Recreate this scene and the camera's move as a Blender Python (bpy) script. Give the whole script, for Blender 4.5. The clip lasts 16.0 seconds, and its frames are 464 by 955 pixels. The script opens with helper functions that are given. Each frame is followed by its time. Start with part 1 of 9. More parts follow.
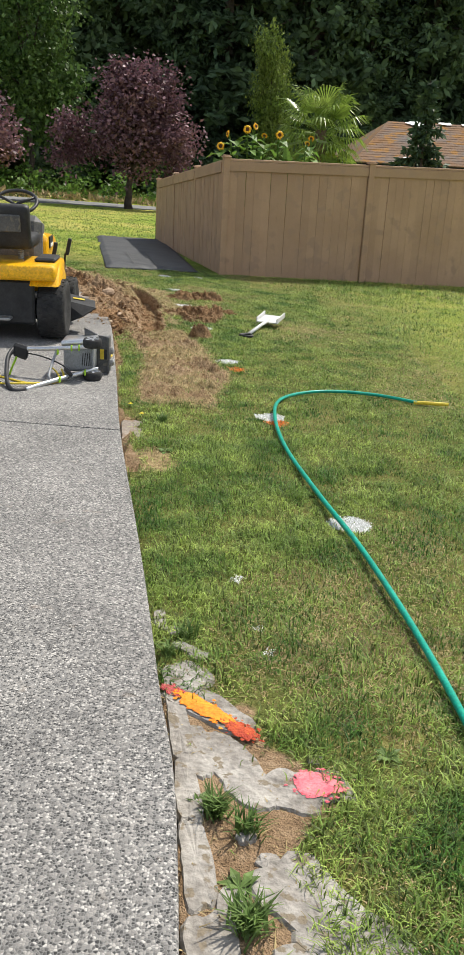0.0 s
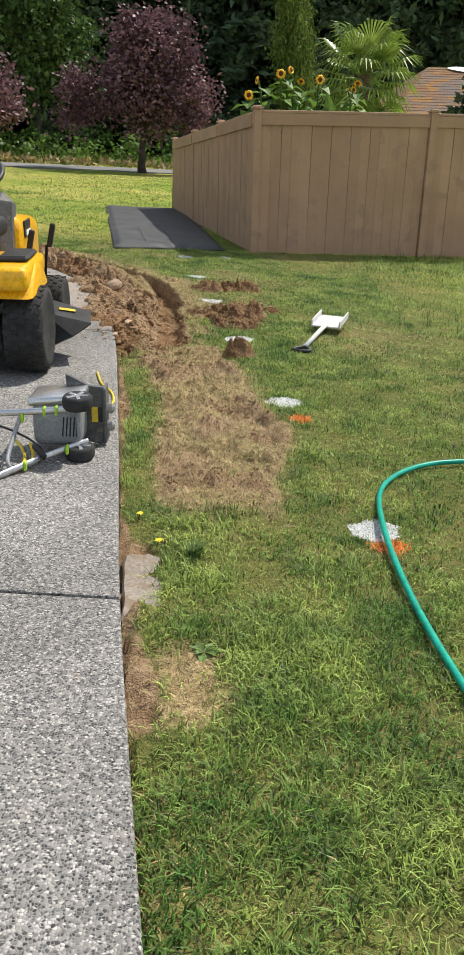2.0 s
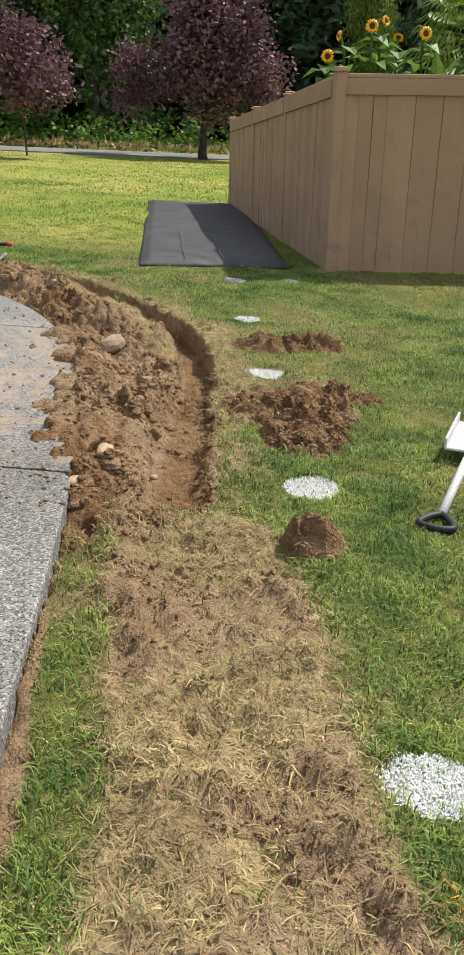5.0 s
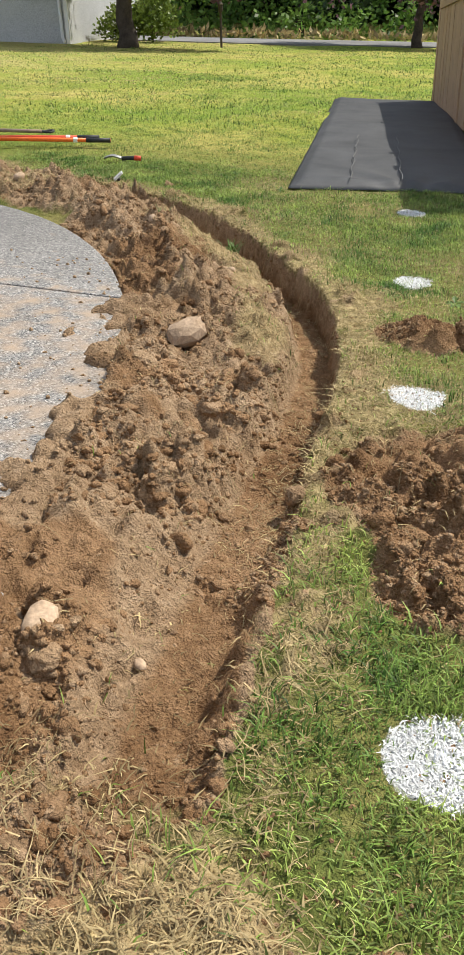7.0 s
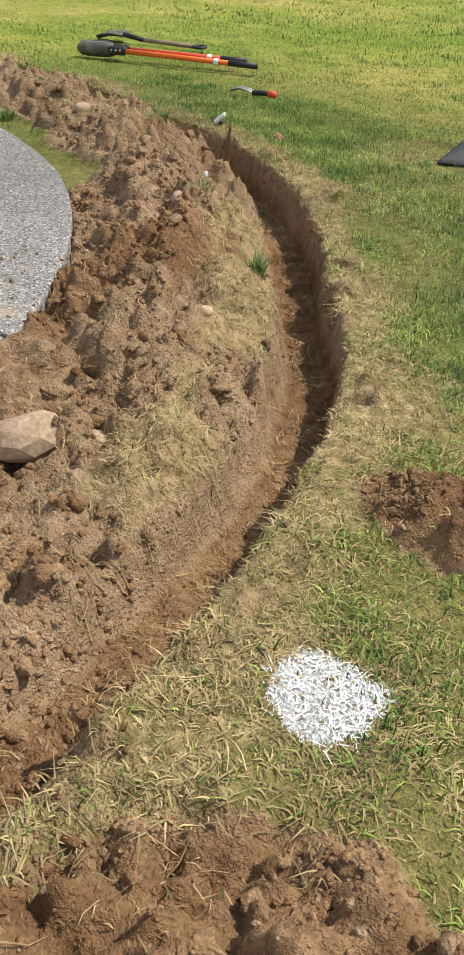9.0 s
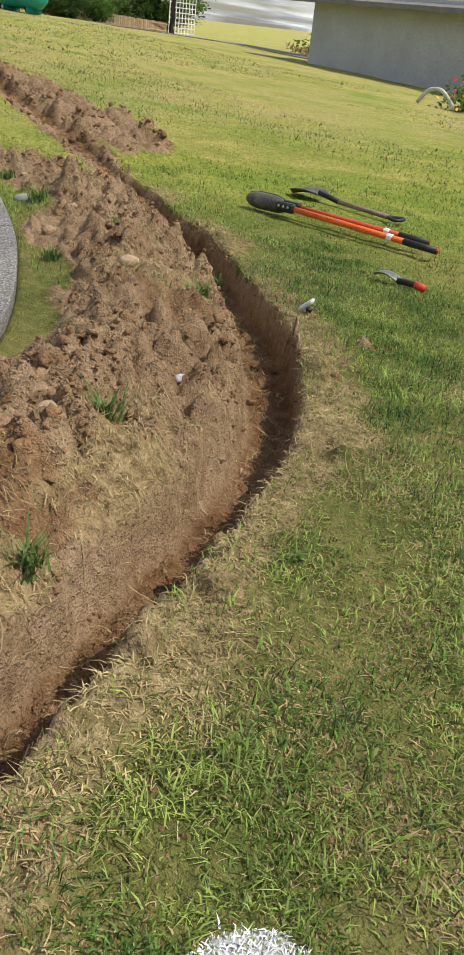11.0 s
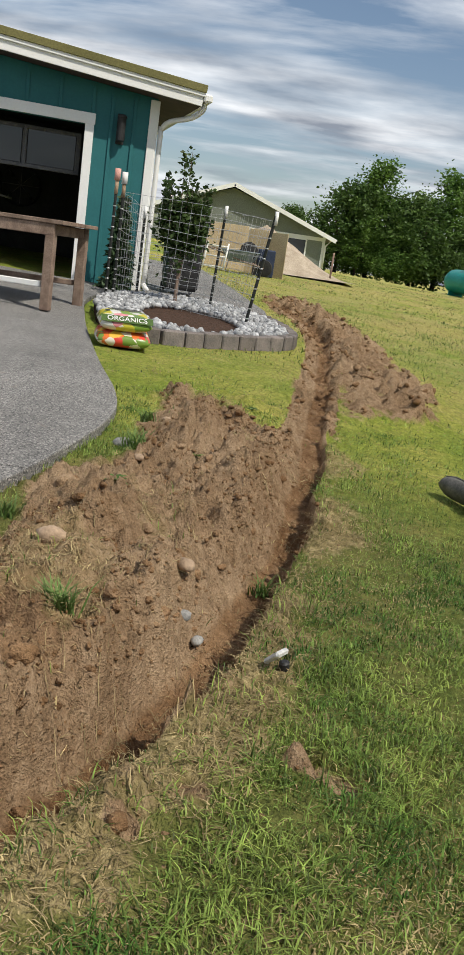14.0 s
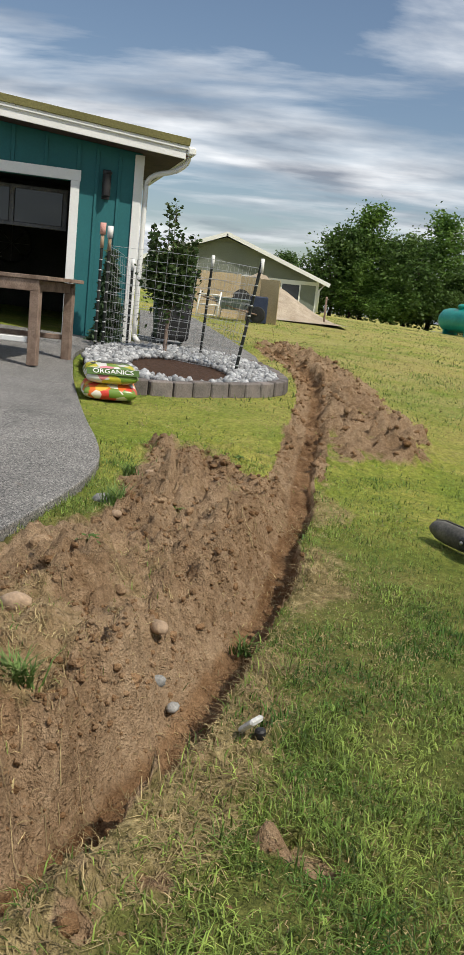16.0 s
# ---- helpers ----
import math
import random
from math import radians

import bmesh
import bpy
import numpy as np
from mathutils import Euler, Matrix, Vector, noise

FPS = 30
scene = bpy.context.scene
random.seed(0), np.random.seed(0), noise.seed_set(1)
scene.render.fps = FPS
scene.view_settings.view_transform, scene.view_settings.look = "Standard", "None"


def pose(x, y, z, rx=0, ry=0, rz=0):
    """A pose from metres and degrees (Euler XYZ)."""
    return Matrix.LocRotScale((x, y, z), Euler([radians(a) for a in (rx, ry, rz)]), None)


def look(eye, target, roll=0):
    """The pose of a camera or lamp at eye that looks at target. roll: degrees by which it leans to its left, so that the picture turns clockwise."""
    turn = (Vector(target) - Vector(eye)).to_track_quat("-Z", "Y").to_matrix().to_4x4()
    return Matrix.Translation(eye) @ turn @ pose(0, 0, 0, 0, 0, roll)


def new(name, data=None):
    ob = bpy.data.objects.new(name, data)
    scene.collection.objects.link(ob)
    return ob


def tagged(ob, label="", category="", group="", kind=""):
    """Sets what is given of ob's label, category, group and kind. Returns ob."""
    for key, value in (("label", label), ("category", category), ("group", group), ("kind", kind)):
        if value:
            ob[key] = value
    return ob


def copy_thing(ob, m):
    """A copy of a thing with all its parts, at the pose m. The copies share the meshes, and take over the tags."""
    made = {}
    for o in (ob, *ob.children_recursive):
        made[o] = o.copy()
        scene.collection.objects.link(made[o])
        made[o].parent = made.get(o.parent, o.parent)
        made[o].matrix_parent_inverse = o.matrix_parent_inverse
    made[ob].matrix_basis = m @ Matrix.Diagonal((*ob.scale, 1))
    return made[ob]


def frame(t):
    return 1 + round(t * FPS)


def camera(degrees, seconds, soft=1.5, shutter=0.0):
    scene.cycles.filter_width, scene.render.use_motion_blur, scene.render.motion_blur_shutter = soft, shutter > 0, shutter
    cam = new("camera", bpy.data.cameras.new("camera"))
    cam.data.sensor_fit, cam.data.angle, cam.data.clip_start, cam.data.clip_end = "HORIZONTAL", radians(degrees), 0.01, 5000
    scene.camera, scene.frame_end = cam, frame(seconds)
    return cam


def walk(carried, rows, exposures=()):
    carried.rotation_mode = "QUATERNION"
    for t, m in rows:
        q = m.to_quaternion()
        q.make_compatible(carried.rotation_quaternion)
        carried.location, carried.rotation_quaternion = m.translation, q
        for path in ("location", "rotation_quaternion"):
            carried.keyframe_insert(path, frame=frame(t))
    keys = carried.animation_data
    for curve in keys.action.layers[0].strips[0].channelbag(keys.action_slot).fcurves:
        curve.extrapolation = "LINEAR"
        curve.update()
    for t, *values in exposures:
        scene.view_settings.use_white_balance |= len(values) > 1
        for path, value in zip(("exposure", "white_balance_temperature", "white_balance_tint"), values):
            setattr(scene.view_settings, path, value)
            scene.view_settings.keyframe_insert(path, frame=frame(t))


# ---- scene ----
cam = camera(29.48, 16.0)

PATH = [
    (0.0, (0.120, -0.595, 1.438), (0.142, 1.274, 0.725), 2.97),
    (0.5, (0.029, 0.011, 1.413), (0.055, 1.872, 0.681), 2.77),
    (1.0, (0.005, 0.623, 1.360), (0.046, 2.473, 0.600), 4.04),
    (1.5, (-0.073, 1.204, 1.336), (-0.115, 3.045, 0.555), 2.19),
    (2.0, (-0.106, 1.828, 1.294), (-0.129, 3.666, 0.505), 1.44),
    (2.5, (-0.219, 2.443, 1.257), (-0.253, 4.282, 0.472), 1.02),
    (3.0, (-0.282, 3.042, 1.205), (-0.298, 4.867, 0.389), 1.66),
    (3.2, (-0.302, 3.298, 1.202), (-0.310, 5.118, 0.373), 2.72),
    (5.3, (-0.183, 5.388, 1.051), (-0.422, 7.198, 0.234), -0.05),
    (5.5, (-0.216, 5.586, 1.021), (-0.519, 7.379, 0.188), -0.06),
    (6.0, (-0.187, 6.103, 0.964), (-0.507, 7.852, 0.048), -0.25),
    (6.5, (-0.147, 6.586, 0.972), (-0.485, 8.307, 0.011), -0.43),
    (7.0, (-0.139, 7.067, 0.894), (-0.704, 8.702, -0.108), -1.51),
    (7.1, (-0.120, 7.163, 0.881), (-0.767, 8.763, -0.129), -3.03),
    (7.5, (-0.055, 7.554, 0.854), (-0.784, 9.077, -0.217), -2.63),
    (8.0, (-0.049, 8.021, 0.833), (-0.844, 9.472, -0.292), -2.39),
    (8.5, (0.012, 8.530, 0.793), (-0.859, 9.907, -0.367), -1.84),
    (9.0, (0.021, 8.964, 0.757), (-0.923, 10.308, -0.385), 1.06),
    (9.5, (0.082, 9.390, 0.765), (-1.065, 10.672, -0.255), 0.53),
    (10.0, (0.099, 9.847, 0.756), (-1.115, 11.070, -0.259), 2.07),
    (10.2, (0.062, 10.052, 0.739), (-1.166, 11.256, -0.282), 2.80),
    (12.3, (-0.516, 12.000, 0.508), (-2.299, 12.584, -0.186), 10.18),
    (12.5, (-0.591, 12.142, 0.519), (-2.367, 12.722, -0.195), 8.94),
    (13.0, (-0.704, 12.460, 0.536), (-2.538, 12.949, -0.094), 8.82),
    (13.5, (-0.874, 12.680, 0.541), (-2.782, 13.021, 0.049), 9.67),
    (14.0, (-1.022, 12.847, 0.552), (-2.954, 13.011, 0.064), 8.24),
    (14.5, (-1.100, 13.054, 0.553), (-3.034, 13.192, 0.063), 5.24),
    (15.0, (-1.142, 13.118, 0.548), (-3.064, 13.278, 0.021), 3.82),
    (15.5, (-1.151, 13.056, 0.558), (-3.067, 13.205, 0.005), 4.12),
    (16.0, (-1.122, 12.950, 0.569), (-3.078, 13.093, 0.179), 5.89),
]
walk(cam, [(t, look(eye, target, roll)) for t, eye, target, roll in PATH],
     exposures=[(0, 0.18), (3, 0.14), (5.5, 0.2), (8, 0.31), (9.5, 0.12), (10.2, 0.06), (12.3, -0.36), (13.2, -0.35), (16, -0.35)])

# ---------------------------------------------------------------- light
world = bpy.data.worlds.new("sky_world")
scene.world = world
world.use_nodes = True
SUN_EL, SUN_AZ = radians(53), radians(42)      # azimuth from +y towards +x
wt = world.node_tree
wt.nodes.clear()


def wnode(kind, operation=""):
    n = wt.nodes.new(kind)
    if operation:
        n.operation = operation
    return n


w_out = wnode("ShaderNodeOutputWorld")
w_bg = wnode("ShaderNodeBackground")
w_sky = wnode("ShaderNodeTexSky")
w_sky.sky_type, w_sky.sun_disc, w_sky.sun_elevation, w_sky.sun_rotation = "NISHITA", False, SUN_EL, SUN_AZ
w_bg.inputs[1].default_value = 0.12
# broken cloud layers: direction flattened onto a high plane, then noise
w_tc = wnode("ShaderNodeTexCoord")
w_sep = wnode("ShaderNodeSeparateXYZ")
w_zz = wnode("ShaderNodeMath", operation="MAXIMUM")
w_zz.inputs[1].default_value = 0.0
w_za = wnode("ShaderNodeMath", operation="ADD")
w_za.inputs[1].default_value = 0.12
w_dx = wnode("ShaderNodeMath", operation="DIVIDE")
w_dy = wnode("ShaderNodeMath", operation="DIVIDE")
w_cmb = wnode("ShaderNodeCombineXYZ")
w_n1 = wnode("ShaderNodeTexNoise")
w_n1.inputs["Scale"].default_value, w_n1.inputs["Detail"].default_value, w_n1.inputs["Roughness"].default_value = 0.95, 9, 0.56
w_n1.inputs["Distortion"].default_value = 0.35
w_map = wnode("ShaderNodeMapping")
w_map.inputs["Scale"].default_value = (1.0, 0.55, 1)
w_map.inputs["Location"].default_value = (3.4, 1.7, 0)
w_r1 = wnode("ShaderNodeValToRGB")
w_r1.color_ramp.elements[0].position, w_r1.color_ramp.elements[1].position = 0.42, 0.58
w_n2 = wnode("ShaderNodeTexNoise")
w_n2.inputs["Scale"].default_value, w_n2.inputs["Detail"].default_value = 2.3, 6
w_r2 = wnode("ShaderNodeValToRGB")
w_r2.color_ramp.elements[0].position, w_r2.color_ramp.elements[1].position = 0.36, 0.66
w_r2.color_ramp.elements[0].color = (3.1, 3.5, 4.2, 1)
w_r2.color_ramp.elements[1].color = (12.8, 13.0, 13.2, 1)
w_mix = wnode("ShaderNodeMix")
w_mix.data_type = "RGBA"
for a, b in ((w_tc.outputs["Generated"], w_sep.inputs[0]), (w_sep.outputs[2], w_zz.inputs[0]), (w_zz.outputs[0], w_za.inputs[0]),
             (w_sep.outputs[0], w_dx.inputs[0]), (w_za.outputs[0], w_dx.inputs[1]), (w_sep.outputs[1], w_dy.inputs[0]), (w_za.outputs[0], w_dy.inputs[1]),
             (w_dx.outputs[0], w_cmb.inputs[0]), (w_dy.outputs[0], w_cmb.inputs[1]), (w_cmb.outputs[0], w_map.inputs[0]),
             (w_map.outputs[0], w_n1.inputs["Vector"]), (w_map.outputs[0], w_n2.inputs["Vector"]), (w_n1.outputs[0], w_r1.inputs[0]), (w_n2.outputs[0], w_r2.inputs[0]),
             (w_r1.outputs[0], w_mix.inputs["Factor"]), (w_sky.outputs[0], w_mix.inputs["A"]), (w_r2.outputs[0], w_mix.inputs["B"]),
             (w_mix.outputs["Result"], w_bg.inputs[0]), (w_bg.outputs[0], w_out.inputs[0])):
    wt.links.new(a, b)

sun = new("sun", bpy.data.lights.new("sun", "SUN"))
sun.data.energy, sun.data.angle, sun.data.color = 4.9, radians(0.55), (1.0, 0.94, 0.83)
sd = Vector((math.sin(SUN_AZ) * math.cos(SUN_EL), math.cos(SUN_AZ) * math.cos(SUN_EL), math.sin(SUN_EL)))
sun.matrix_world = look(sd * 60, (0, 0, 0))


# ---------------------------------------------------------------- materials
def surf(name, c1, c2, scale=6.0, fine=70.0, rough=0.8, bump=0.25, depth=0.01, metal=0.0, rnd=0.0, island=0.0, c3=None, spec=0.3, coat=0.0, grain=0.22):
    """A two-scale procedural surface: broad stains between c1 and c2, fine grain and relief, and c3 speckles."""
    m = bpy.data.materials.new(name)
    m.use_nodes = True
    t = m.node_tree
    p = t.nodes["Principled BSDF"]
    geo = t.nodes.new("ShaderNodeNewGeometry")
    n1 = t.nodes.new("ShaderNodeTexNoise")
    n1.inputs["Scale"].default_value, n1.inputs["Detail"].default_value, n1.inputs["Roughness"].default_value = scale, 6, 0.62
    n2 = t.nodes.new("ShaderNodeTexNoise")
    n2.inputs["Scale"].default_value, n2.inputs["Detail"].default_value = fine, 4
    r = t.nodes.new("ShaderNodeValToRGB")
    r.color_ramp.elements[0].color, r.color_ramp.elements[1].color = (*c1, 1), (*c2, 1)
    r.color_ramp.elements[0].position, r.color_ramp.elements[1].position = 0.36, 0.64
    t.links.new(geo.outputs["Position"], n1.inputs["Vector"])
    t.links.new(geo.outputs["Position"], n2.inputs["Vector"])
    t.links.new(n1.outputs[0], r.inputs[0])
    hsv = t.nodes.new("ShaderNodeHueSaturation")
    mr = t.nodes.new("ShaderNodeMapRange")
    mr.inputs["From Min"].default_value, mr.inputs["From Max"].default_value = 0.3, 0.7
    mr.inputs["To Min"].default_value, mr.inputs["To Max"].default_value = 1 - grain, 1 + grain
    t.links.new(n2.outputs[0], mr.inputs[0])
    val = mr.outputs[0]
    for amount, src in ((rnd, "obj"), (island, "isl")):
        if amount:
            o = t.nodes.new("ShaderNodeObjectInfo").outputs["Random"] if src == "obj" else geo.outputs["Random Per Island"]
            m2 = t.nodes.new("ShaderNodeMapRange")
            m2.inputs["To Min"].default_value, m2.inputs["To Max"].default_value = 1 - amount, 1 + amount
            t.links.new(o, m2.inputs[0])
            mu = t.nodes.new("ShaderNodeMath")
            mu.operation = "MULTIPLY"
            t.links.new(val, mu.inputs[0])
            t.links.new(m2.outputs[0], mu.inputs[1])
            val = mu.outputs[0]
    t.links.new(val, hsv.inputs["Value"])
    t.links.new(r.outputs[0], hsv.inputs["Color"])
    col = hsv.outputs[0]
    if c3:
        r3 = t.nodes.new("ShaderNodeValToRGB")
        r3.color_ramp.elements[0].position, r3.color_ramp.elements[1].position = 0.57, 0.62
        n3 = t.nodes.new("ShaderNodeTexNoise")
        n3.inputs["Scale"].default_value, n3.inputs["Detail"].default_value = scale * 3.1, 5
        t.links.new(geo.outputs["Position"], n3.inputs["Vector"])
        t.links.new(n3.outputs[0], r3.inputs[0])
        mx = t.nodes.new("ShaderNodeMix")
        mx.data_type = "RGBA"
        mx.inputs["B"].default_value = (*c3, 1)
        t.links.new(r3.outputs[0], mx.inputs["Factor"])
        t.links.new(col, mx.inputs["A"])
        col = mx.outputs["Result"]
    t.links.new(col, p.inputs["Base Color"])
    p.inputs["Roughness"].default_value, p.inputs["Metallic"].default_value = rough, metal
    p.inputs["Specular IOR Level"].default_value = spec
    p.inputs["Coat Weight"].default_value = coat
    if bump:
        b = t.nodes.new("ShaderNodeBump")
        b.inputs["Strength"].default_value, b.inputs["Distance"].default_value = bump, depth
        t.links.new(n2.outputs[0], b.inputs["Height"])
        t.links.new(b.outputs[0], p.inputs["Normal"])
    return m


def foliage(name, c1, c2, scale=1.2, rough=0.55, through_light=0.35, island=0.45):
    """Leaves: colour drifts over the crown and from leaf to leaf, and some light passes through."""
    m = surf(name, c1, c2, scale, scale * 9, rough, 0, island=island, spec=0.25)
    t = m.node_tree
    p = t.nodes["Principled BSDF"]
    tr = t.nodes.new("ShaderNodeBsdfTranslucent")
    mx = t.nodes.new("ShaderNodeMixShader")
    mx.inputs[0].default_value = through_light
    t.links.new(p.inputs["Base Color"].links[0].from_socket, tr.inputs[0])
    t.links.new(p.outputs[0], mx.inputs[1])
    t.links.new(tr.outputs[0], mx.inputs[2])
    t.links.new(mx.outputs[0], t.nodes["Material Output"].inputs[0])
    return m


def aggregate(name):
    """Exposed-aggregate concrete: pebbles of several greys in a pale matrix."""
    m = bpy.data.materials.new(name)
    m.use_nodes = True
    t = m.node_tree
    p = t.nodes["Principled BSDF"]
    geo = t.nodes.new("ShaderNodeNewGeometry")
    v = t.nodes.new("ShaderNodeTexVoronoi")
    v.inputs["Scale"].default_value = 150
    v2 = t.nodes.new("ShaderNodeTexVoronoi")
    v2.feature = "DISTANCE_TO_EDGE"
    v2.inputs["Scale"].default_value = 150
    n = t.nodes.new("ShaderNodeTexNoise")
    n.inputs["Scale"].default_value, n.inputs["Detail"].default_value = 1.7, 7
    for k in (v, v2, n):
        t.links.new(geo.outputs["Position"], k.inputs["Vector"])
    sep = t.nodes.new("ShaderNodeSeparateColor")
    t.links.new(v.outputs["Color"], sep.inputs[0])
    r = t.nodes.new("ShaderNodeValToRGB")
    e = r.color_ramp.elements
    e[0].color, e[0].position = (0.03, 0.03, 0.03, 1), 0.0
    e[1].color, e[1].position = (0.60, 0.57, 0.53, 1), 1.0
    for pos, c in ((0.22, (0.075, 0.073, 0.072)), (0.5, (0.20, 0.19, 0.18)), (0.8, (0.36, 0.34, 0.315))):
        q = e.new(pos)
        q.color = (*c, 1)
    t.links.new(sep.outputs[0], r.inputs[0])
    r2 = t.nodes.new("ShaderNodeValToRGB")
    r2.color_ramp.elements[0].position, r2.color_ramp.elements[1].position = 0.02, 0.14
    t.links.new(v2.outputs[0], r2.inputs[0])
    mx = t.nodes.new("ShaderNodeMix")
    mx.data_type = "RGBA"
    mx.inputs["A"].default_value = (0.25, 0.245, 0.235, 1)
    t.links.new(r2.outputs[0], mx.inputs["Factor"])
    t.links.new(r.outputs[0], mx.inputs["B"])
    hsv = t.nodes.new("ShaderNodeHueSaturation")
    mr = t.nodes.new("ShaderNodeMapRange")
    mr.inputs["From Min"].default_value, mr.inputs["From Max"].default_value = 0.3, 0.7
    mr.inputs["To Min"].default_value, mr.inputs["To Max"].default_value = 0.68, 0.98
    t.links.new(n.outputs[0], mr.inputs[0])
    t.links.new(mr.outputs[0], hsv.inputs["Value"])
    t.links.new(mx.outputs["Result"], hsv.inputs["Color"])
    # soil dragged over the slab beside the diggings
    at = t.nodes.new("ShaderNodeAttribute")
    at.attribute_name = "soil"
    ns = t.nodes.new("ShaderNodeTexNoise")
    ns.inputs["Scale"].default_value, ns.inputs["Detail"].default_value = 9, 8
    t.links.new(geo.outputs["Position"], ns.inputs["Vector"])
    ad = t.nodes.new("ShaderNodeMath")
    ad.operation = "ADD"
    t.links.new(at.outputs["Fac"], ad.inputs[0])
    t.links.new(ns.outputs[0], ad.inputs[1])
    rs = t.nodes.new("ShaderNodeValToRGB")
    rs.color_ramp.elements[0].position, rs.color_ramp.elements[1].position = 0.66, 1.05
    t.links.new(ad.outputs[0], rs.inputs[0])
    ms = t.nodes.new("ShaderNodeMix")
    ms.data_type = "RGBA"
    ms.inputs["B"].default_value = (0.36, 0.27, 0.19, 1)
    t.links.new(rs.outputs[0], ms.inputs["Factor"])
    t.links.new(hsv.outputs[0], ms.inputs["A"])
    t.links.new(ms.outputs["Result"], p.inputs["Base Color"])
    p.inputs["Roughness"].default_value = 0.75
    p.inputs["Specular IOR Level"].default_value = 0.35
    b = t.nodes.new("ShaderNodeBump")
    b.inputs["Strength"].default_value, b.inputs["Distance"].default_value = 0.6, 0.004
    t.links.new(v2.outputs[0], b.inputs["Height"])
    t.links.new(b.outputs[0], p.inputs["Normal"])
    return m


def ground_material(name="lawn_and_soil", relief=0.055):
    """Lawn, near ground darkened between blades, dug soil, dry straw and marking paint, blended by the masks of the
    ground sheet.
    """
    m = bpy.data.materials.new(name)
    m.use_nodes = True
    t = m.node_tree
    p = t.nodes["Principled BSDF"]
    geo = t.nodes.new("ShaderNodeNewGeometry")

    def tex(scale, detail=6):
        n = t.nodes.new("ShaderNodeTexNoise")
        n.inputs["Scale"].default_value, n.inputs["Detail"].default_value, n.inputs["Roughness"].default_value = scale, detail, 0.65
        t.links.new(geo.outputs["Position"], n.inputs["Vector"])
        return n.outputs[0]

    def ramp(src, *stops):
        r = t.nodes.new("ShaderNodeValToRGB")
        e = r.color_ramp.elements
        e[0].position, e[0].color = stops[0][0], (*stops[0][1], 1)
        e[1].position, e[1].color = stops[-1][0], (*stops[-1][1], 1)
        for pos, c in stops[1:-1]:
            e.new(pos).color = (*c, 1)
        t.links.new(src, r.inputs[0])
        return r.outputs[0]

    def mix(f, a, b, mode="MIX"):
        x = t.nodes.new("ShaderNodeMix")
        x.data_type, x.blend_type = "RGBA", mode
        for s, v in ((x.inputs["Factor"], f), (x.inputs["A"], a), (x.inputs["B"], b)):
            if isinstance(v, (int, float)):
                s.default_value = v
            else:
                t.links.new(v, s)
        return x.outputs["Result"]

    def mask(name, wobble, lo, hi):
        a = t.nodes.new("ShaderNodeAttribute")
        a.attribute_name = name
        s = t.nodes.new("ShaderNodeMath")
        s.operation = "MULTIPLY_ADD"
        t.links.new(wobble, s.inputs[0])
        s.inputs[1].default_value = 0.5
        t.links.new(a.outputs["Fac"], s.inputs[2])
        return ramp(s.outputs[0], (lo, (0, 0, 0)), (hi, (1, 1, 1)))

    broad, mid, small, tiny = tex(0.35), tex(2.2), tex(26), tex(160, 3)
    grass = ramp(mid, (0.3, (0.17, 0.28, 0.04)), (0.5, (0.32, 0.39, 0.07)), (0.68, (0.66, 0.56, 0.19)))
    grass = mix(0.55, grass, ramp(broad, (0.38, (0.25, 0.41, 0.05)), (0.50, (0.43, 0.48, 0.095)), (0.60, (0.70, 0.59, 0.20))))
    grass = mix(0.55, grass, ramp(tiny, (0.36, (0.2, 0.22, 0.18)), (0.62, (1.15, 1.15, 1.1))), "MULTIPLY")
    grass = mix(0.6, grass, ramp(small, (0.34, (0.35, 0.33, 0.28)), (0.5, (0.8, 0.78, 0.7)), (0.66, (1.25, 1.12, 1.0))), "MULTIPLY")
    # near lawn: brown thatch and earth, colour darkened for shade between blades
    shaded_thatch = ramp(small, (0.32, (0.045, 0.042, 0.016)), (0.5, (0.105, 0.10, 0.036)), (0.68, (0.24, 0.20, 0.09)))
    shaded_thatch = mix(0.5, shaded_thatch, ramp(mid, (0.35, (0.06, 0.09, 0.025)), (0.65, (0.25, 0.21, 0.09))))
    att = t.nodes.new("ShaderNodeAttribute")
    att.attribute_name = "shaded_thatch"
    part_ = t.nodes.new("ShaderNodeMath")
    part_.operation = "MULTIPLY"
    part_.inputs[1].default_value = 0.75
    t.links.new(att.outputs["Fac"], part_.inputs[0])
    grass = mix(part_.outputs[0], grass, shaded_thatch)
    west = t.nodes.new("ShaderNodeAttribute")
    west.attribute_name = "parched"
    dryness = t.nodes.new("ShaderNodeMath")
    dryness.operation = "MULTIPLY"
    t.links.new(west.outputs["Fac"], dryness.inputs[0])
    t.links.new(ramp(tex(0.9, 5), (0.36, (0.1, 0.1, 0.1)), (0.62, (0.85, 0.85, 0.85))), dryness.inputs[1])
    grass = mix(dryness.outputs[0], grass, ramp(small, (0.32, (0.26, 0.235, 0.08)), (0.5, (0.43, 0.37, 0.14)), (0.68, (0.62, 0.52, 0.24))))
    soil = ramp(small, (0.3, (0.17, 0.098, 0.048)), (0.5, (0.39, 0.256, 0.145)), (0.70, (0.62, 0.445, 0.28)))
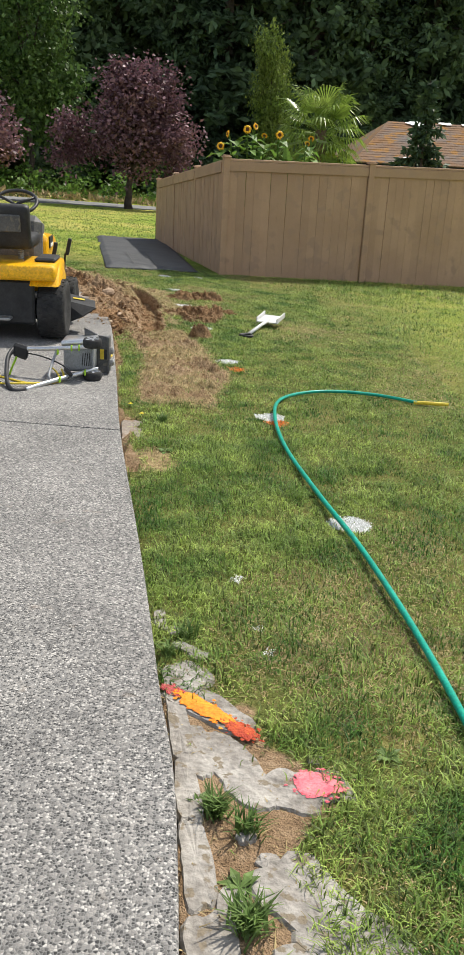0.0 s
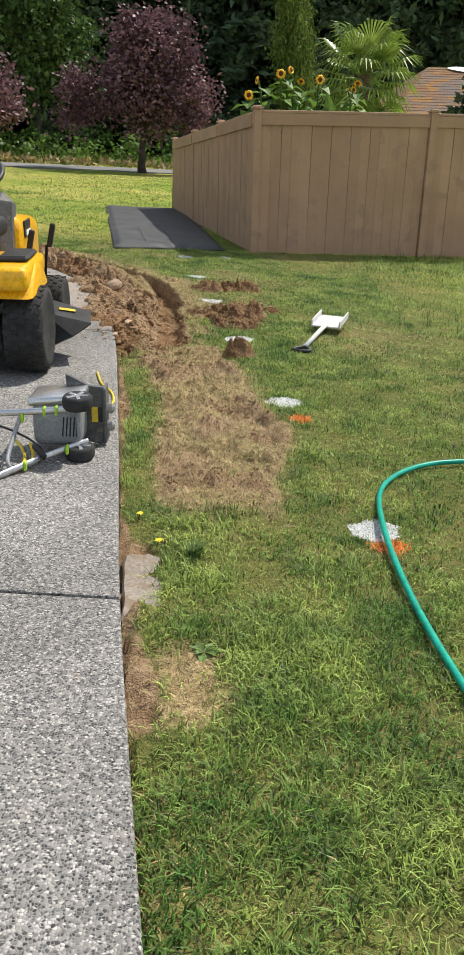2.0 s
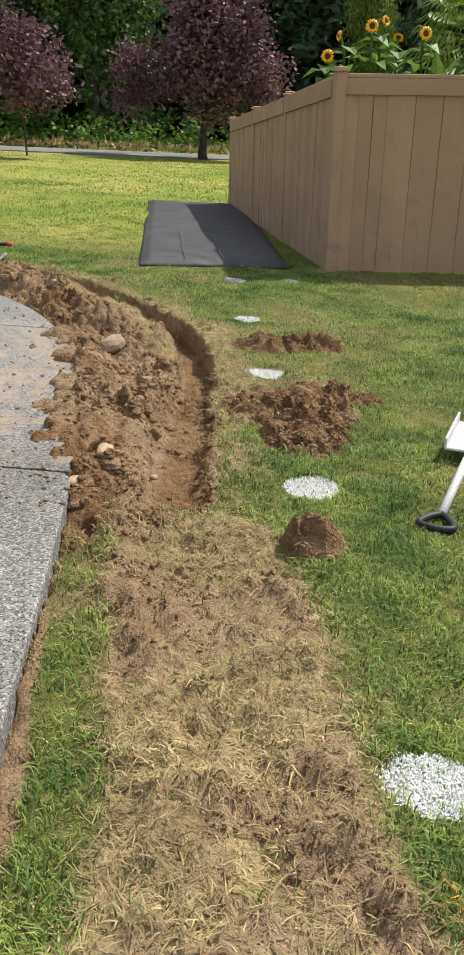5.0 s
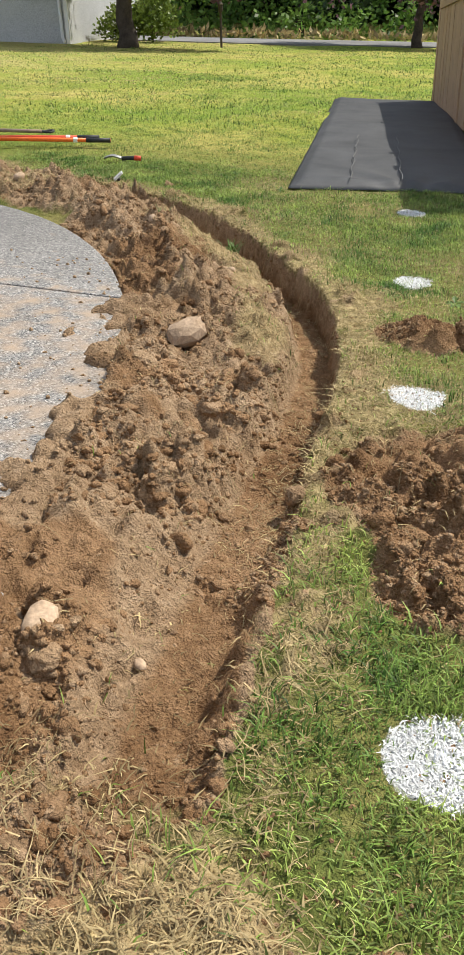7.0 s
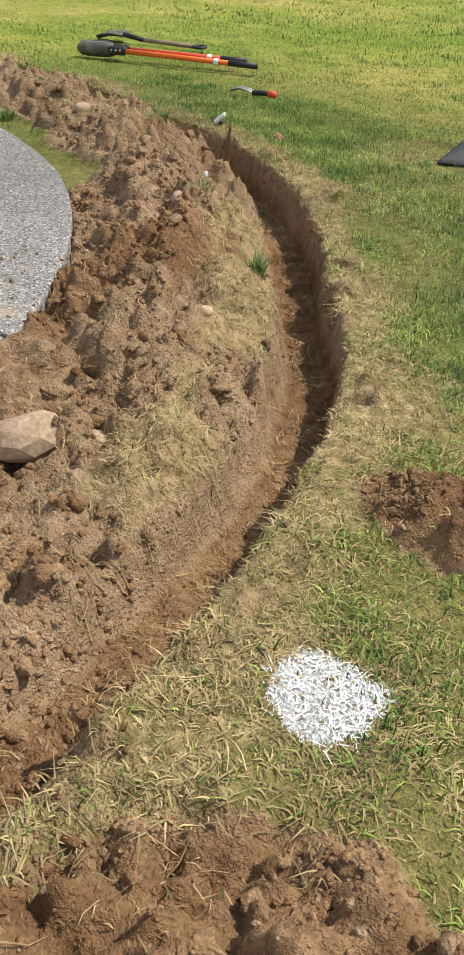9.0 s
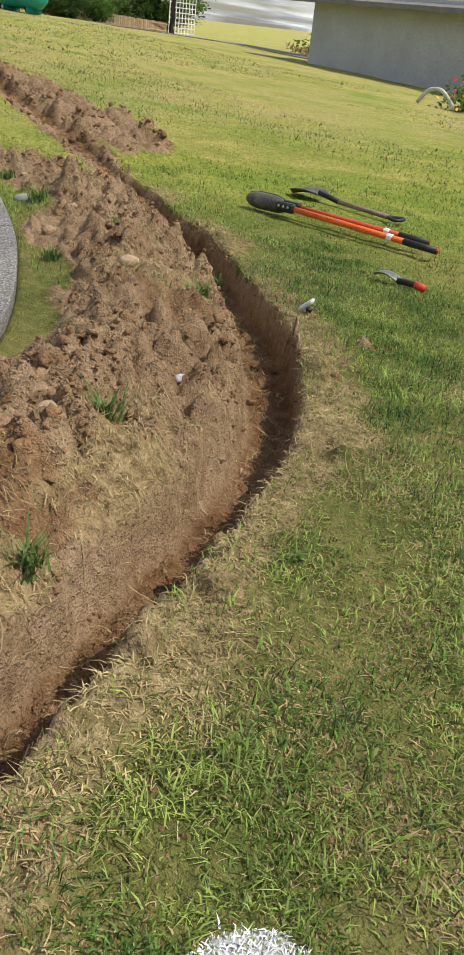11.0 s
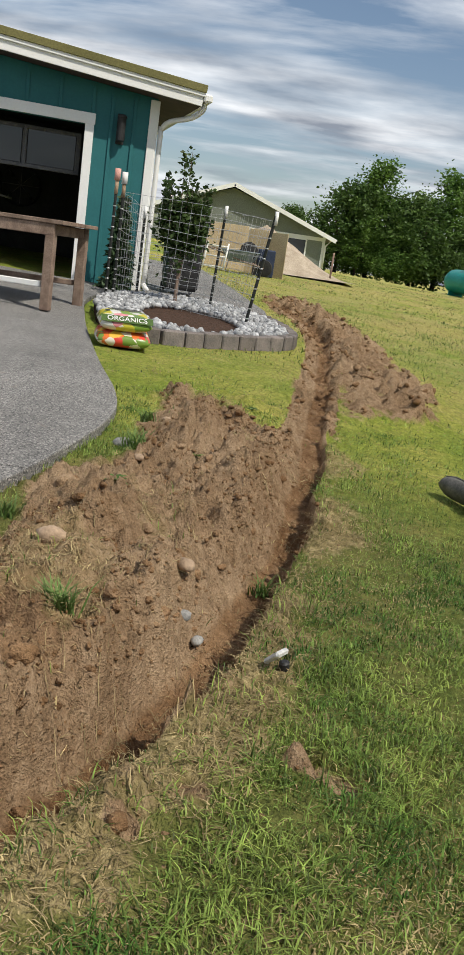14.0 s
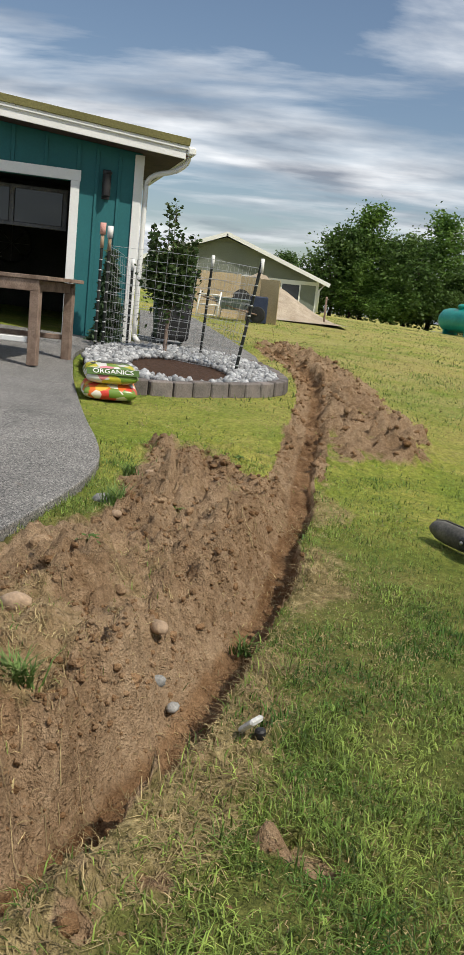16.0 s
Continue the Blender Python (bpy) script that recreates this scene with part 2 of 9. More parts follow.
    soil = mix(0.45, soil, ramp(mid, (0.35, (0.265, 0.162, 0.088)), (0.65, (0.60, 0.435, 0.28))))
    soil = mix(0.5, soil, ramp(tiny, (0.3, (0.25, 0.25, 0.25)), (0.7, (1.1, 1.1, 1.1))), "MULTIPLY")
    # redder, darker soil colour; on the trench floor it also paints in shade
    soil = mix(mask("shaded_red_soil", small, 0.5, 1.1), soil, mix(1.0, soil, ramp(mid, (0.3, (0.64, 0.54, 0.45)), (0.7, (0.85, 0.75, 0.66))), "MULTIPLY"))
    straw = ramp(small, (0.3, (0.16, 0.11, 0.054)), (0.5, (0.38, 0.275, 0.14)), (0.70, (0.64, 0.51, 0.27)))
    c = mix(mask("straw", small, 0.6, 0.95), grass, straw)
    c = mix(mask("dirt", small, 0.62, 0.86), c, soil)
    c = mix(mask("white", tiny, 0.75, 1.0), c, ramp(tiny, (0.3, (0.40, 0.41, 0.40)), (0.7, (0.70, 0.71, 0.71))))
    t.links.new(c, p.inputs["Base Color"])
    p.inputs["Roughness"].default_value = 0.95
    p.inputs["Specular IOR Level"].default_value = 0.12
    b = t.nodes.new("ShaderNodeBump")
    b.inputs["Strength"].default_value, b.inputs["Distance"].default_value = 1.0, relief
    crumb = t.nodes.new("ShaderNodeTexVoronoi")
    crumb.inputs["Scale"].default_value, crumb.inputs["Detail"].default_value = 62, 2
    warp = t.nodes.new("ShaderNodeMix")
    warp.data_type = "RGBA"
    warp.inputs["Factor"].default_value = 0.03
    t.links.new(geo.outputs["Position"], warp.inputs["A"])
    wn = t.nodes.new("ShaderNodeTexNoise")
    wn.inputs["Scale"].default_value = 24
    t.links.new(geo.outputs["Position"], wn.inputs["Vector"])
    t.links.new(wn.outputs["Color"], warp.inputs["B"])
    t.links.new(warp.outputs["Result"], crumb.inputs["Vector"])
    grain = ramp(crumb.outputs["Distance"], (0.0, (1, 1, 1)), (0.75, (0, 0, 0)))
    t.links.new(mix(0.25, mix(0.35, mix(0.5, small, tex(70, 5)), grain), tiny), b.inputs["Height"])
    t.links.new(b.outputs[0], p.inputs["Normal"])
    return m


M_GROUND = ground_material()
M_EARTH = ground_material("loose_soil", 0.036)
M_AGG = aggregate("exposed_aggregate")
M_GRASS = foliage("grass_blades", (0.07, 0.155, 0.026), (0.30, 0.38, 0.09), 3.5, 0.5, 0.35, 0.75)
M_DRY = foliage("dry_grass_blades", (0.23, 0.172, 0.082), (0.48, 0.38, 0.19), 2.5, 0.7, 0.15, 0.4)
M_PAINTED = surf("white_marking_paint", (0.72, 0.73, 0.74), (0.84, 0.84, 0.84), 30, 200, 0.6, 0, island=0.15)
M_ORANGE = surf("orange_marking_paint", (0.85, 0.16, 0.02), (0.9, 0.25, 0.04), 30, 200, 0.5, 0, island=0.2)
M_FENCE = surf("brown_fence_paint", (0.36, 0.228, 0.142), (0.42, 0.272, 0.172), 1.5, 60, 0.75, 0.12, 0.002, rnd=0.07, c3=(0.345, 0.225, 0.148), grain=0.07)
M_FABRIC = surf("black_landscape_fabric", (0.035, 0.037, 0.04), (0.06, 0.062, 0.066), 2.5, 300, 0.6, 0.3, 0.002, spec=0.4)
M_ASPHALT = surf("grey_road_asphalt", (0.16, 0.16, 0.165), (0.23, 0.23, 0.23), 0.8, 30, 0.9, 0.3)
M_BARK = surf("tree_bark", (0.045, 0.035, 0.028), (0.09, 0.07, 0.055), 4, 30, 0.95, 0.8, 0.03)
M_PLUM = foliage("purple_plum_leaves", (0.11, 0.055, 0.068), (0.25, 0.14, 0.16), 0.6, 0.5, 0.25, 0.5)
M_FIR = foliage("conifer_needles", (0.038, 0.068, 0.034), (0.095, 0.145, 0.062), 0.25, 0.7, 0.15, 0.5)
M_LEAF = foliage("broad_leaves", (0.05, 0.10, 0.022), (0.11, 0.18, 0.045), 0.4, 0.5, 0.3, 0.5)
M_LEAF2 = foliage("yellow_green_leaves", (0.10, 0.16, 0.025), (0.17, 0.22, 0.045), 0.5, 0.5, 0.35, 0.4)
M_HEDGE = foliage("roadside_shrub_leaves", (0.06, 0.13, 0.025), (0.15, 0.25, 0.05), 0.7, 0.5, 0.45, 0.5)


# ---------------------------------------------------------------- mesh helpers
def obj(name, verts, faces, material, parent=None, label="", smooth=False):
    me = bpy.data.meshes.new(name)
    me.from_pydata(verts, [], faces)
    for mm in (material if isinstance(material, (list, tuple)) else [material]):
        me.materials.append(mm)
    if smooth:
        me.polygons.foreach_set("use_smooth", [True] * len(me.polygons))
    ob = new(name, me)
    if parent:
        ob.parent = parent
    if label:
        ob["label"] = label
    return ob


def part(name, bm, material, parent=None, label="", smooth=False):
    me = bpy.data.meshes.new(name)
    bm.to_mesh(me)
    bm.free()
    for mm in (material if isinstance(material, (list, tuple)) else [material]):
        me.materials.append(mm)
    if smooth:
        me.polygons.foreach_set("use_smooth", [True] * len(me.polygons))
    ob = new(name, me)
    if parent:
        ob.parent = parent
    if label:
        ob["label"] = label
    return ob


def empty(name, m=None, label="", category="", group="", kind=""):
    ob = new(name)
    ob.matrix_basis = m if m is not None else Matrix()
    return tagged(ob, label, category, group, kind)


def box(bm, size, m=None, bevel=0.0, seg=1):
    """A box of that size round its own middle, moved by m."""
    r = bmesh.ops.create_cube(bm, size=1.0)
    vs = r["verts"]
    bmesh.ops.scale(bm, vec=size, verts=vs)
    if bevel:
        es = list({e for v in vs for e in v.link_edges})
        vs = [v for v in bmesh.ops.bevel(bm, geom=es, offset=bevel, segments=seg, affect="EDGES", profile=0.6)["verts"]]
    if m is not None:
        bmesh.ops.transform(bm, matrix=m, verts=vs)
    return vs


def tube(bm, pts, radius, sides=8, closed=False, caps=True):
    """A round bar through pts; radius: one number or one a point."""
    pts = [Vector(p) for p in pts]
    n = len(pts)
    rad = [radius] * n if isinstance(radius, (int, float)) else radius
    rings = []
    ref = Vector((0.31, 0.17, 0.93))
    for i, p in enumerate(pts):
        a, b = pts[(i - 1) % n if closed else max(i - 1, 0)], pts[(i + 1) % n if closed else min(i + 1, n - 1)]
        d = (b - a).normalized()
        u = d.cross(ref)
        if u.length < 1e-3:
            u = d.cross(Vector((1, 0, 0)))
        u.normalize()
        w = d.cross(u)
        rings.append([bm.verts.new(p + (u * math.cos(k * math.tau / sides) + w * math.sin(k * math.tau / sides)) * rad[i]) for k in range(sides)])
    for i in range(n if closed else n - 1):
        r0, r1 = rings[i], rings[(i + 1) % n]
        for k in range(sides):
            bm.faces.new((r0[k], r0[(k + 1) % sides], r1[(k + 1) % sides], r1[k]))
    if caps and not closed:
        bm.faces.new(rings[0][::-1])
        bm.faces.new(rings[-1])
    bmesh.ops.recalc_face_normals(bm, faces=bm.faces)


def lathe(bm, profile, sides=24, m=None):
    """A turned form round z from (radius, height) pairs."""
    rings = []
    for r, z in profile:
        rings.append([bm.verts.new((r * math.cos(k * math.tau / sides), r * math.sin(k * math.tau / sides), z)) for k in range(sides)])
    for a, b in zip(rings, rings[1:]):
        for k in range(sides):
            bm.faces.new((a[k], a[(k + 1) % sides], b[(k + 1) % sides], b[k]))
    bm.faces.new(rings[0][::-1])
    bm.faces.new(rings[-1])
    if m is not None:
        bmesh.ops.transform(bm, matrix=m, verts=[v for r in rings for v in r])
    bmesh.ops.recalc_face_normals(bm, faces=bm.faces)


def smooth_line(pts, n=6):
    """More points along a Catmull-Rom curve through pts."""
    pts = [Vector(p) for p in pts]
    out = []
    for i in range(len(pts) - 1):
        p0, p1, p2, p3 = pts[max(i - 1, 0)], pts[i], pts[i + 1], pts[min(i + 2, len(pts) - 1)]
        for k in range(n):
            s = k / n
            out.append(0.5 * ((2 * p1) + (p2 - p0) * s + (2 * p0 - 5 * p1 + 4 * p2 - p3) * s * s + (3 * p1 - p0 - 3 * p2 + p3) * s ** 3))
    out.append(pts[-1])
    return out


# ---------------------------------------------------------------- the lie of the land
SX, SY = -0.0313, -0.0431       # the lawn falls towards +x and +y


def base_z(x, y):
    return SX * np.clip(x, -38, 30) + SY * np.clip(y, -25, 50)


def gz(x, y):
    return float(base_z(np.array(float(x)), np.array(float(y))))


def vnoise(x, y, scale, seed=0):
    """Smooth value noise from 0 to 1."""
    x, y = x * scale + seed * 17.3, y * scale + seed * 9.1
    i, j = np.floor(x).astype(np.int64), np.floor(y).astype(np.int64)
    f, g = x - i, y - j
    f, g = f * f * (3 - 2 * f), g * g * (3 - 2 * g)

    def h(a, b):
        n = (a * 374761393 + b * 668265263 + seed * 144665) & 0x7FFFFFFF
        n = ((n ^ (n >> 13)) * 1274126177) & 0x7FFFFFFF
        return ((n ^ (n >> 16)) & 0xFFFF) / 65535.0

    return (h(i, j) * (1 - f) + h(i + 1, j) * f) * (1 - g) + (h(i, j + 1) * (1 - f) + h(i + 1, j + 1) * f) * g


def fbm(x, y, scale, seed=0, octaves=4):
    s, a, t = 0.0, 0.5, 0.0
    for k in range(octaves):
        s, t = s + a * vnoise(x, y, scale * 2 ** k, seed + k), t + a
        a *= 0.55
    return s / t


def cells(x, y, scale, seed=0):
    """Domes of loose clods: rounded lumps of uneven size, from 0 to about 1."""
    x, y = x * scale, y * scale
    i, j = np.floor(x).astype(np.int64), np.floor(y).astype(np.int64)
    best = np.zeros(x.shape)
    for di in (-1, 0, 1):
        for dj in (-1, 0, 1):
            a, b = i + di, j + dj
            n = (a * 73856093 + b * 19349663 + seed * 83492791) & 0x7FFFFFFF
            n = ((n ^ (n >> 13)) * 1274126177) & 0x7FFFFFFF
            u, v, w = (n & 1023) / 1023.0, ((n >> 10) & 1023) / 1023.0, ((n >> 20) & 1023) / 1023.0
            r = 0.25 + 0.65 * w * w
            k = 1 - ((x - a - u) ** 2 + (y - b - v) ** 2) / (r * r)
            best = np.maximum(best, np.sqrt(np.clip(k, 0, 1)) * r)
    return best


def billow(x, y, scale, seed=0):
    """Puffed lumps parted by sharp creases, from 0 to 1."""
    return np.abs(2 * vnoise(x, y, scale, seed) - 1)


def step(a, b, v):
    s = np.clip((v - a) / (b - a), 0, 1)
    return s * s * (3 - 2 * s)


# right and far edge of the slab, from the near end round the bend to the garage
EDGE = smooth_line([(0.30, -6, 0), (0.18, -1.5, 0), (0.07, 0.8, 0), (-0.04, 1.6, 0), (-0.20, 2.6, 0), (-0.47, 4.16, 0), (-0.70, 5.75, 0), (-1.03, 7.9, 0), (-1.27, 8.9, 0), (-1.50, 9.75, 0),
                    (-1.76, 10.4, 0), (-2.25, 11.15, 0), (-2.95, 11.78, 0), (-3.9, 12.2, 0), (-4.8, 12.45, 0), (-5.5, 12.57, 0), (-6.1, 12.54, 0), (-7.0, 12.36, 0), (-8.2, 12.15, 0), (-9.4, 11.98, 0), (-10.9, 11.85, 0), (-12.75, 12.1, 0)], 5)
# outer lip of the trench
LIP = [(-0.46, 7.75), (-0.55, 8.5), (-0.66, 9.15), (-0.72, 9.65), (-0.77, 10.1), (-0.87, 10.6), (-1.12, 11.15), (-1.48, 11.66), (-1.76, 12.08), (-2.10, 12.45), (-2.46, 12.74), (-2.97, 13.02), (-3.5, 13.23), (-4.26, 13.45),
       (-5.7, 13.74), (-7.4, 14.02), (-9.5, 14.38), (-12.0, 14.62), (-14.0, 14.5), (-15.6, 14.25), (-18.0, 13.7)]
LIP = np.array([(p.x, p.y) for p in smooth_line([(a, b, 0) for a, b in LIP], 4)])
WHITE = [(0.70, 3.06, 0.125), (0.405, 4.88, 0.125), (0.126, 6.60, 0.125), (-0.155, 8.235, 0.135), (-0.435, 9.90, 0.125), (-0.65, 11.34, 0.125), (-0.90, 12.98, 0.12), (-0.41, 13.16, 0.10)]
FADED = [(0.203, 2.384, 0.05), (0.268, 1.995, 0.05), (0.302, 1.851, 0.045)]
ORANGE = [(0.193, 6.26, 0.07), (0.447, 4.73, 0.08)]
HEAPS = [(-0.14, 7.72, 0.115, 0.12, 0.09), (-0.27, 9.22, 0.34, 0.40, 0.045), (-0.20, 8.85, 0.22, 0.30, 0.025), (-0.46, 10.52, 0.24, 0.17, 0.10), (-0.18, 10.58, 0.24, 0.13, 0.06), (0.02, 9.50, 0.2, 0.12, 0.05)]
SCUFFS = [(-2.70, 13.23, 0.06), (-2.66, 13.31, 0.045), (-2.55, 12.99, 0.045), (-2.43, 12.86, 0.05), (-0.52, 9.35, 0.07), (-0.60, 8.95, 0.06)]


def along(x, y):
    """Arc length and signed distance (outside positive) to the trench's outer lip."""
    best, arc, side = np.full(x.shape, 1e9), np.zeros(x.shape), np.ones(x.shape)
    run = 0.0
    for (ax, ay), (bx, by) in zip(LIP, LIP[1:]):
        dx, dy = bx - ax, by - ay
        ln = math.hypot(dx, dy)
        k = np.clip(((x - ax) * dx + (y - ay) * dy) / ln ** 2, 0, 1)
        d = np.hypot(x - ax - k * dx, y - ay - k * dy)
        near = d < best
        best = np.where(near, d, best)
        arc = np.where(near, run + k * ln, arc)
        side = np.where(near, np.where(dx * (y - ay) - dy * (x - ax) > 0, -1.0, 1.0), side)
        run += ln
    return arc, best * side


def inside(x, y, poly):
    r = np.zeros(x.shape, bool)
    for (ax, ay), (bx, by) in zip(poly, np.roll(poly, -1, 0)):
        c = (ay > y) != (by > y)
        r ^= c & (x < (bx - ax) * (y - ay) / (by - ay + 1e-12) + ax)
    return r


DRIVE = np.array([(p.x, p.y) for p in EDGE] + [(-12.75, -6.0)])


def edge_gap(x, y):
    """Distance to the slab's edge."""
    best = np.full(x.shape, 1e9)
    for p, q in zip(EDGE, EDGE[1:]):
        dx, dy = q.x - p.x, q.y - p.y
        k = np.clip(((x - p.x) * dx + (y - p.y) * dy) / (dx * dx + dy * dy), 0, 1)
        best = np.minimum(best, np.hypot(x - p.x - k * dx, y - p.y - k * dy))
    return best


def land(x, y):
    """Height and masks (soil, straw, white paint, slab) of the ground sheet."""
    z = base_z(x, y)
    near = (x > -19) & (x < 3.5) & (y > -1) & (y < 17)
    dirt, straw, white, slab, tint_mask = (np.zeros(x.shape) for _ in range(5))
    z = z + 0.03 * (fbm(x, y, 0.7, 3, 3) - 0.5) * np.where(near, 1, 3)
    X, Y = x[near], y[near]
    s, d = along(X, Y)
    rough = fbm(X, Y, 3.0, 11, 5)
    lump = fbm(X, Y, 9.0, 23, 4)
    wob = (fbm(X, Y, 1.7, 31, 3) - 0.5)
    sl = inside(X, Y, DRIVE)
    eg = edge_gap(X, Y)
    begin = step(-0.1, 0.55, s)
    # trench: steep outer wall, rough floor, sloping inner wall
    w = 0.33 - 0.105 * step(0.7, 2.0, s) + 0.03 * step(3.8, 4.6, s) - 0.07 * step(6.2, 7.6, s)
    deep = (0.4 * begin + 0.6 * step(1.0, 3.0, s)) * (0.14 + 0.02 * step(3.5, 4.5, s) - 0.05 * step(6.4, 7.8, s) - 0.065 * step(7.6, 9.5, s)) * (1 - step(15, 17, s))
    q = -(d + 0.07 * wob + 0.03 * (lump - 0.5)) / w
    vee = step(6.0, 7.2, s) + 0.6 * (1 - step(0.7, 1.3, s))
    cut = np.where(q < 0.45, step(0.0, 0.16 + 0.25 * (1 - step(0.6, 1.6, s)), q), 1 - step(0.76 - 0.30 * vee, 0.99 + 0.55 * vee, q))
    dz = -deep * cut * (1 + 0.25 * (rough - 0.5))
    # spoil thrown on the inner side
    width = 1.0 - 0.25 * step(0, 2.0, s) + 0.15 * step(3, 5, s) + 0.1 * step(6, 8, s)
    lo_edge = step(w - 0.04, w + 0.10, -d)
    inn = lo_edge * (1 - step(1.5, 1.9, -d + 0.5 * wob)) * step(-0.25, 0.35, s + 0.6 * wob) * (1 - step(8.0, 10.4, s + 2.4 * wob))
    inn = inn * (1 - step(4.6, 5.6, s) * (1 - step(0.04, 0.24, eg + 0.45 * wob)))
    turf = np.clip(1.5 * np.exp(-((-d - w - 0.08) / 0.12) ** 2), 0, 1) * step(1.6, 2.6, s) * (1 - step(5.0, 6.4, s)) * step(0.36, 0.52, rough + 0.35 * wob + 0.08)
    peak = fbm(X, Y, 5.5, 71, 4)
    ridge = np.exp(-((-d - 0.62) / 0.30) ** 2)
    inn_h = inn * (0.015 + (0.09 + 0.12 * ridge) * np.clip(rough - 0.36, 0, 1) + 0.08 * np.clip(peak - 0.52, 0, 1) + 0.09 * np.abs(lump - 0.5) + 0.04 * step(1.5, 3.5, s) * ridge)
    inn_h = inn_h * (0.3 + 0.7 * step(0.0, 0.4, eg))
    # spoil ridge on the outer side farther on
    o = step(9.7, 10.7, s + 0.8 * wob) * (1 - step(18.6, 20, s))
    ow = 0.66 + 0.26 * np.exp(-((s - 11.4) / 1.2) ** 2)
    oh = o * np.exp(-((d - 0.42 * ow) / (0.52 * ow)) ** 4) * (0.03 + 0.24 * np.clip(rough - 0.3, 0, 1) + 0.22 * np.abs(lump - 0.5))
    dug = step(-0.02, 0.05, q) * (1 - step(1.35, 1.6, q)) * begin * (deep > 0.02)
    dm = np.maximum(np.maximum(dug, inn), np.clip(oh * 9, 0, 1))
    far_in = step(9.0, 10, s) * (1 - step(18.4, 19.6, s)) * (1 - step(0.12, 0.35, -d + 0.3 * wob)) * (d < 0.05)
    sod = inn * step(0.50, 0.66, fbm(X, Y, 1.9, 91, 4) + 0.2 * (lump - 0.5)) * step(4.6, 6.0, s)
    dm = np.maximum(dm, far_in * 0.9) * (1 - 0.62 * turf) * (1 - 0.5 * sod)
    dz = dz + inn_h + oh
    # tint mask: trench floor (reddish soil plus painted shade) and inner spoil patches
    shaded_red_soil = np.maximum(step(0.05, 0.15, q) * (1 - step(0.62, 0.85, q)) * begin, inn * step(0.50, 0.60, fbm(X, Y, 1.6, 57, 3)) * (1 - 0.8 * step(5.2, 6.6, s)))
    for hx, hy, rx, ry, hh in HEAPS:
        r = np.hypot((X - hx) / rx, (Y - hy) / ry) + 0.7 * (rough - 0.5)
        b = 1 - step(0.15, 1.2, r)
        dz = dz + b * hh * (0.75 + 0.6 * lump)
        dm = np.maximum(dm, np.clip(b * 3.5, 0, 1))
        shaded_red_soil = np.maximum(shaded_red_soil, np.clip(b * 3, 0, 1))
    # torn-up strip before the trench, and bare edges
    strip = step(4.80, 5.15, Y + 0.5 * wob) * (1 - step(7.75, 8.2, Y)) * step(0.12, 0.26, eg + 0.2 * wob) * (1 - step(-0.04, 0.16, X - 0.06 + 0.22 * np.clip(Y - 6.1, 0, 2) + 0.3 * wob)) * (~sl)
    st = np.maximum(strip * (0.85 + 0.6 * (rough - 0.4)), 0)
    dm = np.maximum(dm, strip * np.clip((rough - 0.40) * 3.4 + 0.9 * (lump - 0.5), 0, 0.8))
    dm = np.maximum(dm, strip * step(6.5, 7.3, Y + 0.5 * wob) * np.clip((rough - 0.30) * 4, 0, 0.95))
    dz = dz + strip * (0.09 * (lump - 0.4) + 0.05 * (peak - 0.5))
    lipdry = (1 - step(0.02, 0.21, np.abs(d - 0.05) * (1 - 0.5 * (1 - step(1.5, 2.6, s)) * (d > 0)) + 0.55 * wob + 0.25 * (lump - 0.5))) * step(-0.2, 0.5, s) * (1 - step(9.5, 11, s))
    st = np.maximum(np.maximum(np.maximum(st, lipdry * 0.58), turf), 0.7 * sod)
    dz = dz + (0.012 + 0.03 * (lump - 0.5)) * lipdry * step(0.0, 0.05, d)
    dm = np.maximum(dm, lipdry * step(0.5, 0.62, lump + 0.3 * wob) * 0.5)
    st = np.maximum(st, 0.8 * (1 - step(0.3, 1.1, np.hypot(X + 0.24, (Y - 3.78) * 0.7) / 0.16 + 1.2 * (lump - 0.5))))
    bare = (1 - step(0.06, 0.17, eg + 0.22 * wob)) * (~sl) * step(3.3, 3.8, Y) * (1 - step(4.5, 4.9, Y))
    thin = (1 - step(0.015, 0.06, eg + 0.12 * wob)) * (~sl) * step(3.3, 3.6, Y) * (Y < 8)
    dm = np.maximum(dm, np.maximum(bare, thin * 0.7))
    for hx, hy, rr_ in SCUFFS:
        dm = np.maximum(dm, 0.9 * (1 - step(0.5, 1.1, np.hypot(X - hx, (Y - hy)) / rr_ + 0.9 * (lump - 0.5) + 0.5 * (rough - 0.5))))
    ruin = step(0.05, 0.5, 1.95 - Y + 0.6 * wob) * (1 - step(0.20, 0.40, X - 0.3 * np.clip(1.3 - Y, 0, 1) + 0.5 * wob)) * (~sl)
    dm = np.maximum(dm, ruin * np.clip((rough - 0.30) * 6, 0, 1))
    wh = np.zeros(X.shape)
    for wx, wy, r in WHITE:
        wh = np.maximum(wh, 1 - step(0.62, 1.02, np.hypot(X - wx, Y - wy) / r + 0.5 * (lump - 0.5)))
    for wx, wy, r in FADED:
        wh = np.maximum(wh, 0.62 * (1 - step(0.4, 1.2, np.hypot(X - wx, Y - wy) / r + 1.2 * (lump - 0.5))))
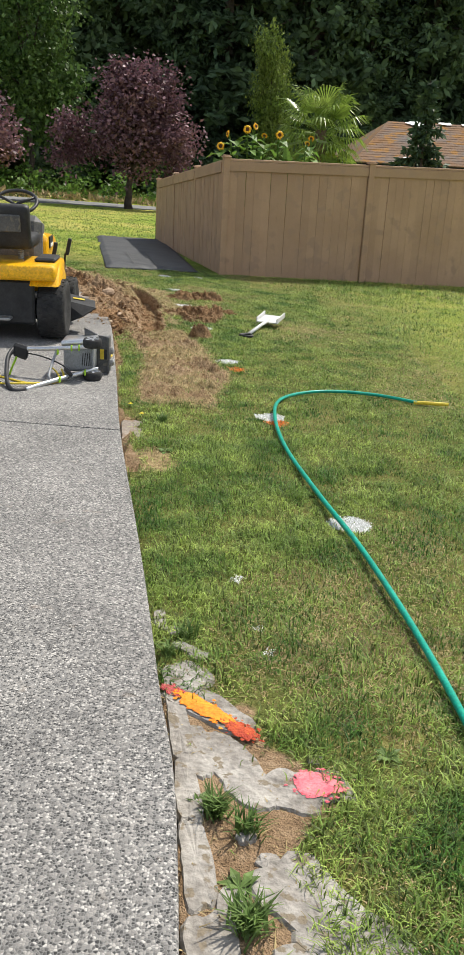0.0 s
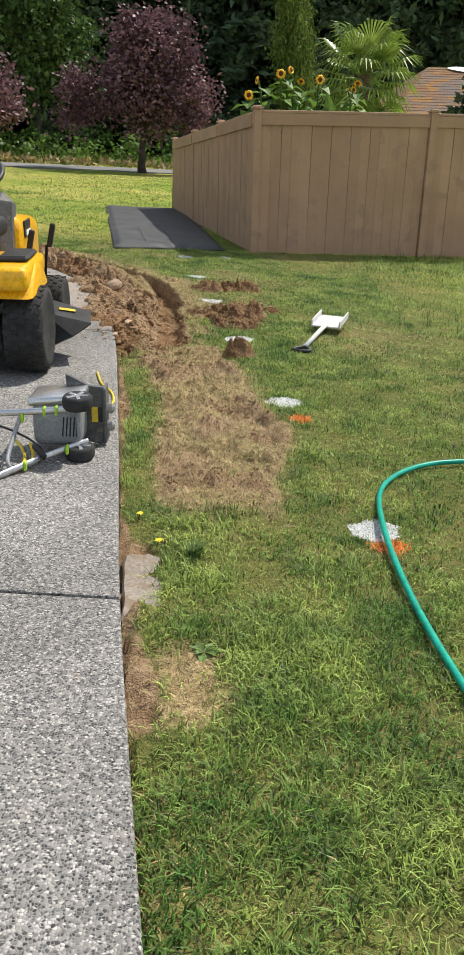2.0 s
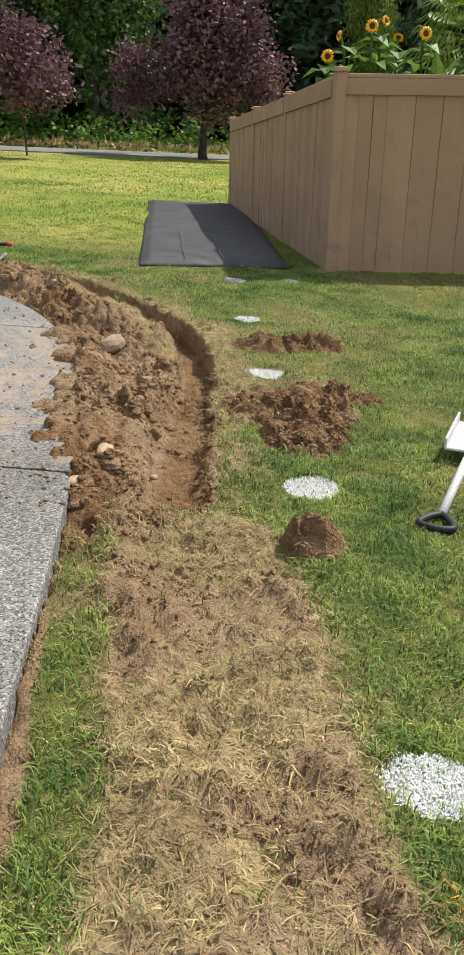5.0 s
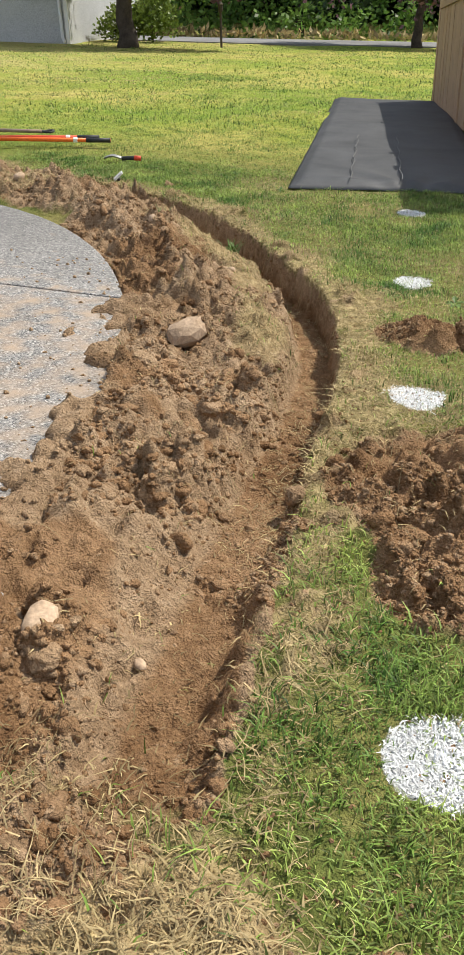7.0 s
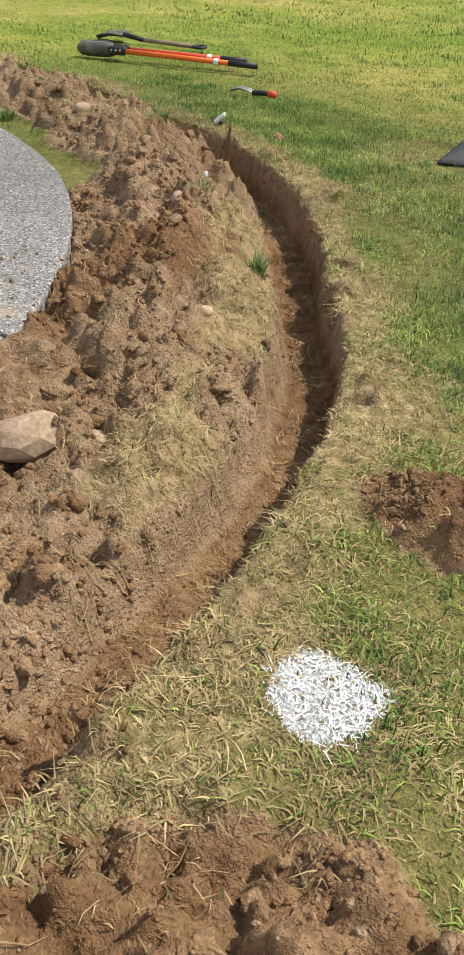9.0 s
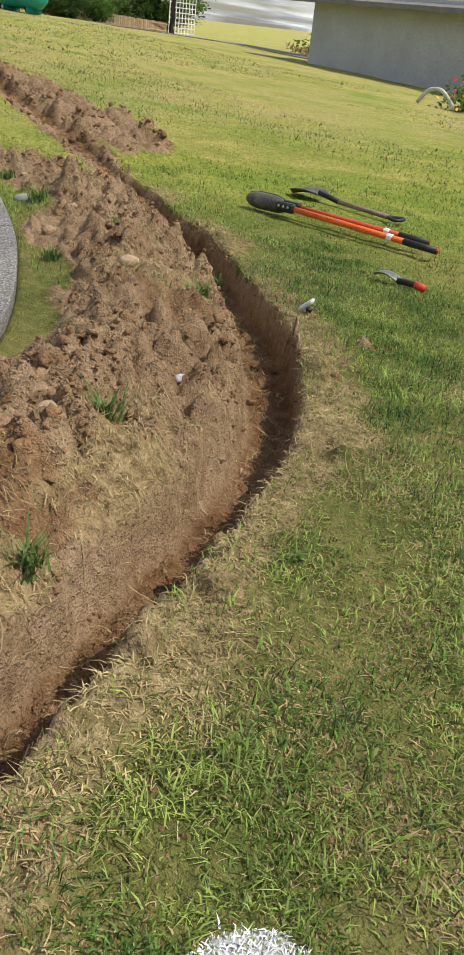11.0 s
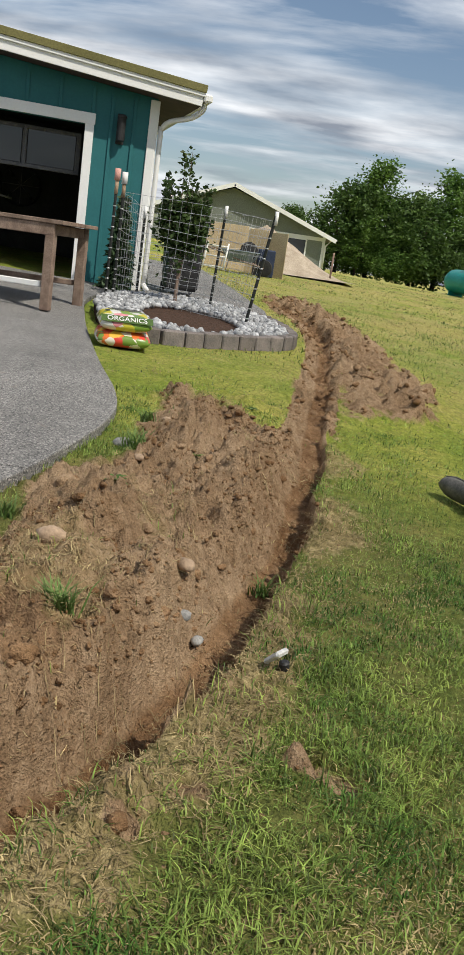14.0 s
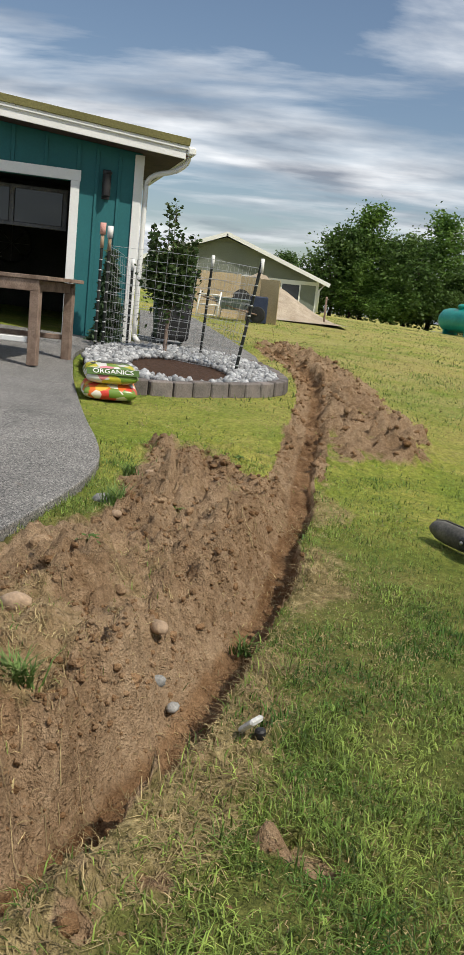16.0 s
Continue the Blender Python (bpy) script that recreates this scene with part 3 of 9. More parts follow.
    spill = step(7.95, 8.35, Y) * (1 - step(10.3, 11.0, Y)) * (X > -2.6) * (1 - step(0.0, 0.17, eg + 0.65 * (fbm(X, Y, 4.0, 141, 5) - 0.5)))
    fine = fbm(X, Y, 17.0, 83, 2)
    wx, wy = X + 0.06 * (fine - 0.5), Y + 0.06 * (lump - 0.5)
    loose = np.clip(dm, 0, 1) * (1 - 0.55 * strip) * step(2.2, 2.8, Y)
    floor = cut * begin
    clods = 0.09 * np.clip(cells(wx, wy, 5.0, 3) - 0.36, 0, 1) * step(0.40, 0.46, rough) * (1 - floor) + 0.055 * cells(wx, wy, 11.0, 5) * np.clip(peak * 3.0 - 1.0, 0.08, 1) + 0.05 * cells(wx, wy, 24.0, 7) * np.clip(rough * 3.4 - 1.0, 0.15, 1)
    clods = clods + step(4.4, 5.4, s) * (0.055 * cells(wx, wy, 15.0, 13) + 0.03 * cells(wx, wy, 31.0, 17) - 0.01)
    # scraped and trodden spots stay smooth, the rest is heaped in broken lumps
    worn = step(0.50, 0.62, fbm(X, Y, 2.3, 131, 3)) * 0.5
    rag = (1 - 0.72 * floor) * (1 - worn)
    puff = 0.075 * billow(wx, wy, 6.5, 101) + 0.072 * billow(wx + 0.5 * wy, wy - 0.4 * wx, 13.0, 103) + 0.042 * billow(wx, wy, 27.0, 107) - 0.085
    dz = dz + loose * (clods * (1 - 0.6 * floor) * (1 - 0.6 * worn) - 0.02 + 0.06 * (fine - 0.5) * rag + puff * rag)
    dz = dz + 0.030 * strip * (billow(wx, wy, 14.0, 109) + 0.7 * billow(wx, wy, 29.0, 113) - 0.7)
    dz = dz + 0.016 * (fbm(X, Y, 9.0, 151, 3) - 0.5) * (1 - np.clip(dm, 0, 1)) * (~sl)
    dz = np.where(sl, -0.04 + spill * (0.090 + 0.03 * billow(wx, wy, 13.0, 103) + 0.02 * billow(wx, wy, 27.0, 107) + 0.05 * np.clip(lump - 0.35, 0, 1)), np.where((eg < 0.05) & ((s < 0.3) | (s > 5.5)), np.minimum(dz, 0.02), dz))
    berm = (1 - step(0.03, 0.30, eg + 0.3 * wob)) * step(7.75, 7.95, Y) * (1 - step(10.3, 10.9, Y)) * (~sl)
    dz = np.maximum(dz, np.where(berm > 0.02, 0.070 * berm + 0.75 * (puff + 0.01), -9))
    dm = np.where(sl, 1.0, dm)
    z[near] += dz
    dirt[near], straw[near], white[near], slab[near] = dm, st, wh, sl
    tint_mask[near] = shaded_red_soil
    land.tint_mask = tint_mask
    level = np.zeros(x.shape)
    level[near] = floor
    # near lawn only: where the ground colour carries the shade between blades
    land.shaded_thatch = step(-6.0, -4.2, x) * (1 - step(1.2, 3.4, x)) * step(-0.5, 0.8, y) * (1 - step(13.4, 16.0, y))
    land.level = level
    return z, dirt, straw, white, slab


def lines(*spans):
    out = [spans[0][0]]
    for a, b, s0, s1 in spans:
        v = a
        while v < b - 1e-6:
            k = (v - a) / (b - a)
            v += s0 * (s1 / s0) ** k
            out.append(min(v, b))
    return np.array(out)


def build_ground():
    xs = lines((-600, -60, 90, 6), (-60, -18, 6, 0.6), (-18, -8, 0.09, 0.05), (-8, -4.4, 0.045, 0.022), (-4.4, -2.6, 0.018, 0.014), (-2.6, 0.3, 0.0125, 0.0125), (0.3, 1.4, 0.025, 0.05), (1.4, 3.4, 0.06, 0.12), (3.4, 30, 0.3, 5), (30, 600, 5, 90))
    ys = lines((-300, -10, 60, 2), (-10, 0.4, 1, 0.1), (0.4, 7.4, 0.05, 0.03), (7.4, 11.0, 0.0125, 0.0125), (11.0, 14.0, 0.014, 0.016), (14.0, 15.4, 0.022, 0.05), (15.4, 17.5, 0.05, 0.2), (17.5, 60, 0.3, 3), (60, 900, 3, 100))
    X, Y = np.meshgrid(xs, ys)
    z, dirt, straw, white, _ = land(X.ravel(), Y.ravel())
    nx, ny = len(xs), len(ys)
    co = np.stack([X.ravel(), Y.ravel(), z], 1)
    i = (np.arange(ny - 1)[:, None] * nx + np.arange(nx - 1)[None]).ravel()
    quads = np.stack([i, i + 1, i + nx + 1, i + nx], 1)
    me = bpy.data.meshes.new("ground")
    me.vertices.add(len(co))
    me.vertices.foreach_set("co", co.ravel())
    me.loops.add(quads.size)
    me.loops.foreach_set("vertex_index", quads.ravel())
    me.polygons.add(len(quads))
    me.polygons.foreach_set("loop_start", np.arange(0, quads.size, 4))
    me.polygons.foreach_set("use_smooth", np.ones(len(quads), bool))
    me.update(calc_edges=True)
    for name, v in (("dirt", dirt), ("straw", straw), ("white", white), ("shaded_red_soil", land.tint_mask), ("shaded_thatch", land.shaded_thatch), ("parched", step(-6.0, -12.0, X.ravel()) * step(11.5, 13.0, Y.ravel()))):
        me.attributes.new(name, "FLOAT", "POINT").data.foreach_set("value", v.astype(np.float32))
    me.materials.append(M_GROUND)
    return tagged(new("ground", me), "mown lawn with a dug trench, loose brown soil and torn dry turf", "lawn", kind="structure")


build_ground()


# ---------------------------------------------------------------- the slab
def slab_panel(poly, n):
    """One poured panel: top face finely gridded along its rim, with rounded arris and a side."""
    bm = bmesh.new()
    vs = [bm.verts.new((x, y, gz(x, y) + 0.045)) for x, y in poly]
    f = bm.faces.new(vs)
    if f.normal.z < 0:
        f.normal_flip()
    r = bmesh.ops.extrude_face_region(bm, geom=[f])
    low = [v for v in r["geom"] if isinstance(v, bmesh.types.BMVert)]
    for v in low:
        v.co.z -= 0.16
    bmesh.ops.recalc_face_normals(bm, faces=bm.faces)
    top = [e for e in bm.edges if all(abs(v.co.z - gz(v.co.x, v.co.y) - 0.045) < 1e-4 for v in e.verts)]
    bmesh.ops.bevel(bm, geom=top, offset=0.008, segments=2, affect="EDGES", profile=0.5)
    bmesh.ops.triangulate(bm, faces=[g for g in bm.faces if len(g.verts) > 4])
    for _ in range(3):
        big = [e for e in bm.edges if e.calc_length() > 0.5 and all(-6 < v.co.x and v.co.y > 6 for v in e.verts)]
        if big:
            bmesh.ops.subdivide_edges(bm, edges=big, cuts=1)
            bmesh.ops.triangulate(bm, faces=[g for g in bm.faces if len(g.verts) > 3])
    ob = part("slab_panel", bm, M_AGG, driveway)
    me = ob.data
    co = np.zeros(len(me.vertices) * 3)
    me.vertices.foreach_get("co", co)
    co = co.reshape(-1, 3)
    s, d = along(co[:, 0], co[:, 1])
    v = (1 - step(0.45, 1.15, edge_gap(co[:, 0], co[:, 1]))) * 0.26 * step(7.9, 8.6, co[:, 1]) * (co[:, 0] > -3.3) * (1 - step(10.2, 11.2, co[:, 1]))
    me.attributes.new("soil", "FLOAT", "POINT").data.foreach_set("value", v.astype(np.float32))
    return ob


driveway = empty("driveway", None, "grey exposed-aggregate concrete driveway with a curved edge", "driveway", kind="structure")
G_ = 0.006


def cut_panel(x0, x1, y0, y1):
    """The part of the slab's outline inside a rectangle (Sutherland-Hodgman)."""
    poly = [tuple(p) for p in DRIVE]
    for ax, lim, keep in ((0, x0 + G_, 1), (0, x1 - G_, -1), (1, y0 + G_, 1), (1, y1 - G_, -1)):
        out = []
        for a, b in zip(poly, poly[1:] + poly[:1]):
            ia, ib = (a[ax] - lim) * keep >= 0, (b[ax] - lim) * keep >= 0
            if ia != ib:
                k = (lim - a[ax]) / (b[ax] - a[ax])
                c = (a[0] + k * (b[0] - a[0]), a[1] + k * (b[1] - a[1]))
            if ia:
                out.append(a)
            if ia != ib:
                out.append(c)
        poly = out
    clean = []
    for p in poly:
        if not clean or math.hypot(p[0] - clean[-1][0], p[1] - clean[-1][1]) > 0.02:
            clean.append(p)
    if len(clean) > 2 and math.hypot(clean[0][0] - clean[-1][0], clean[0][1] - clean[-1][1]) < 0.02:
        clean.pop()
    return clean


for a, b in ((-12.75, -8.3), (-8.3, -4.35), (-4.35, 0.5)):
    for c, d in ((-6, 0.2), (0.2, 4.16), (4.16, 8.1), (8.1, 10.45), (10.45, 13)):
        pl = cut_panel(a, b, c, d)
        if len(pl) > 2:
            slab_panel(pl, 0)


# ---------------------------------------------------------------- grass
def blades(name, boxes, label, seg):
    """Single blades scattered over boxes (x0, x1, y0, y1, number a square metre, height, width)."""
    rng = np.random.default_rng(5)
    P = []
    for x0, x1, y0, y1, dens, hgt, wid in boxes:
        n = int((x1 - x0) * (y1 - y0) * dens)
        x, y = rng.uniform(x0, x1, n), rng.uniform(y0, y1, n)
        P.append(np.stack([x, y, np.full(n, hgt), np.full(n, wid)], 1))
    P = np.concatenate(P)
    z, dirt, straw, white, slab = land(P[:, 0].copy(), P[:, 1].copy())
    fab = inside(P[:, 0], P[:, 1], FABRIC) | inside(P[:, 0], P[:, 1], BED) | inside(P[:, 0], P[:, 1], PATHWAY)
    patch = fbm(P[:, 0], P[:, 1], 0.8, 41, 3)
    tuft = fbm(P[:, 0], P[:, 1], 6.0, 47, 3)
    u = rng.uniform(0, 1, len(P))
    keep = (slab < 0.5) & ~fab & ((u > dirt * 1.25 + 0.02) | (u < 0.06) & (dirt > 0.5)) & (rng.uniform(0, 1, len(P)) < 0.28 + 1.9 * np.clip(tuft - 0.2, 0, 1)) & (rng.uniform(0, 1, len(P)) > straw * 0.1)
    P, z, straw, white, dirt, patch, tuft = P[keep], z[keep], straw[keep], white[keep], dirt[keep], patch[keep], tuft[keep]
    n = len(P)
    dry = rng.uniform(0, 1, n) < np.clip(straw * 1.1 + 0.95 * (dirt > 0.55) + np.where(P[:, 1] < 4.5, 0.03, np.where(P[:, 1] < 11.5, 0.08, 0.13)) + 0.5 * (P[:, 0] < -6.5) + 2.6 * np.clip(patch - 0.5, 0, 0.3), 0, 0.95)
    az = rng.uniform(0, math.tau, n)
    h = P[:, 2] * rng.uniform(0.5, 1.3, n) * (0.35 + 1.3 * tuft) * np.where(dry, 0.52, 1)
    h = np.where(white > 0.3, np.minimum(h, 0.02) * rng.uniform(0.6, 1, n), h)
    lean = rng.uniform(0.15, 1.7, n) * np.where(dry, 1.9, 1.0)
    wdt = P[:, 3] * rng.uniform(0.6, 1.3, n)
    dx, dy = np.cos(az), np.sin(az)
    b = np.stack([P[:, 0], P[:, 1], z - 0.005], 1)
    side = np.stack([-dy, dx, np.zeros(n)], 1) * wdt[:, None] * 0.5
    mid = b + np.stack([dx * lean * h * 0.35, dy * lean * h * 0.35, h * 0.6 / np.sqrt(1 + lean ** 2) + 0.004], 1)
    tip = b + np.stack([dx * lean * h, dy * lean * h, h * 0.85 / np.sqrt(1 + lean ** 2)], 1)
    if seg == 2:
        co = np.stack([b - side, b + side, mid + side * 0.8, mid - side * 0.8, tip], 1)
        lv = np.array([0, 1, 2, 3, 3, 2, 4])
        ls, lt, k = np.array([0, 4]), 7, 5
    else:
        co = np.stack([b - side, b + side, tip], 1)
        lv, ls, lt, k = np.array([0, 1, 2]), np.array([0]), 3, 3
    me = bpy.data.meshes.new(name)
    me.vertices.add(n * k)
    me.vertices.foreach_set("co", co.ravel())
    me.loops.add(n * lt)
    me.loops.foreach_set("vertex_index", (np.arange(n)[:, None] * k + lv[None]).ravel())
    me.polygons.add(n * len(ls))
    me.polygons.foreach_set("loop_start", (np.arange(n)[:, None] * lt + ls[None]).ravel())
    org = np.zeros(n, bool)
    for ox, oy, r in ORANGE:
        org |= np.hypot(P[:, 0] - ox, P[:, 1] - oy) < r * rng.uniform(0.5, 1.1, n)
    mi = np.where(org, 3, np.where((white > 0.5) & (rng.uniform(0, 1, n) < 0.85), 2, np.where(dry, 1, 0)))
    me.polygons.foreach_set("material_index", np.repeat(mi, len(ls)).astype(np.int32))
    me.update(calc_edges=True)
    for mm in (M_GRASS, M_DRY, M_PAINTED, M_ORANGE):
        me.materials.append(mm)
    return tagged(new(name, me), label, "grass", kind="stuff")


FABRIC = np.array([(-0.50, 13.85), (-1.86, 13.46), (-3.02, 20.3), (-2.3, 20.8), (-1.45, 20.2)])
BED = np.array([(-8.5, 12.2), (-8.6, 12.75), (-9.05, 13.25), (-9.55, 13.75), (-9.95, 14.02), (-10.5, 14.08), (-11.3, 13.98), (-12.5, 13.4), (-12.8, 12.6), (-10.8, 11.95)])
PATHWAY = np.array([(-12.6, 12.4), (-12.3, 13.9), (-13.5, 14.1), (-21.0, 13.3), (-21.0, 12.0)])
blades("grass", [(-1.0, 1.9, 0.6, 9.0, 11000, 0.031, 0.0040), (-0.3, 1.0, 0.6, 4.6, 9000, 0.042, 0.0038), (-2.2, 1.3, 9.0, 12.4, 12500, 0.030, 0.0036), (-4.4, 0.4, 12.4, 14.2, 15000, 0.034, 0.0034), (-0.95, 0.25, 4.8, 8.5, 9000, 0.036, 0.0030), (-2.2, -0.2, 8.6, 12.6, 4500, 0.04, 0.0026), (-5.5, -2.0, 12.2, 13.9, 4000, 0.04, 0.0028)] + [(wx - 0.17, wx + 0.17, wy - 0.17, wy + 0.17, 30000, 0.019, 0.0028) for wx, wy, _ in WHITE], "short mown lawn grass with dry yellow patches", 2)
blades("grass", [(-5.2, 0.6, 14.2, 16.5, 5000, 0.03, 0.006), (-6.6, -4.4, 12.2, 14.2, 5000, 0.035, 0.005), (1.9, 4.0, 4, 9, 2000, 0.05, 0.007), (0.6, 4.5, 9, 14.8, 2000, 0.05, 0.008), (1.3, 4.5, 12.6, 15, 900, 0.09, 0.009), (-9, -5.2, 12.2, 17, 2100, 0.035, 0.008),
                 (-5.2, -0.4, 16.5, 22, 1100, 0.05, 0.011), (-18, -9, 12.0, 19, 900, 0.05, 0.012), (-9, -5.2, 17, 24, 700, 0.05, 0.014), (-14, 0, 22, 38, 220, 0.055, 0.022), (-36, -18, 13, 27, 170, 0.06, 0.025)], "short mown lawn grass seen farther off", 1)


# ---------------------------------------------------------------- clods and stones in the dug soil
ICO = bmesh.new()
bmesh.ops.create_icosphere(ICO, subdivisions=2, radius=1)
ICO2_V, ICO2_F = np.array([v.co[:] for v in ICO.verts]), np.array([[v.index for v in f.verts] for f in ICO.faces])
ICO.free()


def lump_shapes(level, count, rng):
    """Broken lumps: a ball with swellings and chipped flats on all sides."""
    bm = bmesh.new()
    bmesh.ops.create_icosphere(bm, subdivisions=level, radius=1)
    v, f = np.array([q.co[:] for q in bm.verts]), np.array([[q.index for q in g.verts] for g in bm.faces])
    bm.free()
    out = []
    for _ in range(count):
        k = np.full(len(v), 0.72)
        for _ in range(16):
            d = rng.normal(size=3)
            d /= np.linalg.norm(d)
            k = k + rng.uniform(-0.16, 0.34) * np.exp((v @ d - 1) / rng.uniform(0.04, 0.16))
        k = k * (1 + rng.uniform(-0.17, 0.17, len(v)))
        out.append(v * np.clip(k, 0.35, 1.5)[:, None] * rng.uniform(0.6, 1.35, 3) * (1, 1, 0.75))
    return out, f


def clod_field(name, boxes, label):
    """Loose crumbs and clods of soil lying where the ground is dug: (x0, x1, y0, y1, number, smallest, largest, level, share on the trench floor)."""
    rng = np.random.default_rng(9)
    V, Fc, clod_tone, base = [], [], [], 0
    stock = {k: lump_shapes(k, 14, rng) for k in (1, 2, 3)}
    for x0, x1, y0, y1, n, small, big, level, low in boxes:
        x, y = rng.uniform(x0, x1, n), rng.uniform(y0, y1, n)
        z, dirt, straw, white, slab = land(x.copy(), y.copy())
        clump = fbm(x, y, 3.2, 61, 3)
        worn = fbm(x, y, 2.3, 131, 3)
        on_soil = (dirt > 0.5) & (slab < 0.5) & (rng.uniform(0, 1, n) < np.where(land.level > 0.4, low, 1.0)) & (rng.uniform(0, 1, n) < np.clip((clump - 0.33) * 4, 0.05, 1)) & (rng.uniform(0, 1, n) > 1.6 * np.clip(worn - 0.5, 0, 0.5) * (level - 0.6))
        strewn = (slab > 0.5) & (edge_gap(x, y) < rng.uniform(0, 0.85, n) ** 5 * 1.2) & (rng.uniform(0, 1, n) < 0.16) & (y > 7.75) & (y < 11.0)
        stray = (dirt <= 0.5) & (slab < 0.5) & (rng.uniform(0, 1, n) < 0.04) & (np.abs(along(x, y)[1]) < 0.7)
        pick = np.flatnonzero(on_soil | strewn | stray)
        shapes, f = stock[level]
        r = small * (big / small) ** (rng.uniform(0, 1, len(pick)) ** 1.8)
        on_slab = slab[pick] > 0.5
        r = np.where(on_slab, np.minimum(r, 0.012), np.where(dirt[pick] <= 0.5, np.minimum(r, 0.007), r))
        zz = np.where(on_slab, np.maximum(z[pick], base_z(x[pick], y[pick]) + 0.045), z[pick])
        ang, which = rng.uniform(0, math.tau, len(pick)), rng.integers(0, len(shapes), len(pick))
        q = np.array(shapes)[which] * r[:, None, None]
        c, d = np.cos(ang)[:, None], np.sin(ang)[:, None]
        q = np.stack([q[:, :, 0] * c - q[:, :, 1] * d, q[:, :, 0] * d + q[:, :, 1] * c, q[:, :, 2]], 2)
        q += np.stack([x[pick], y[pick], zz - r * np.where(on_slab, -0.2, 0.22)], 1)[:, None, :]
        V.append(q.reshape(-1, 3))
        clod_tone.append(np.repeat(np.where(on_slab, 0.3, rng.uniform(0.2, 1.3, len(pick))), len(shapes[0])))
        Fc.append((f[None] + (np.arange(len(pick)) * len(shapes[0]))[:, None, None] + base).reshape(-1, 3))
        base += len(pick) * len(shapes[0])
    V, Fc = np.concatenate(V), np.concatenate(Fc)
    me = bpy.data.meshes.new(name)
    me.vertices.add(len(V))
    me.vertices.foreach_set("co", V.ravel())
    me.loops.add(Fc.size)
    me.loops.foreach_set("vertex_index", Fc.ravel())
    me.polygons.add(len(Fc))
    me.polygons.foreach_set("loop_start", np.arange(0, Fc.size, 3))
    me.update(calc_edges=True)
    for key, v in (("dirt", 1.0), ("straw", 0.0), ("white", 0.0), ("shaded_thatch", 0.0)):
        me.attributes.new(key, "FLOAT", "POINT").data.foreach_set("value", np.full(len(V), v, np.float32))
    # random darker, redder tone from clod to clod
    me.attributes.new("shaded_red_soil", "FLOAT", "POINT").data.foreach_set("value", np.concatenate(clod_tone).astype(np.float32))
    me.materials.append(M_EARTH)
    return tagged(new(name, me), label, "soil", kind="stuff")


clod_field("soil_clods", [(-3.2, -0.3, 7.6, 12.4, 3600, 0.014, 0.042, 3, 0.12), (-0.8, 0.4, 7.4, 11.0, 1300, 0.012, 0.030, 3, 0.1), (-6.5, -2.0, 11.6, 13.9, 2000, 0.012, 0.034, 3, 0.15),
                          (-3.2, -0.3, 7.6, 12.4, 20000, 0.006, 0.016, 2, 0.4), (-0.8, 0.4, 7.4, 11.0, 8000, 0.006, 0.014, 2, 0.3), (-6.5, -2.0, 11.6, 13.9, 12000, 0.006, 0.016, 2, 0.4), (-17, -6.0, 13.4, 15.8, 16000, 0.008, 0.04, 2, 0.3),
                          (-3.2, -0.3, 7.6, 12.4, 46000, 0.003, 0.009, 1, 0.9), (-0.8, 0.4, 7.4, 11.0, 22000, 0.003, 0.008, 1, 0.9), (-0.7, 0.12, 8.5, 9.75, 14000, 0.003, 0.008, 1, 1), (-1.35, -0.5, 7.5, 9.9, 6000, 0.006, 0.018, 2, 0.4), (-1.35, -0.5, 7.5, 9.9, 900, 0.014, 0.045, 3, 0.1), (-0.7, 0.12, 8.5, 9.75, 2600, 0.006, 0.014, 2, 1), (-0.75, 0.1, 10.25, 10.8, 9000, 0.003, 0.008, 1, 1), (-0.75, 0.1, 10.25, 10.8, 1600, 0.006, 0.015, 2, 1), (-0.35, 0.05, 7.5, 7.95, 5000, 0.003, 0.009, 1, 1), (-6.5, -2.0, 11.6, 13.9, 30000, 0.0025, 0.008, 1, 0.9), (-0.9, 0.2, 4.9, 8.2, 14000, 0.003, 0.011, 1, 1)],
           "crumbled brown soil clods along the trench")


# ---------------------------------------------------------------- torn dry grass lying on the turf and spoil
M_STRAW = foliage("dead_straw", (0.19, 0.14, 0.068), (0.44, 0.345, 0.18), 9, 0.75, 0.1, 0.35)


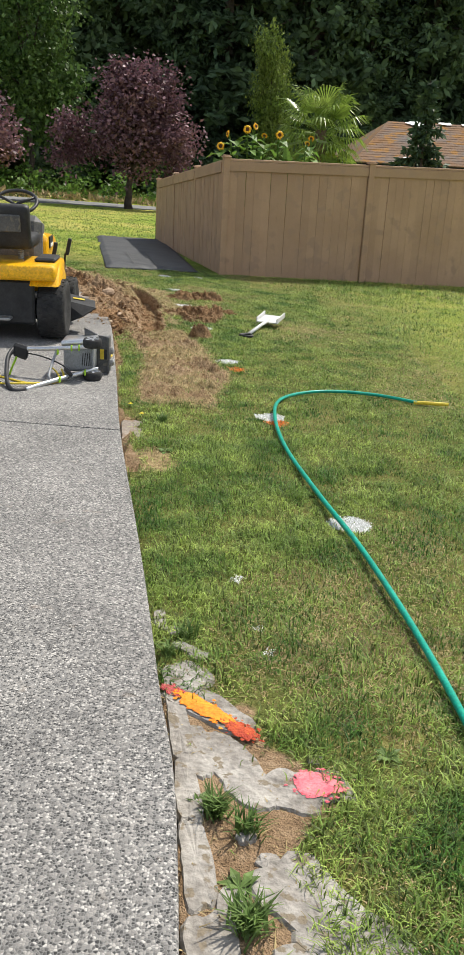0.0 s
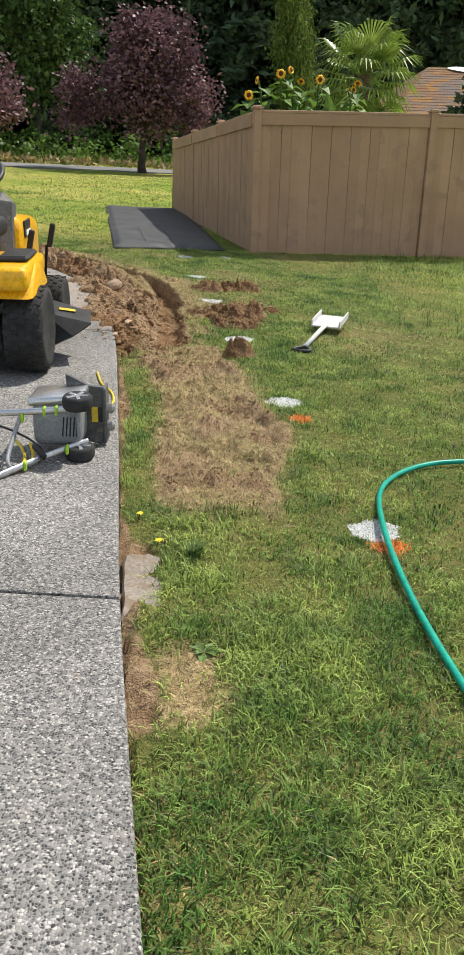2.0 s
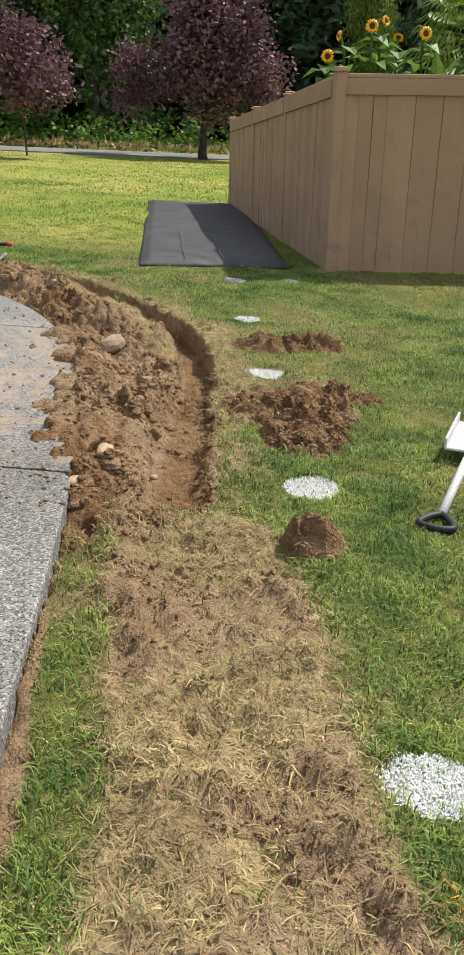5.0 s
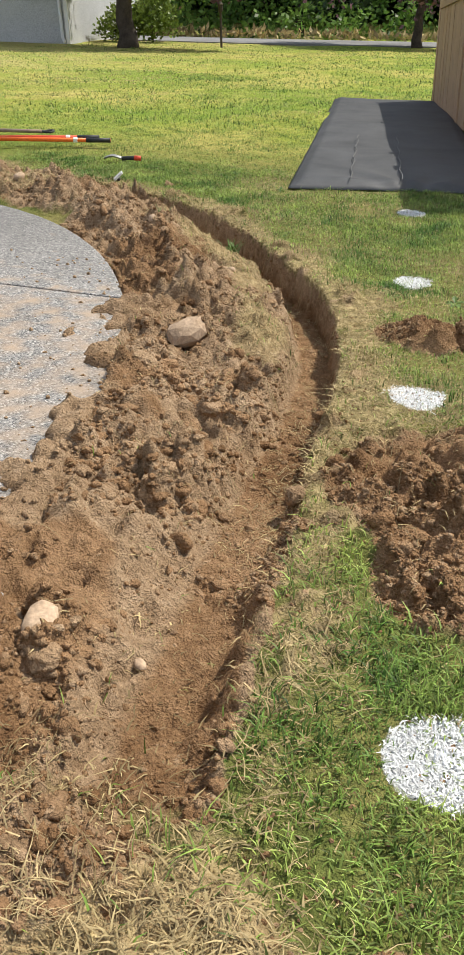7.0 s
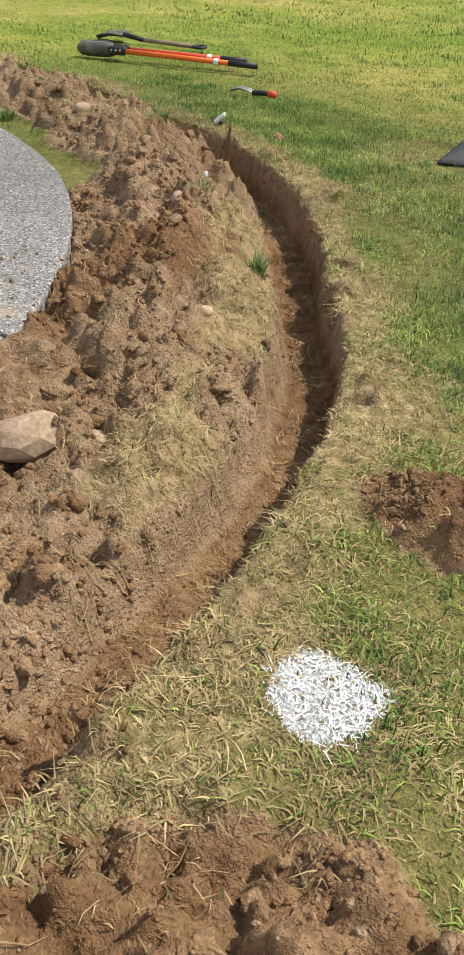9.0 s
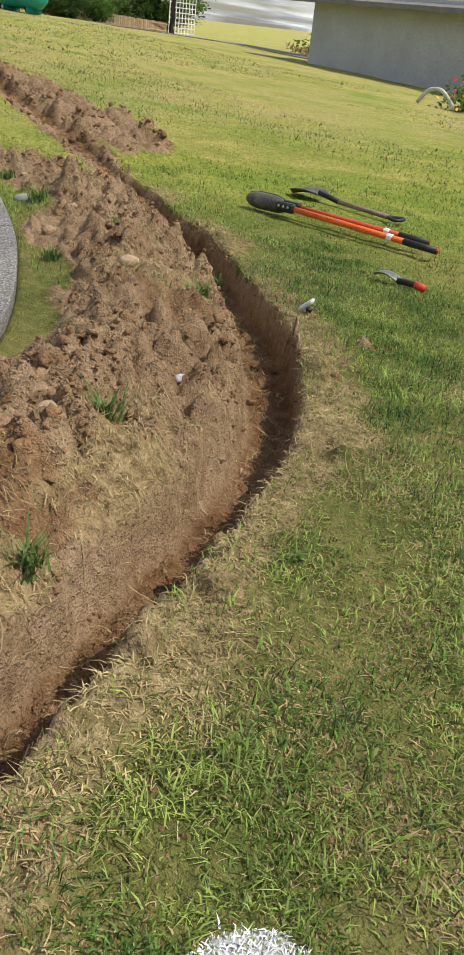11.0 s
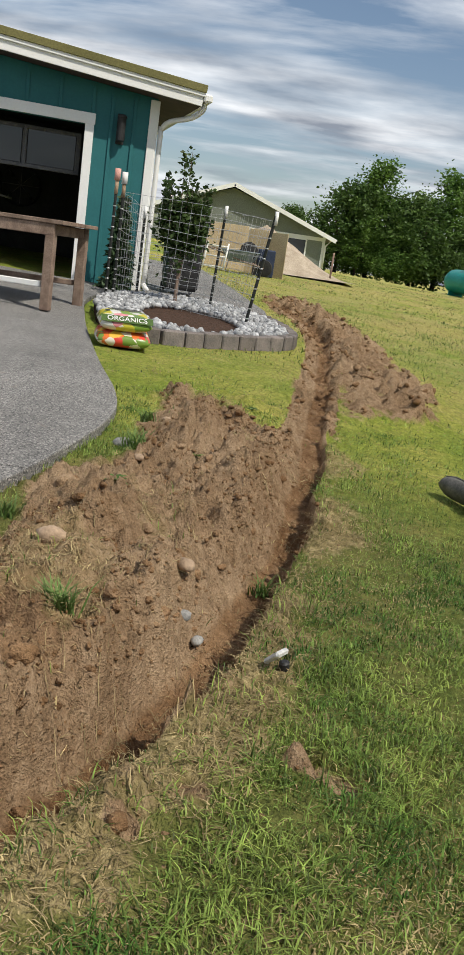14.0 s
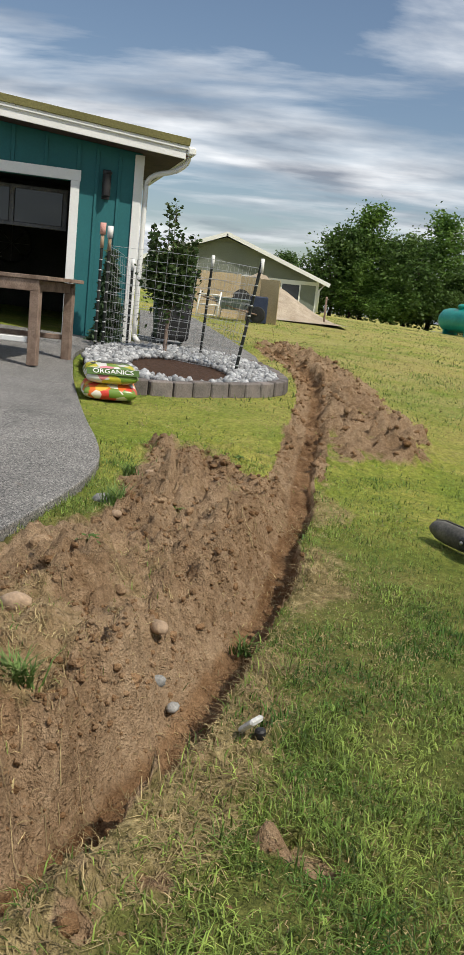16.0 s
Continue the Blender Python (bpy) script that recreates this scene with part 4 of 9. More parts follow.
def litter(name, boxes, label):
    """Bent dead stalks and torn roots lying where straw or spoil covers the ground: (x0, x1, y0, y1, number, length)."""
    rng = np.random.default_rng(21)
    P = []
    for x0, x1, y0, y1, n, ln in boxes:
        P.append(np.stack([rng.uniform(x0, x1, n), rng.uniform(y0, y1, n), np.full(n, ln)], 1))
    P = np.concatenate(P)
    z, dirt, straw, white, slab = land(P[:, 0].copy(), P[:, 1].copy())
    u = rng.uniform(0, 1, len(P))
    keep = (slab < 0.5) & (white < 0.2) & (u < np.clip(1.2 * straw + 0.018 * (dirt > 0.5) * (land.level < 0.3), 0, 1)) & (fbm(P[:, 0], P[:, 1], 7.0, 77, 3) + rng.uniform(-0.15, 0.15, len(P)) > 0.42)
    P = P[keep]
    n = len(P)
    ang, bend = rng.uniform(0, math.tau, n), rng.normal(0, 1.0, n)
    ln = P[:, 2] * rng.uniform(0.4, 1.3, n) ** 1.5
    arch = rng.uniform(0.0, 0.35, n) ** 1.5 * ln
    wid = rng.uniform(0.0012, 0.0030, n)
    rows = []
    x, y = P[:, 0].copy(), P[:, 1].copy()
    for k in range(4):
        a = ang + bend * k / 3
        zz = land(x.copy(), y.copy())[0] + 0.004 + arch * math.sin(math.pi * (0.12 + 0.8 * k / 3)) + rng.uniform(0, 0.006, n)
        sd = np.stack([-np.sin(a), np.cos(a), rng.uniform(-0.5, 0.5, n)], 1) * (wid * (1 - 0.2 * k))[:, None] * 0.5
        mid = np.stack([x, y, zz], 1)
        rows += [mid - sd, mid + sd]
        x, y = x + np.cos(a) * ln / 3, y + np.sin(a) * ln / 3
    co = np.stack(rows, 1)
    lv = np.array([0, 1, 3, 2, 2, 3, 5, 4, 4, 5, 7, 6])
    me = bpy.data.meshes.new(name)
    me.vertices.add(n * 8)
    me.vertices.foreach_set("co", co.ravel())
    me.loops.add(n * 12)
    me.loops.foreach_set("vertex_index", (np.arange(n)[:, None] * 8 + lv[None]).ravel())
    me.polygons.add(n * 3)
    me.polygons.foreach_set("loop_start", np.arange(0, n * 12, 4))
    me.update(calc_edges=True)
    me.materials.append(M_STRAW)
    return tagged(new(name, me), label, "dead grass", kind="stuff")


litter("dead_grass", [(-0.95, 0.3, 4.7, 8.5, 21000, 0.06), (-2.4, -0.2, 8.3, 12.6, 22000, 0.05), (-5.5, -2.0, 11.9, 13.9, 20000, 0.05)], "torn dry grass stalks strewn over turf and soil")

# ---------------------------------------------------------------- fence, fabric, road
def at(x, y, rz=0.0, dz=0.0, rx=0.0, ry=0.0):
    return pose(x, y, gz(x, y) + dz, rx, ry, rz)


def shared(name, me, m, parent, label=""):
    ob = new(name, me)
    ob.parent = parent
    ob.matrix_basis = m
    if label:
        ob["label"] = label
    return ob


def mesh_of(bm, name, material):
    me = bpy.data.meshes.new(name)
    bm.to_mesh(me)
    bm.free()
    me.materials.append(material)
    return me


def build_fence():
    """Six-foot board fence: capped posts, two rails, a cap rail and single pickets on each run."""
    fence = empty("fence", at(-0.06, 13.95), "tall brown painted board fence with capped posts", "fence")
    o = Vector((-0.06, 13.95, gz(-0.06, 13.95)))
    bm = bmesh.new()
    box(bm, (0.137, 0.019, 1.0), pose(0, 0, 0.5))
    picket = mesh_of(bm, "picket", M_FENCE)
    bm = bmesh.new()
    box(bm, (0.10, 0.10, 1.0), pose(0, 0, 0.5), 0.006)
    post = mesh_of(bm, "post", M_FENCE)
    bm = bmesh.new()
    box(bm, (0.135, 0.135, 0.022), pose(0, 0, 0.011), 0.004)
    box(bm, (0.10, 0.10, 0.02), pose(0, 0, 0.031), 0.008)
    cap = mesh_of(bm, "post_cap", M_FENCE)
    bm = bmesh.new()
    box(bm, (1.0, 0.032, 0.14), None, 0.003)
    rail = mesh_of(bm, "rail", M_FENCE)
    bm = bmesh.new()
    box(bm, (1.0, 0.10, 0.035), None, 0.004)
    cap_rail = mesh_of(bm, "cap_rail", M_FENCE)
    rnd = random.Random(4)
    # (start, direction in degrees, bays, top height at start, fall of the top a bay, bay length)
    for (sx, sy), deg, bays, top, fall, bay, first in (((-0.06, 13.95), 16.0, 5, 1.19, 0.0, 2.45, True), ((-0.06, 13.95), 103.8, 3, 1.17, -0.21, 2.17, False)):
        c, s = math.cos(radians(deg)), math.sin(radians(deg))
        for b in range(bays + 1):
            x, y = sx + c * bay * b, sy + s * bay * b
            zt = top + fall * b
            if b or first:
                g = gz(x, y) - 0.05
                pf = 0.03 if first else 0.0
                m = Matrix.Translation(Vector((x + s * pf, y - c * pf, g)) - o) @ pose(0, 0, 0, 0, 0, deg)
                shared("post", post, m @ Matrix.Diagonal((1, 1, zt - g, 1)), fence)
                shared("post_cap", cap, Matrix.Translation(Vector((x + s * pf, y - c * pf, zt)) - o) @ pose(0, 0, 0, 0, 0, deg), fence)
            if b == bays:
                break
            side = -0.045 if first else 0.045
            z0, z1 = top + fall * b - 0.03, top + fall * (b + 1) - 0.03
            tilt = math.degrees(math.atan2(z1 - z0, bay))
            mid = Vector((x + c * bay / 2, y + s * bay / 2, (z0 + z1) / 2))
            turn = pose(0, 0, 0, 0, -tilt, deg)
            turn = pose(0, 0, 0, 0, 0, deg) @ pose(0, 0, 0, 0, -tilt, 0)
            shared("cap_rail", cap_rail, Matrix.Translation(mid - o) @ turn @ Matrix.Diagonal((bay - 0.10, 1, 1, 1)), fence)
            off = Vector((-s * side * 1.0, c * side * 1.0, -0.09))
            shared("rail", rail, Matrix.Translation(mid + off - o) @ turn @ Matrix.Diagonal((bay - 0.102, 1, 1, 1)), fence)
            low = Vector((s * side * 0.4, -c * side * 0.4, -1.45))
            shared("rail", rail, Matrix.Translation(mid + low - o) @ turn @ Matrix.Diagonal((bay - 0.102, 1, 1, 1)), fence)
            n = 17
            for k in range(n):
                u = 0.06 + (bay - 0.12) * (k + 0.5) / n
                px_, py_ = x + c * u, y + s * u
                g = gz(px_, py_) + 0.01
                zt_ = z0 + (z1 - z0) * u / bay - 0.02
                jit = rnd.uniform(-0.004, 0.004) + side * 0.55
                m = Matrix.Translation(Vector((px_ - s * jit, py_ + c * jit, g)) - o) @ pose(0, 0, 0, 0, rnd.uniform(-0.25, 0.25), deg + rnd.uniform(-1.2, 1.2))
                shared("picket", picket, m @ Matrix.Diagonal(((bay - 0.12) / n / 0.1395, 1, zt_ - g, 1)), fence)


build_fence()


def build_fabric():
    """Landscape fabric pinned beside the fence, with folds radiating at one corner."""
    nu, nv = 60, 150
    a, b, c, d = (Vector((*p, 0)) for p in ((-1.86, 13.46), (-0.42, 13.86), (-1.42, 20.3), (-3.05, 20.4)))
    verts, faces = [], []
    for j in range(nv):
        for i in range(nu):
            u, v = i / (nu - 1), j / (nv - 1)
            p = (a * (1 - u) + b * u) * (1 - v) + (d * (1 - u) + c * u) * v
            h = 0.03 + 0.012 * float(fbm(np.array(p.x), np.array(p.y), 3, 61, 3)) + 0.05 * float(fbm(np.array(p.x), np.array(p.y), 0.9, 66, 2))
            ang = math.atan2(p.y - 13.55, p.x + 0.95)
            rr = math.hypot(p.y - 13.55, p.x + 0.95)
            h += 0.022 * math.exp(-(rr / 0.75) ** 2) * (0.5 + 0.5 * math.cos(ang * 11)) * min(1, rr * 6)
            edge = min(u, 1 - u, v * 4, (1 - v) * 4)
            h *= min(1, edge * 12 + 0.2)
            verts.append((p.x, p.y, gz(p.x, p.y) + h))
    for j in range(nv - 1):
        for i in range(nu - 1):
            k = j * nu + i
            faces.append((k, k + 1, k + nu + 1, k + nu))
    ob = obj("landscape_fabric", verts, faces, M_FABRIC, smooth=True)
    sol = ob.modifiers.new("thickness", "SOLIDIFY")
    sol.thickness = 0.004
    tagged(ob, "black woven landscape fabric laid beside the fence", "ground cloth")
    line = surf("pale_seam_thread", (0.10, 0.10, 0.10), (0.15, 0.15, 0.15), 20, 200, 0.7, 0)
    for u in (0.3, 0.55):
        p, q = a * (1 - u) + b * u, a * (1 - u) + b * u + (d - a) * 0.36
        bm = bmesh.new()
        pts = []
        for k in range(13):
            r = p + (q - p) * (0.03 + 0.97 * k / 12)
            r.x += 0.012 * math.sin(k * 2.1)
            r.z = gz(r.x, r.y) + 0.085
            pts.append(r)
        tube(bm, pts, 0.004, 5)
        part("seam_thread", bm, line, ob)
    return ob


build_fabric()

M_STEEL_DARK = surf("dark_green_steel", (0.02, 0.03, 0.022), (0.04, 0.05, 0.04), 20, 120, 0.5, 0.1)
bm = bmesh.new()
tube(bm, [(0, 0, -0.05), (0.0, 0.0, 0.4), (0.02, 0, 0.76)], 0.012, 6)
box(bm, (0.03, 0.006, 0.7), pose(0.008, 0, 0.38, 0, 1.5))
stake = part("garden_stake", bm, M_STEEL_DARK)
stake.matrix_basis = at(-1.68, 20.45)
tagged(stake, "thin dark steel stake standing in the lawn by the fence", "stake")


def strip(name, pts, width, material, lift, label, category, kind="structure", n=4):
    """A road or path: a thick band that follows pts over the land."""
    line = smooth_line([(x, y, 0) for x, y in pts], n)
    bm = bmesh.new()
    prev = None
    for i, p in enumerate(line):
        a, b = line[max(i - 1, 0)], line[min(i + 1, len(line) - 1)]
        d = (b - a).normalized()
        s = Vector((-d.y, d.x, 0)) * width / 2
        row = []
        for q, dz in ((p - s, -0.1), (p - s, lift), (p, lift + 0.04 * (width > 3)), (p + s, lift), (p + s, -0.1)):
            row.append(bm.verts.new((q.x, q.y, gz(q.x, q.y) + dz)))
        if prev:
            for k in range(4):
                bm.faces.new((prev[k], row[k], row[k + 1], prev[k + 1]))
        prev = row
    bmesh.ops.recalc_face_normals(bm, faces=bm.faces)
    return tagged(part(name, bm, material), label, category, kind=kind)


ROAD = [(-90, 33), (-40, 36.6), (-22, 38.6), (-12, 39.3), (-4, 42.2), (6, 45), (30, 52), (80, 64)]
strip("road", ROAD, 4.2, M_ASPHALT, 0.04, "narrow grey asphalt road beyond the lawn", "road")


# ---------------------------------------------------------------- trees
def leaf_mesh(name, centres, normals_up, size, material, rng, long=1.6):
    """Many small pointed leaves: one diamond each."""
    n = len(centres)
    d = rng.normal(size=(n, 3))
    d[:, 2] = d[:, 2] * 0.6 - normals_up
    d /= np.linalg.norm(d, axis=1)[:, None]
    r = np.cross(d, rng.normal(size=(n, 3)))
    r /= np.linalg.norm(r, axis=1)[:, None]
    s = size * rng.uniform(0.6, 1.35, n)[:, None]
    co = np.stack([centres, centres + d * s * long * 0.45 + r * s * 0.5, centres + d * s * long, centres + d * s * long * 0.45 - r * s * 0.5], 1)
    me = bpy.data.meshes.new(name)
    me.vertices.add(n * 4)
    me.vertices.foreach_set("co", co.ravel())
    me.loops.add(n * 4)
    me.loops.foreach_set("vertex_index", np.arange(n * 4))
    me.polygons.add(n)
    me.polygons.foreach_set("loop_start", np.arange(0, n * 4, 4))
    me.update(calc_edges=True)
    for mm in (material if isinstance(material, (list, tuple)) else [material]):
        me.materials.append(mm)
    return me


def clumps(blobs, n_clump, n_leaf, spread, rng):
    """Leaf places in clumps near the skin of ellipsoid blobs (cx, cy, cz, rx, ry, rz, share)."""
    share = np.array([b[6] for b in blobs])
    pick = rng.choice(len(blobs), n_clump, p=share / share.sum())
    B = np.array([b[:6] for b in blobs])[pick]
    d = rng.normal(size=(n_clump, 3))
    d /= np.linalg.norm(d, axis=1)[:, None]
    rad = rng.uniform(0.45, 1.08, n_clump)[:, None]
    c = B[:, :3] + d * B[:, 3:] * rad
    L = np.repeat(c, n_leaf, 0) + rng.normal(size=(n_clump * n_leaf, 3)) * spread * np.repeat(rng.uniform(0.6, 1.5, n_clump), n_leaf)[:, None]
    return c, L


def broadleaf(name, blobs, trunk, limbs, n_clump, n_leaf, spread, size, material, label, category="tree", seed=1, droop=0.2, group=""):
    rng = np.random.default_rng(seed)
    root = empty(name, None, label, category, group)
    c, L = clumps(blobs, n_clump, n_leaf, spread, rng)
    h, r0 = trunk
    bm = bmesh.new()
    wob = rng.uniform(-0.04, 0.04, (6, 2)) * h
    pts = [(wob[k][0] * (k > 0), wob[k][1] * (k > 0), -0.1 + (h + 0.1) * k / 5) for k in range(6)]
    tube(bm, pts, [r0 * (1.35 if k == 0 else 1.1 - 0.09 * k) for k in range(6)], 10)
    for k in range(limbs):
        t_ = c[int(rng.integers(len(c)))]
        s0 = Vector(pts[-1]) * (0.75 + 0.25 * rng.uniform()) if k % 2 else Vector(pts[-1])
        e = Vector(t_)
        mid = s0.lerp(e, 0.5) + Vector((0, 0, 0.12 * (e - s0).length))
        tube(bm, [s0, s0.lerp(mid, 0.5), mid, mid.lerp(e, 0.5), e], [r0 * 0.5, r0 * 0.42, r0 * 0.32, r0 * 0.2, r0 * 0.06], 6)
    part("trunk", bm, M_BARK, root, smooth=True)
    cr = new("crown", leaf_mesh("crown", L, droop, size, material, rng))
    cr.parent = root
    return root


def conifer(name, h, width, levels, material, label, seed=1, category="tree", leafsize=0.22, dens=1.0, group=""):
    rng = np.random.default_rng(seed)
    root = empty(name, None, label, category, group)
    bm = bmesh.new()
    tube(bm, [(0, 0, -0.2), (0.02, 0, h * 0.3), (0, 0.03, h * 0.7), (0, 0, h)], [h * 0.018, h * 0.014, h * 0.007, h * 0.001], 8)
    L = []
    for k in range(levels):
        u = (k + 0.5) / levels
        z = h * (0.06 + 0.94 * u)
        ln = width * (1 - u) ** 0.8 * rng.uniform(0.75, 1.15) + 0.03 * h * (1 - u)
        nb = int(7 + 4 * (1 - u))
        for b in range(nb):
            a = rng.uniform(0, math.tau)
            l_ = ln * rng.uniform(0.6, 1.15)
            d = np.array([math.cos(a), math.sin(a), 0])
            n = max(int(26 * dens * l_ / width) + 6, 6)
            s = rng.uniform(0.1, 1, n) ** 0.7
            p = d[None] * (s * l_)[:, None]
            p[:, 2] = z - 0.28 * l_ * s ** 2 + 0.06 * l_ * s
            w = np.stack([-d[1] * np.ones(n), d[0] * np.ones(n), np.zeros(n)], 1) * (rng.normal(size=n) * 0.16 * l_ * (1.1 - s))[:, None]
            L.append(p + w + rng.normal(size=(n, 3)) * 0.02 * l_)
            if b % 2 == 0:
                e = Vector(d * l_ * 0.9)
                e.z = z - 0.2 * l_
                tube(bm, [(0, 0, z), e.lerp(Vector((0, 0, z)), 0.5) + Vector((0, 0, 0.05 * l_)), e], [0.004 * h * (1.1 - u), 0.003 * h * (1.1 - u), 0.001 * h * (1.1 - u) + 0.002], 4)
    part("trunk", bm, M_BARK, root)
    cr = new("crown", leaf_mesh("crown", np.concatenate(L), 0.35, leafsize, material, rng, 2.4))
    cr.parent = root
    return root


# purple plums on the lawn by the road
plum = broadleaf("plum_tree", [(0.5, 0, 3.3, 1.7, 1.9, 1.9, 4), (0.9, 0, 4.6, 1.3, 1.3, 1.3, 2), (-0.2, 0, 4.9, 0.9, 1.0, 1.0, 1), (-2.6, 0.3, 2.6, 0.8, 1.0, 1.2, 0.9), (-1.3, 0, 3.0, 0.8, 1.0, 1.0, 0.7), (2.0, 0, 2.7, 1.0, 1.2, 1.3, 1.2)], (1.6, 0.16), 12, 520, 34, 0.20, 0.11,
                 M_PLUM, "purple-leaved plum tree on the lawn beside the road", "plum tree", 3)
plum.matrix_basis = at(-4.5, 39.4)
plum2 = broadleaf("plum_tree", [(0.2, 0, 3.6, 2.6, 2.6, 1.9, 5), (2.4, 0.2, 2.7, 1.6, 1.5, 1.0, 2), (3.3, 0.0, 1.9, 0.9, 1.0, 0.45, 0.8), (-1.8, 0, 3.0, 1.7, 1.6, 1.3, 2), (0, 0, 5.2, 1.8, 1.8, 1.2, 2)], (1.9, 0.26), 14, 620, 34, 0.20, 0.11,
                  M_PLUM, "old purple-leaved plum tree with low wide limbs", "plum tree", 8)
plum2.matrix_basis = at(-11.9, 32.9)

# the wood behind the road
protos = [conifer("fir_tree", 20, 4.6, 34, M_FIR, "tall dark fir at the edge of the wood", 10 + k, "fir tree", 0.20, 5.0, "wood behind the road") for k in range(3)]
wood_leaf = [broadleaf("maple_tree", [(0, 0, 7, 2.6, 2.6, 3.4, 4), (0.8, 0.5, 4.2, 2.2, 2.2, 1.8, 2), (-0.9, -0.4, 9.4, 1.6, 1.6, 1.6, 1)], (4.5, 0.16), 12, 330, 44, 0.36, 0.16, m_, l_, "tree", sd, group="wood behind the road")
             for m_, l_, sd in ((M_LEAF, "dark green broadleaf tree at the wood's edge", 21), (M_LEAF2, "slender yellow-green young tree before the dark wood", 22))]
rnd = random.Random(11)
spots = []
for row, (yy, dx) in enumerate(((62, 4.6), (68, 4.4), (75, 5.0), (84, 6.0))):
    x = -46 + row * 1.7
    while x < 26 + row * 4:
        spots.append((x + rnd.uniform(-1.2, 1.2), yy + rnd.uniform(-1.6, 1.6) + 0.16 * min(x, 20)))
        x += dx
for k, (x, y) in enumerate(spots):
    s = rnd.uniform(0.85, 1.25)
    m = at(x, y, rnd.uniform(0, 360)) @ Matrix.Diagonal((s, s, s * rnd.uniform(0.95, 1.2), 1))
    if k < 3:
        protos[k].matrix_basis = m
    else:
        copy_thing(protos[k % 3], m)
wood_leaf[0].matrix_basis = at(-10.5, 47.5) @ Matrix.Diagonal((0.9, 0.9, 1.1, 1))
wood_leaf[1].matrix_basis = at(1.8, 50.5) @ Matrix.Diagonal((0.40, 0.40, 0.85, 1))
for x, y, s in ((-16, 46, 0.8), (-19.5, 47, 1.0), (-25, 44, 0.9), (-31, 43, 1.1)):
    copy_thing(wood_leaf[0], at(x, y, rnd.uniform(0, 360)) @ Matrix.Diagonal((s, s, s * 1.1, 1)))

# shrubs and tall dry grass along the far verge
rng = np.random.default_rng(77)
road_line = smooth_line([(x, y, 0) for x, y in ROAD], 8)
P, Q = [], []
for p, q in zip(road_line, road_line[1:]):
    if not -42 < p.x < 24:
        continue
    d = (q - p)
    nrm = Vector((-d.y, d.x, 0)).normalized()
    for _ in range(int(d.length * 9)):
        u, off = rng.uniform(), rng.uniform(3.0, 8.0)
        c = p + d * u + nrm * off
        hh = 0.4 + (off - 2.8) * 0.42 * rng.uniform(0.5, 1.25)
        n = 26
        pts = rng.normal(size=(n, 3)) * np.array([0.32, 0.32, 0.2]) + np.array([c.x, c.y, gz(c.x, c.y) + hh * rng.uniform(0.25, 1.0)])
        P.append(pts)
    for _ in range(int(d.length * 45)):
        c = p + d * rng.uniform() + nrm * (2.1 + 1.6 * rng.uniform() ** 1.5)
        Q.append((c.x, c.y, gz(c.x, c.y) + rng.uniform(0.0, 0.25)))
shrub = new("roadside_shrubs", leaf_mesh("roadside_shrubs", np.concatenate(P), 0.1, 0.15, M_HEDGE, rng))
tagged(shrub, "tangled green brambles and shrubs along the road", "shrubs", kind="stuff")
dryg = new("verge_grass", leaf_mesh("verge_grass", np.array(Q), -1.2, 0.11, M_DRY, rng, 2.6))
tagged(dryg, "tall dry yellow grass on the road verge", "grass", kind="stuff")

M_POSTWOOD = surf("dark_stained_wood", (0.05, 0.04, 0.03), (0.09, 0.07, 0.05), 8, 90, 0.8, 0.3)
bm = bmesh.new()
tube(bm, [(0, 0, -0.1), (0, 0, 0.95)], 0.035, 8)
lathe(bm, [(0.05, 0.93), (0.07, 0.97), (0.075, 1.12), (0.09, 1.14), (0.02, 1.22)], 10)
lp = part("lamp_post", bm, M_POSTWOOD)
lp.matrix_basis = at(-9.8, 35.1)
tagged(lp, "short dark lamp post on the lawn near the road", "lamp post")

# ---------------------------------------------------------------- behind the fence
M_PALM = foliage("palm_fronds", (0.12, 0.20, 0.03), (0.22, 0.30, 0.06), 1.5, 0.35, 0.4, 0.25)
M_FIBRE = surf("palm_trunk_fibre", (0.09, 0.065, 0.04), (0.16, 0.12, 0.08), 10, 90, 0.95, 0.8, 0.02)


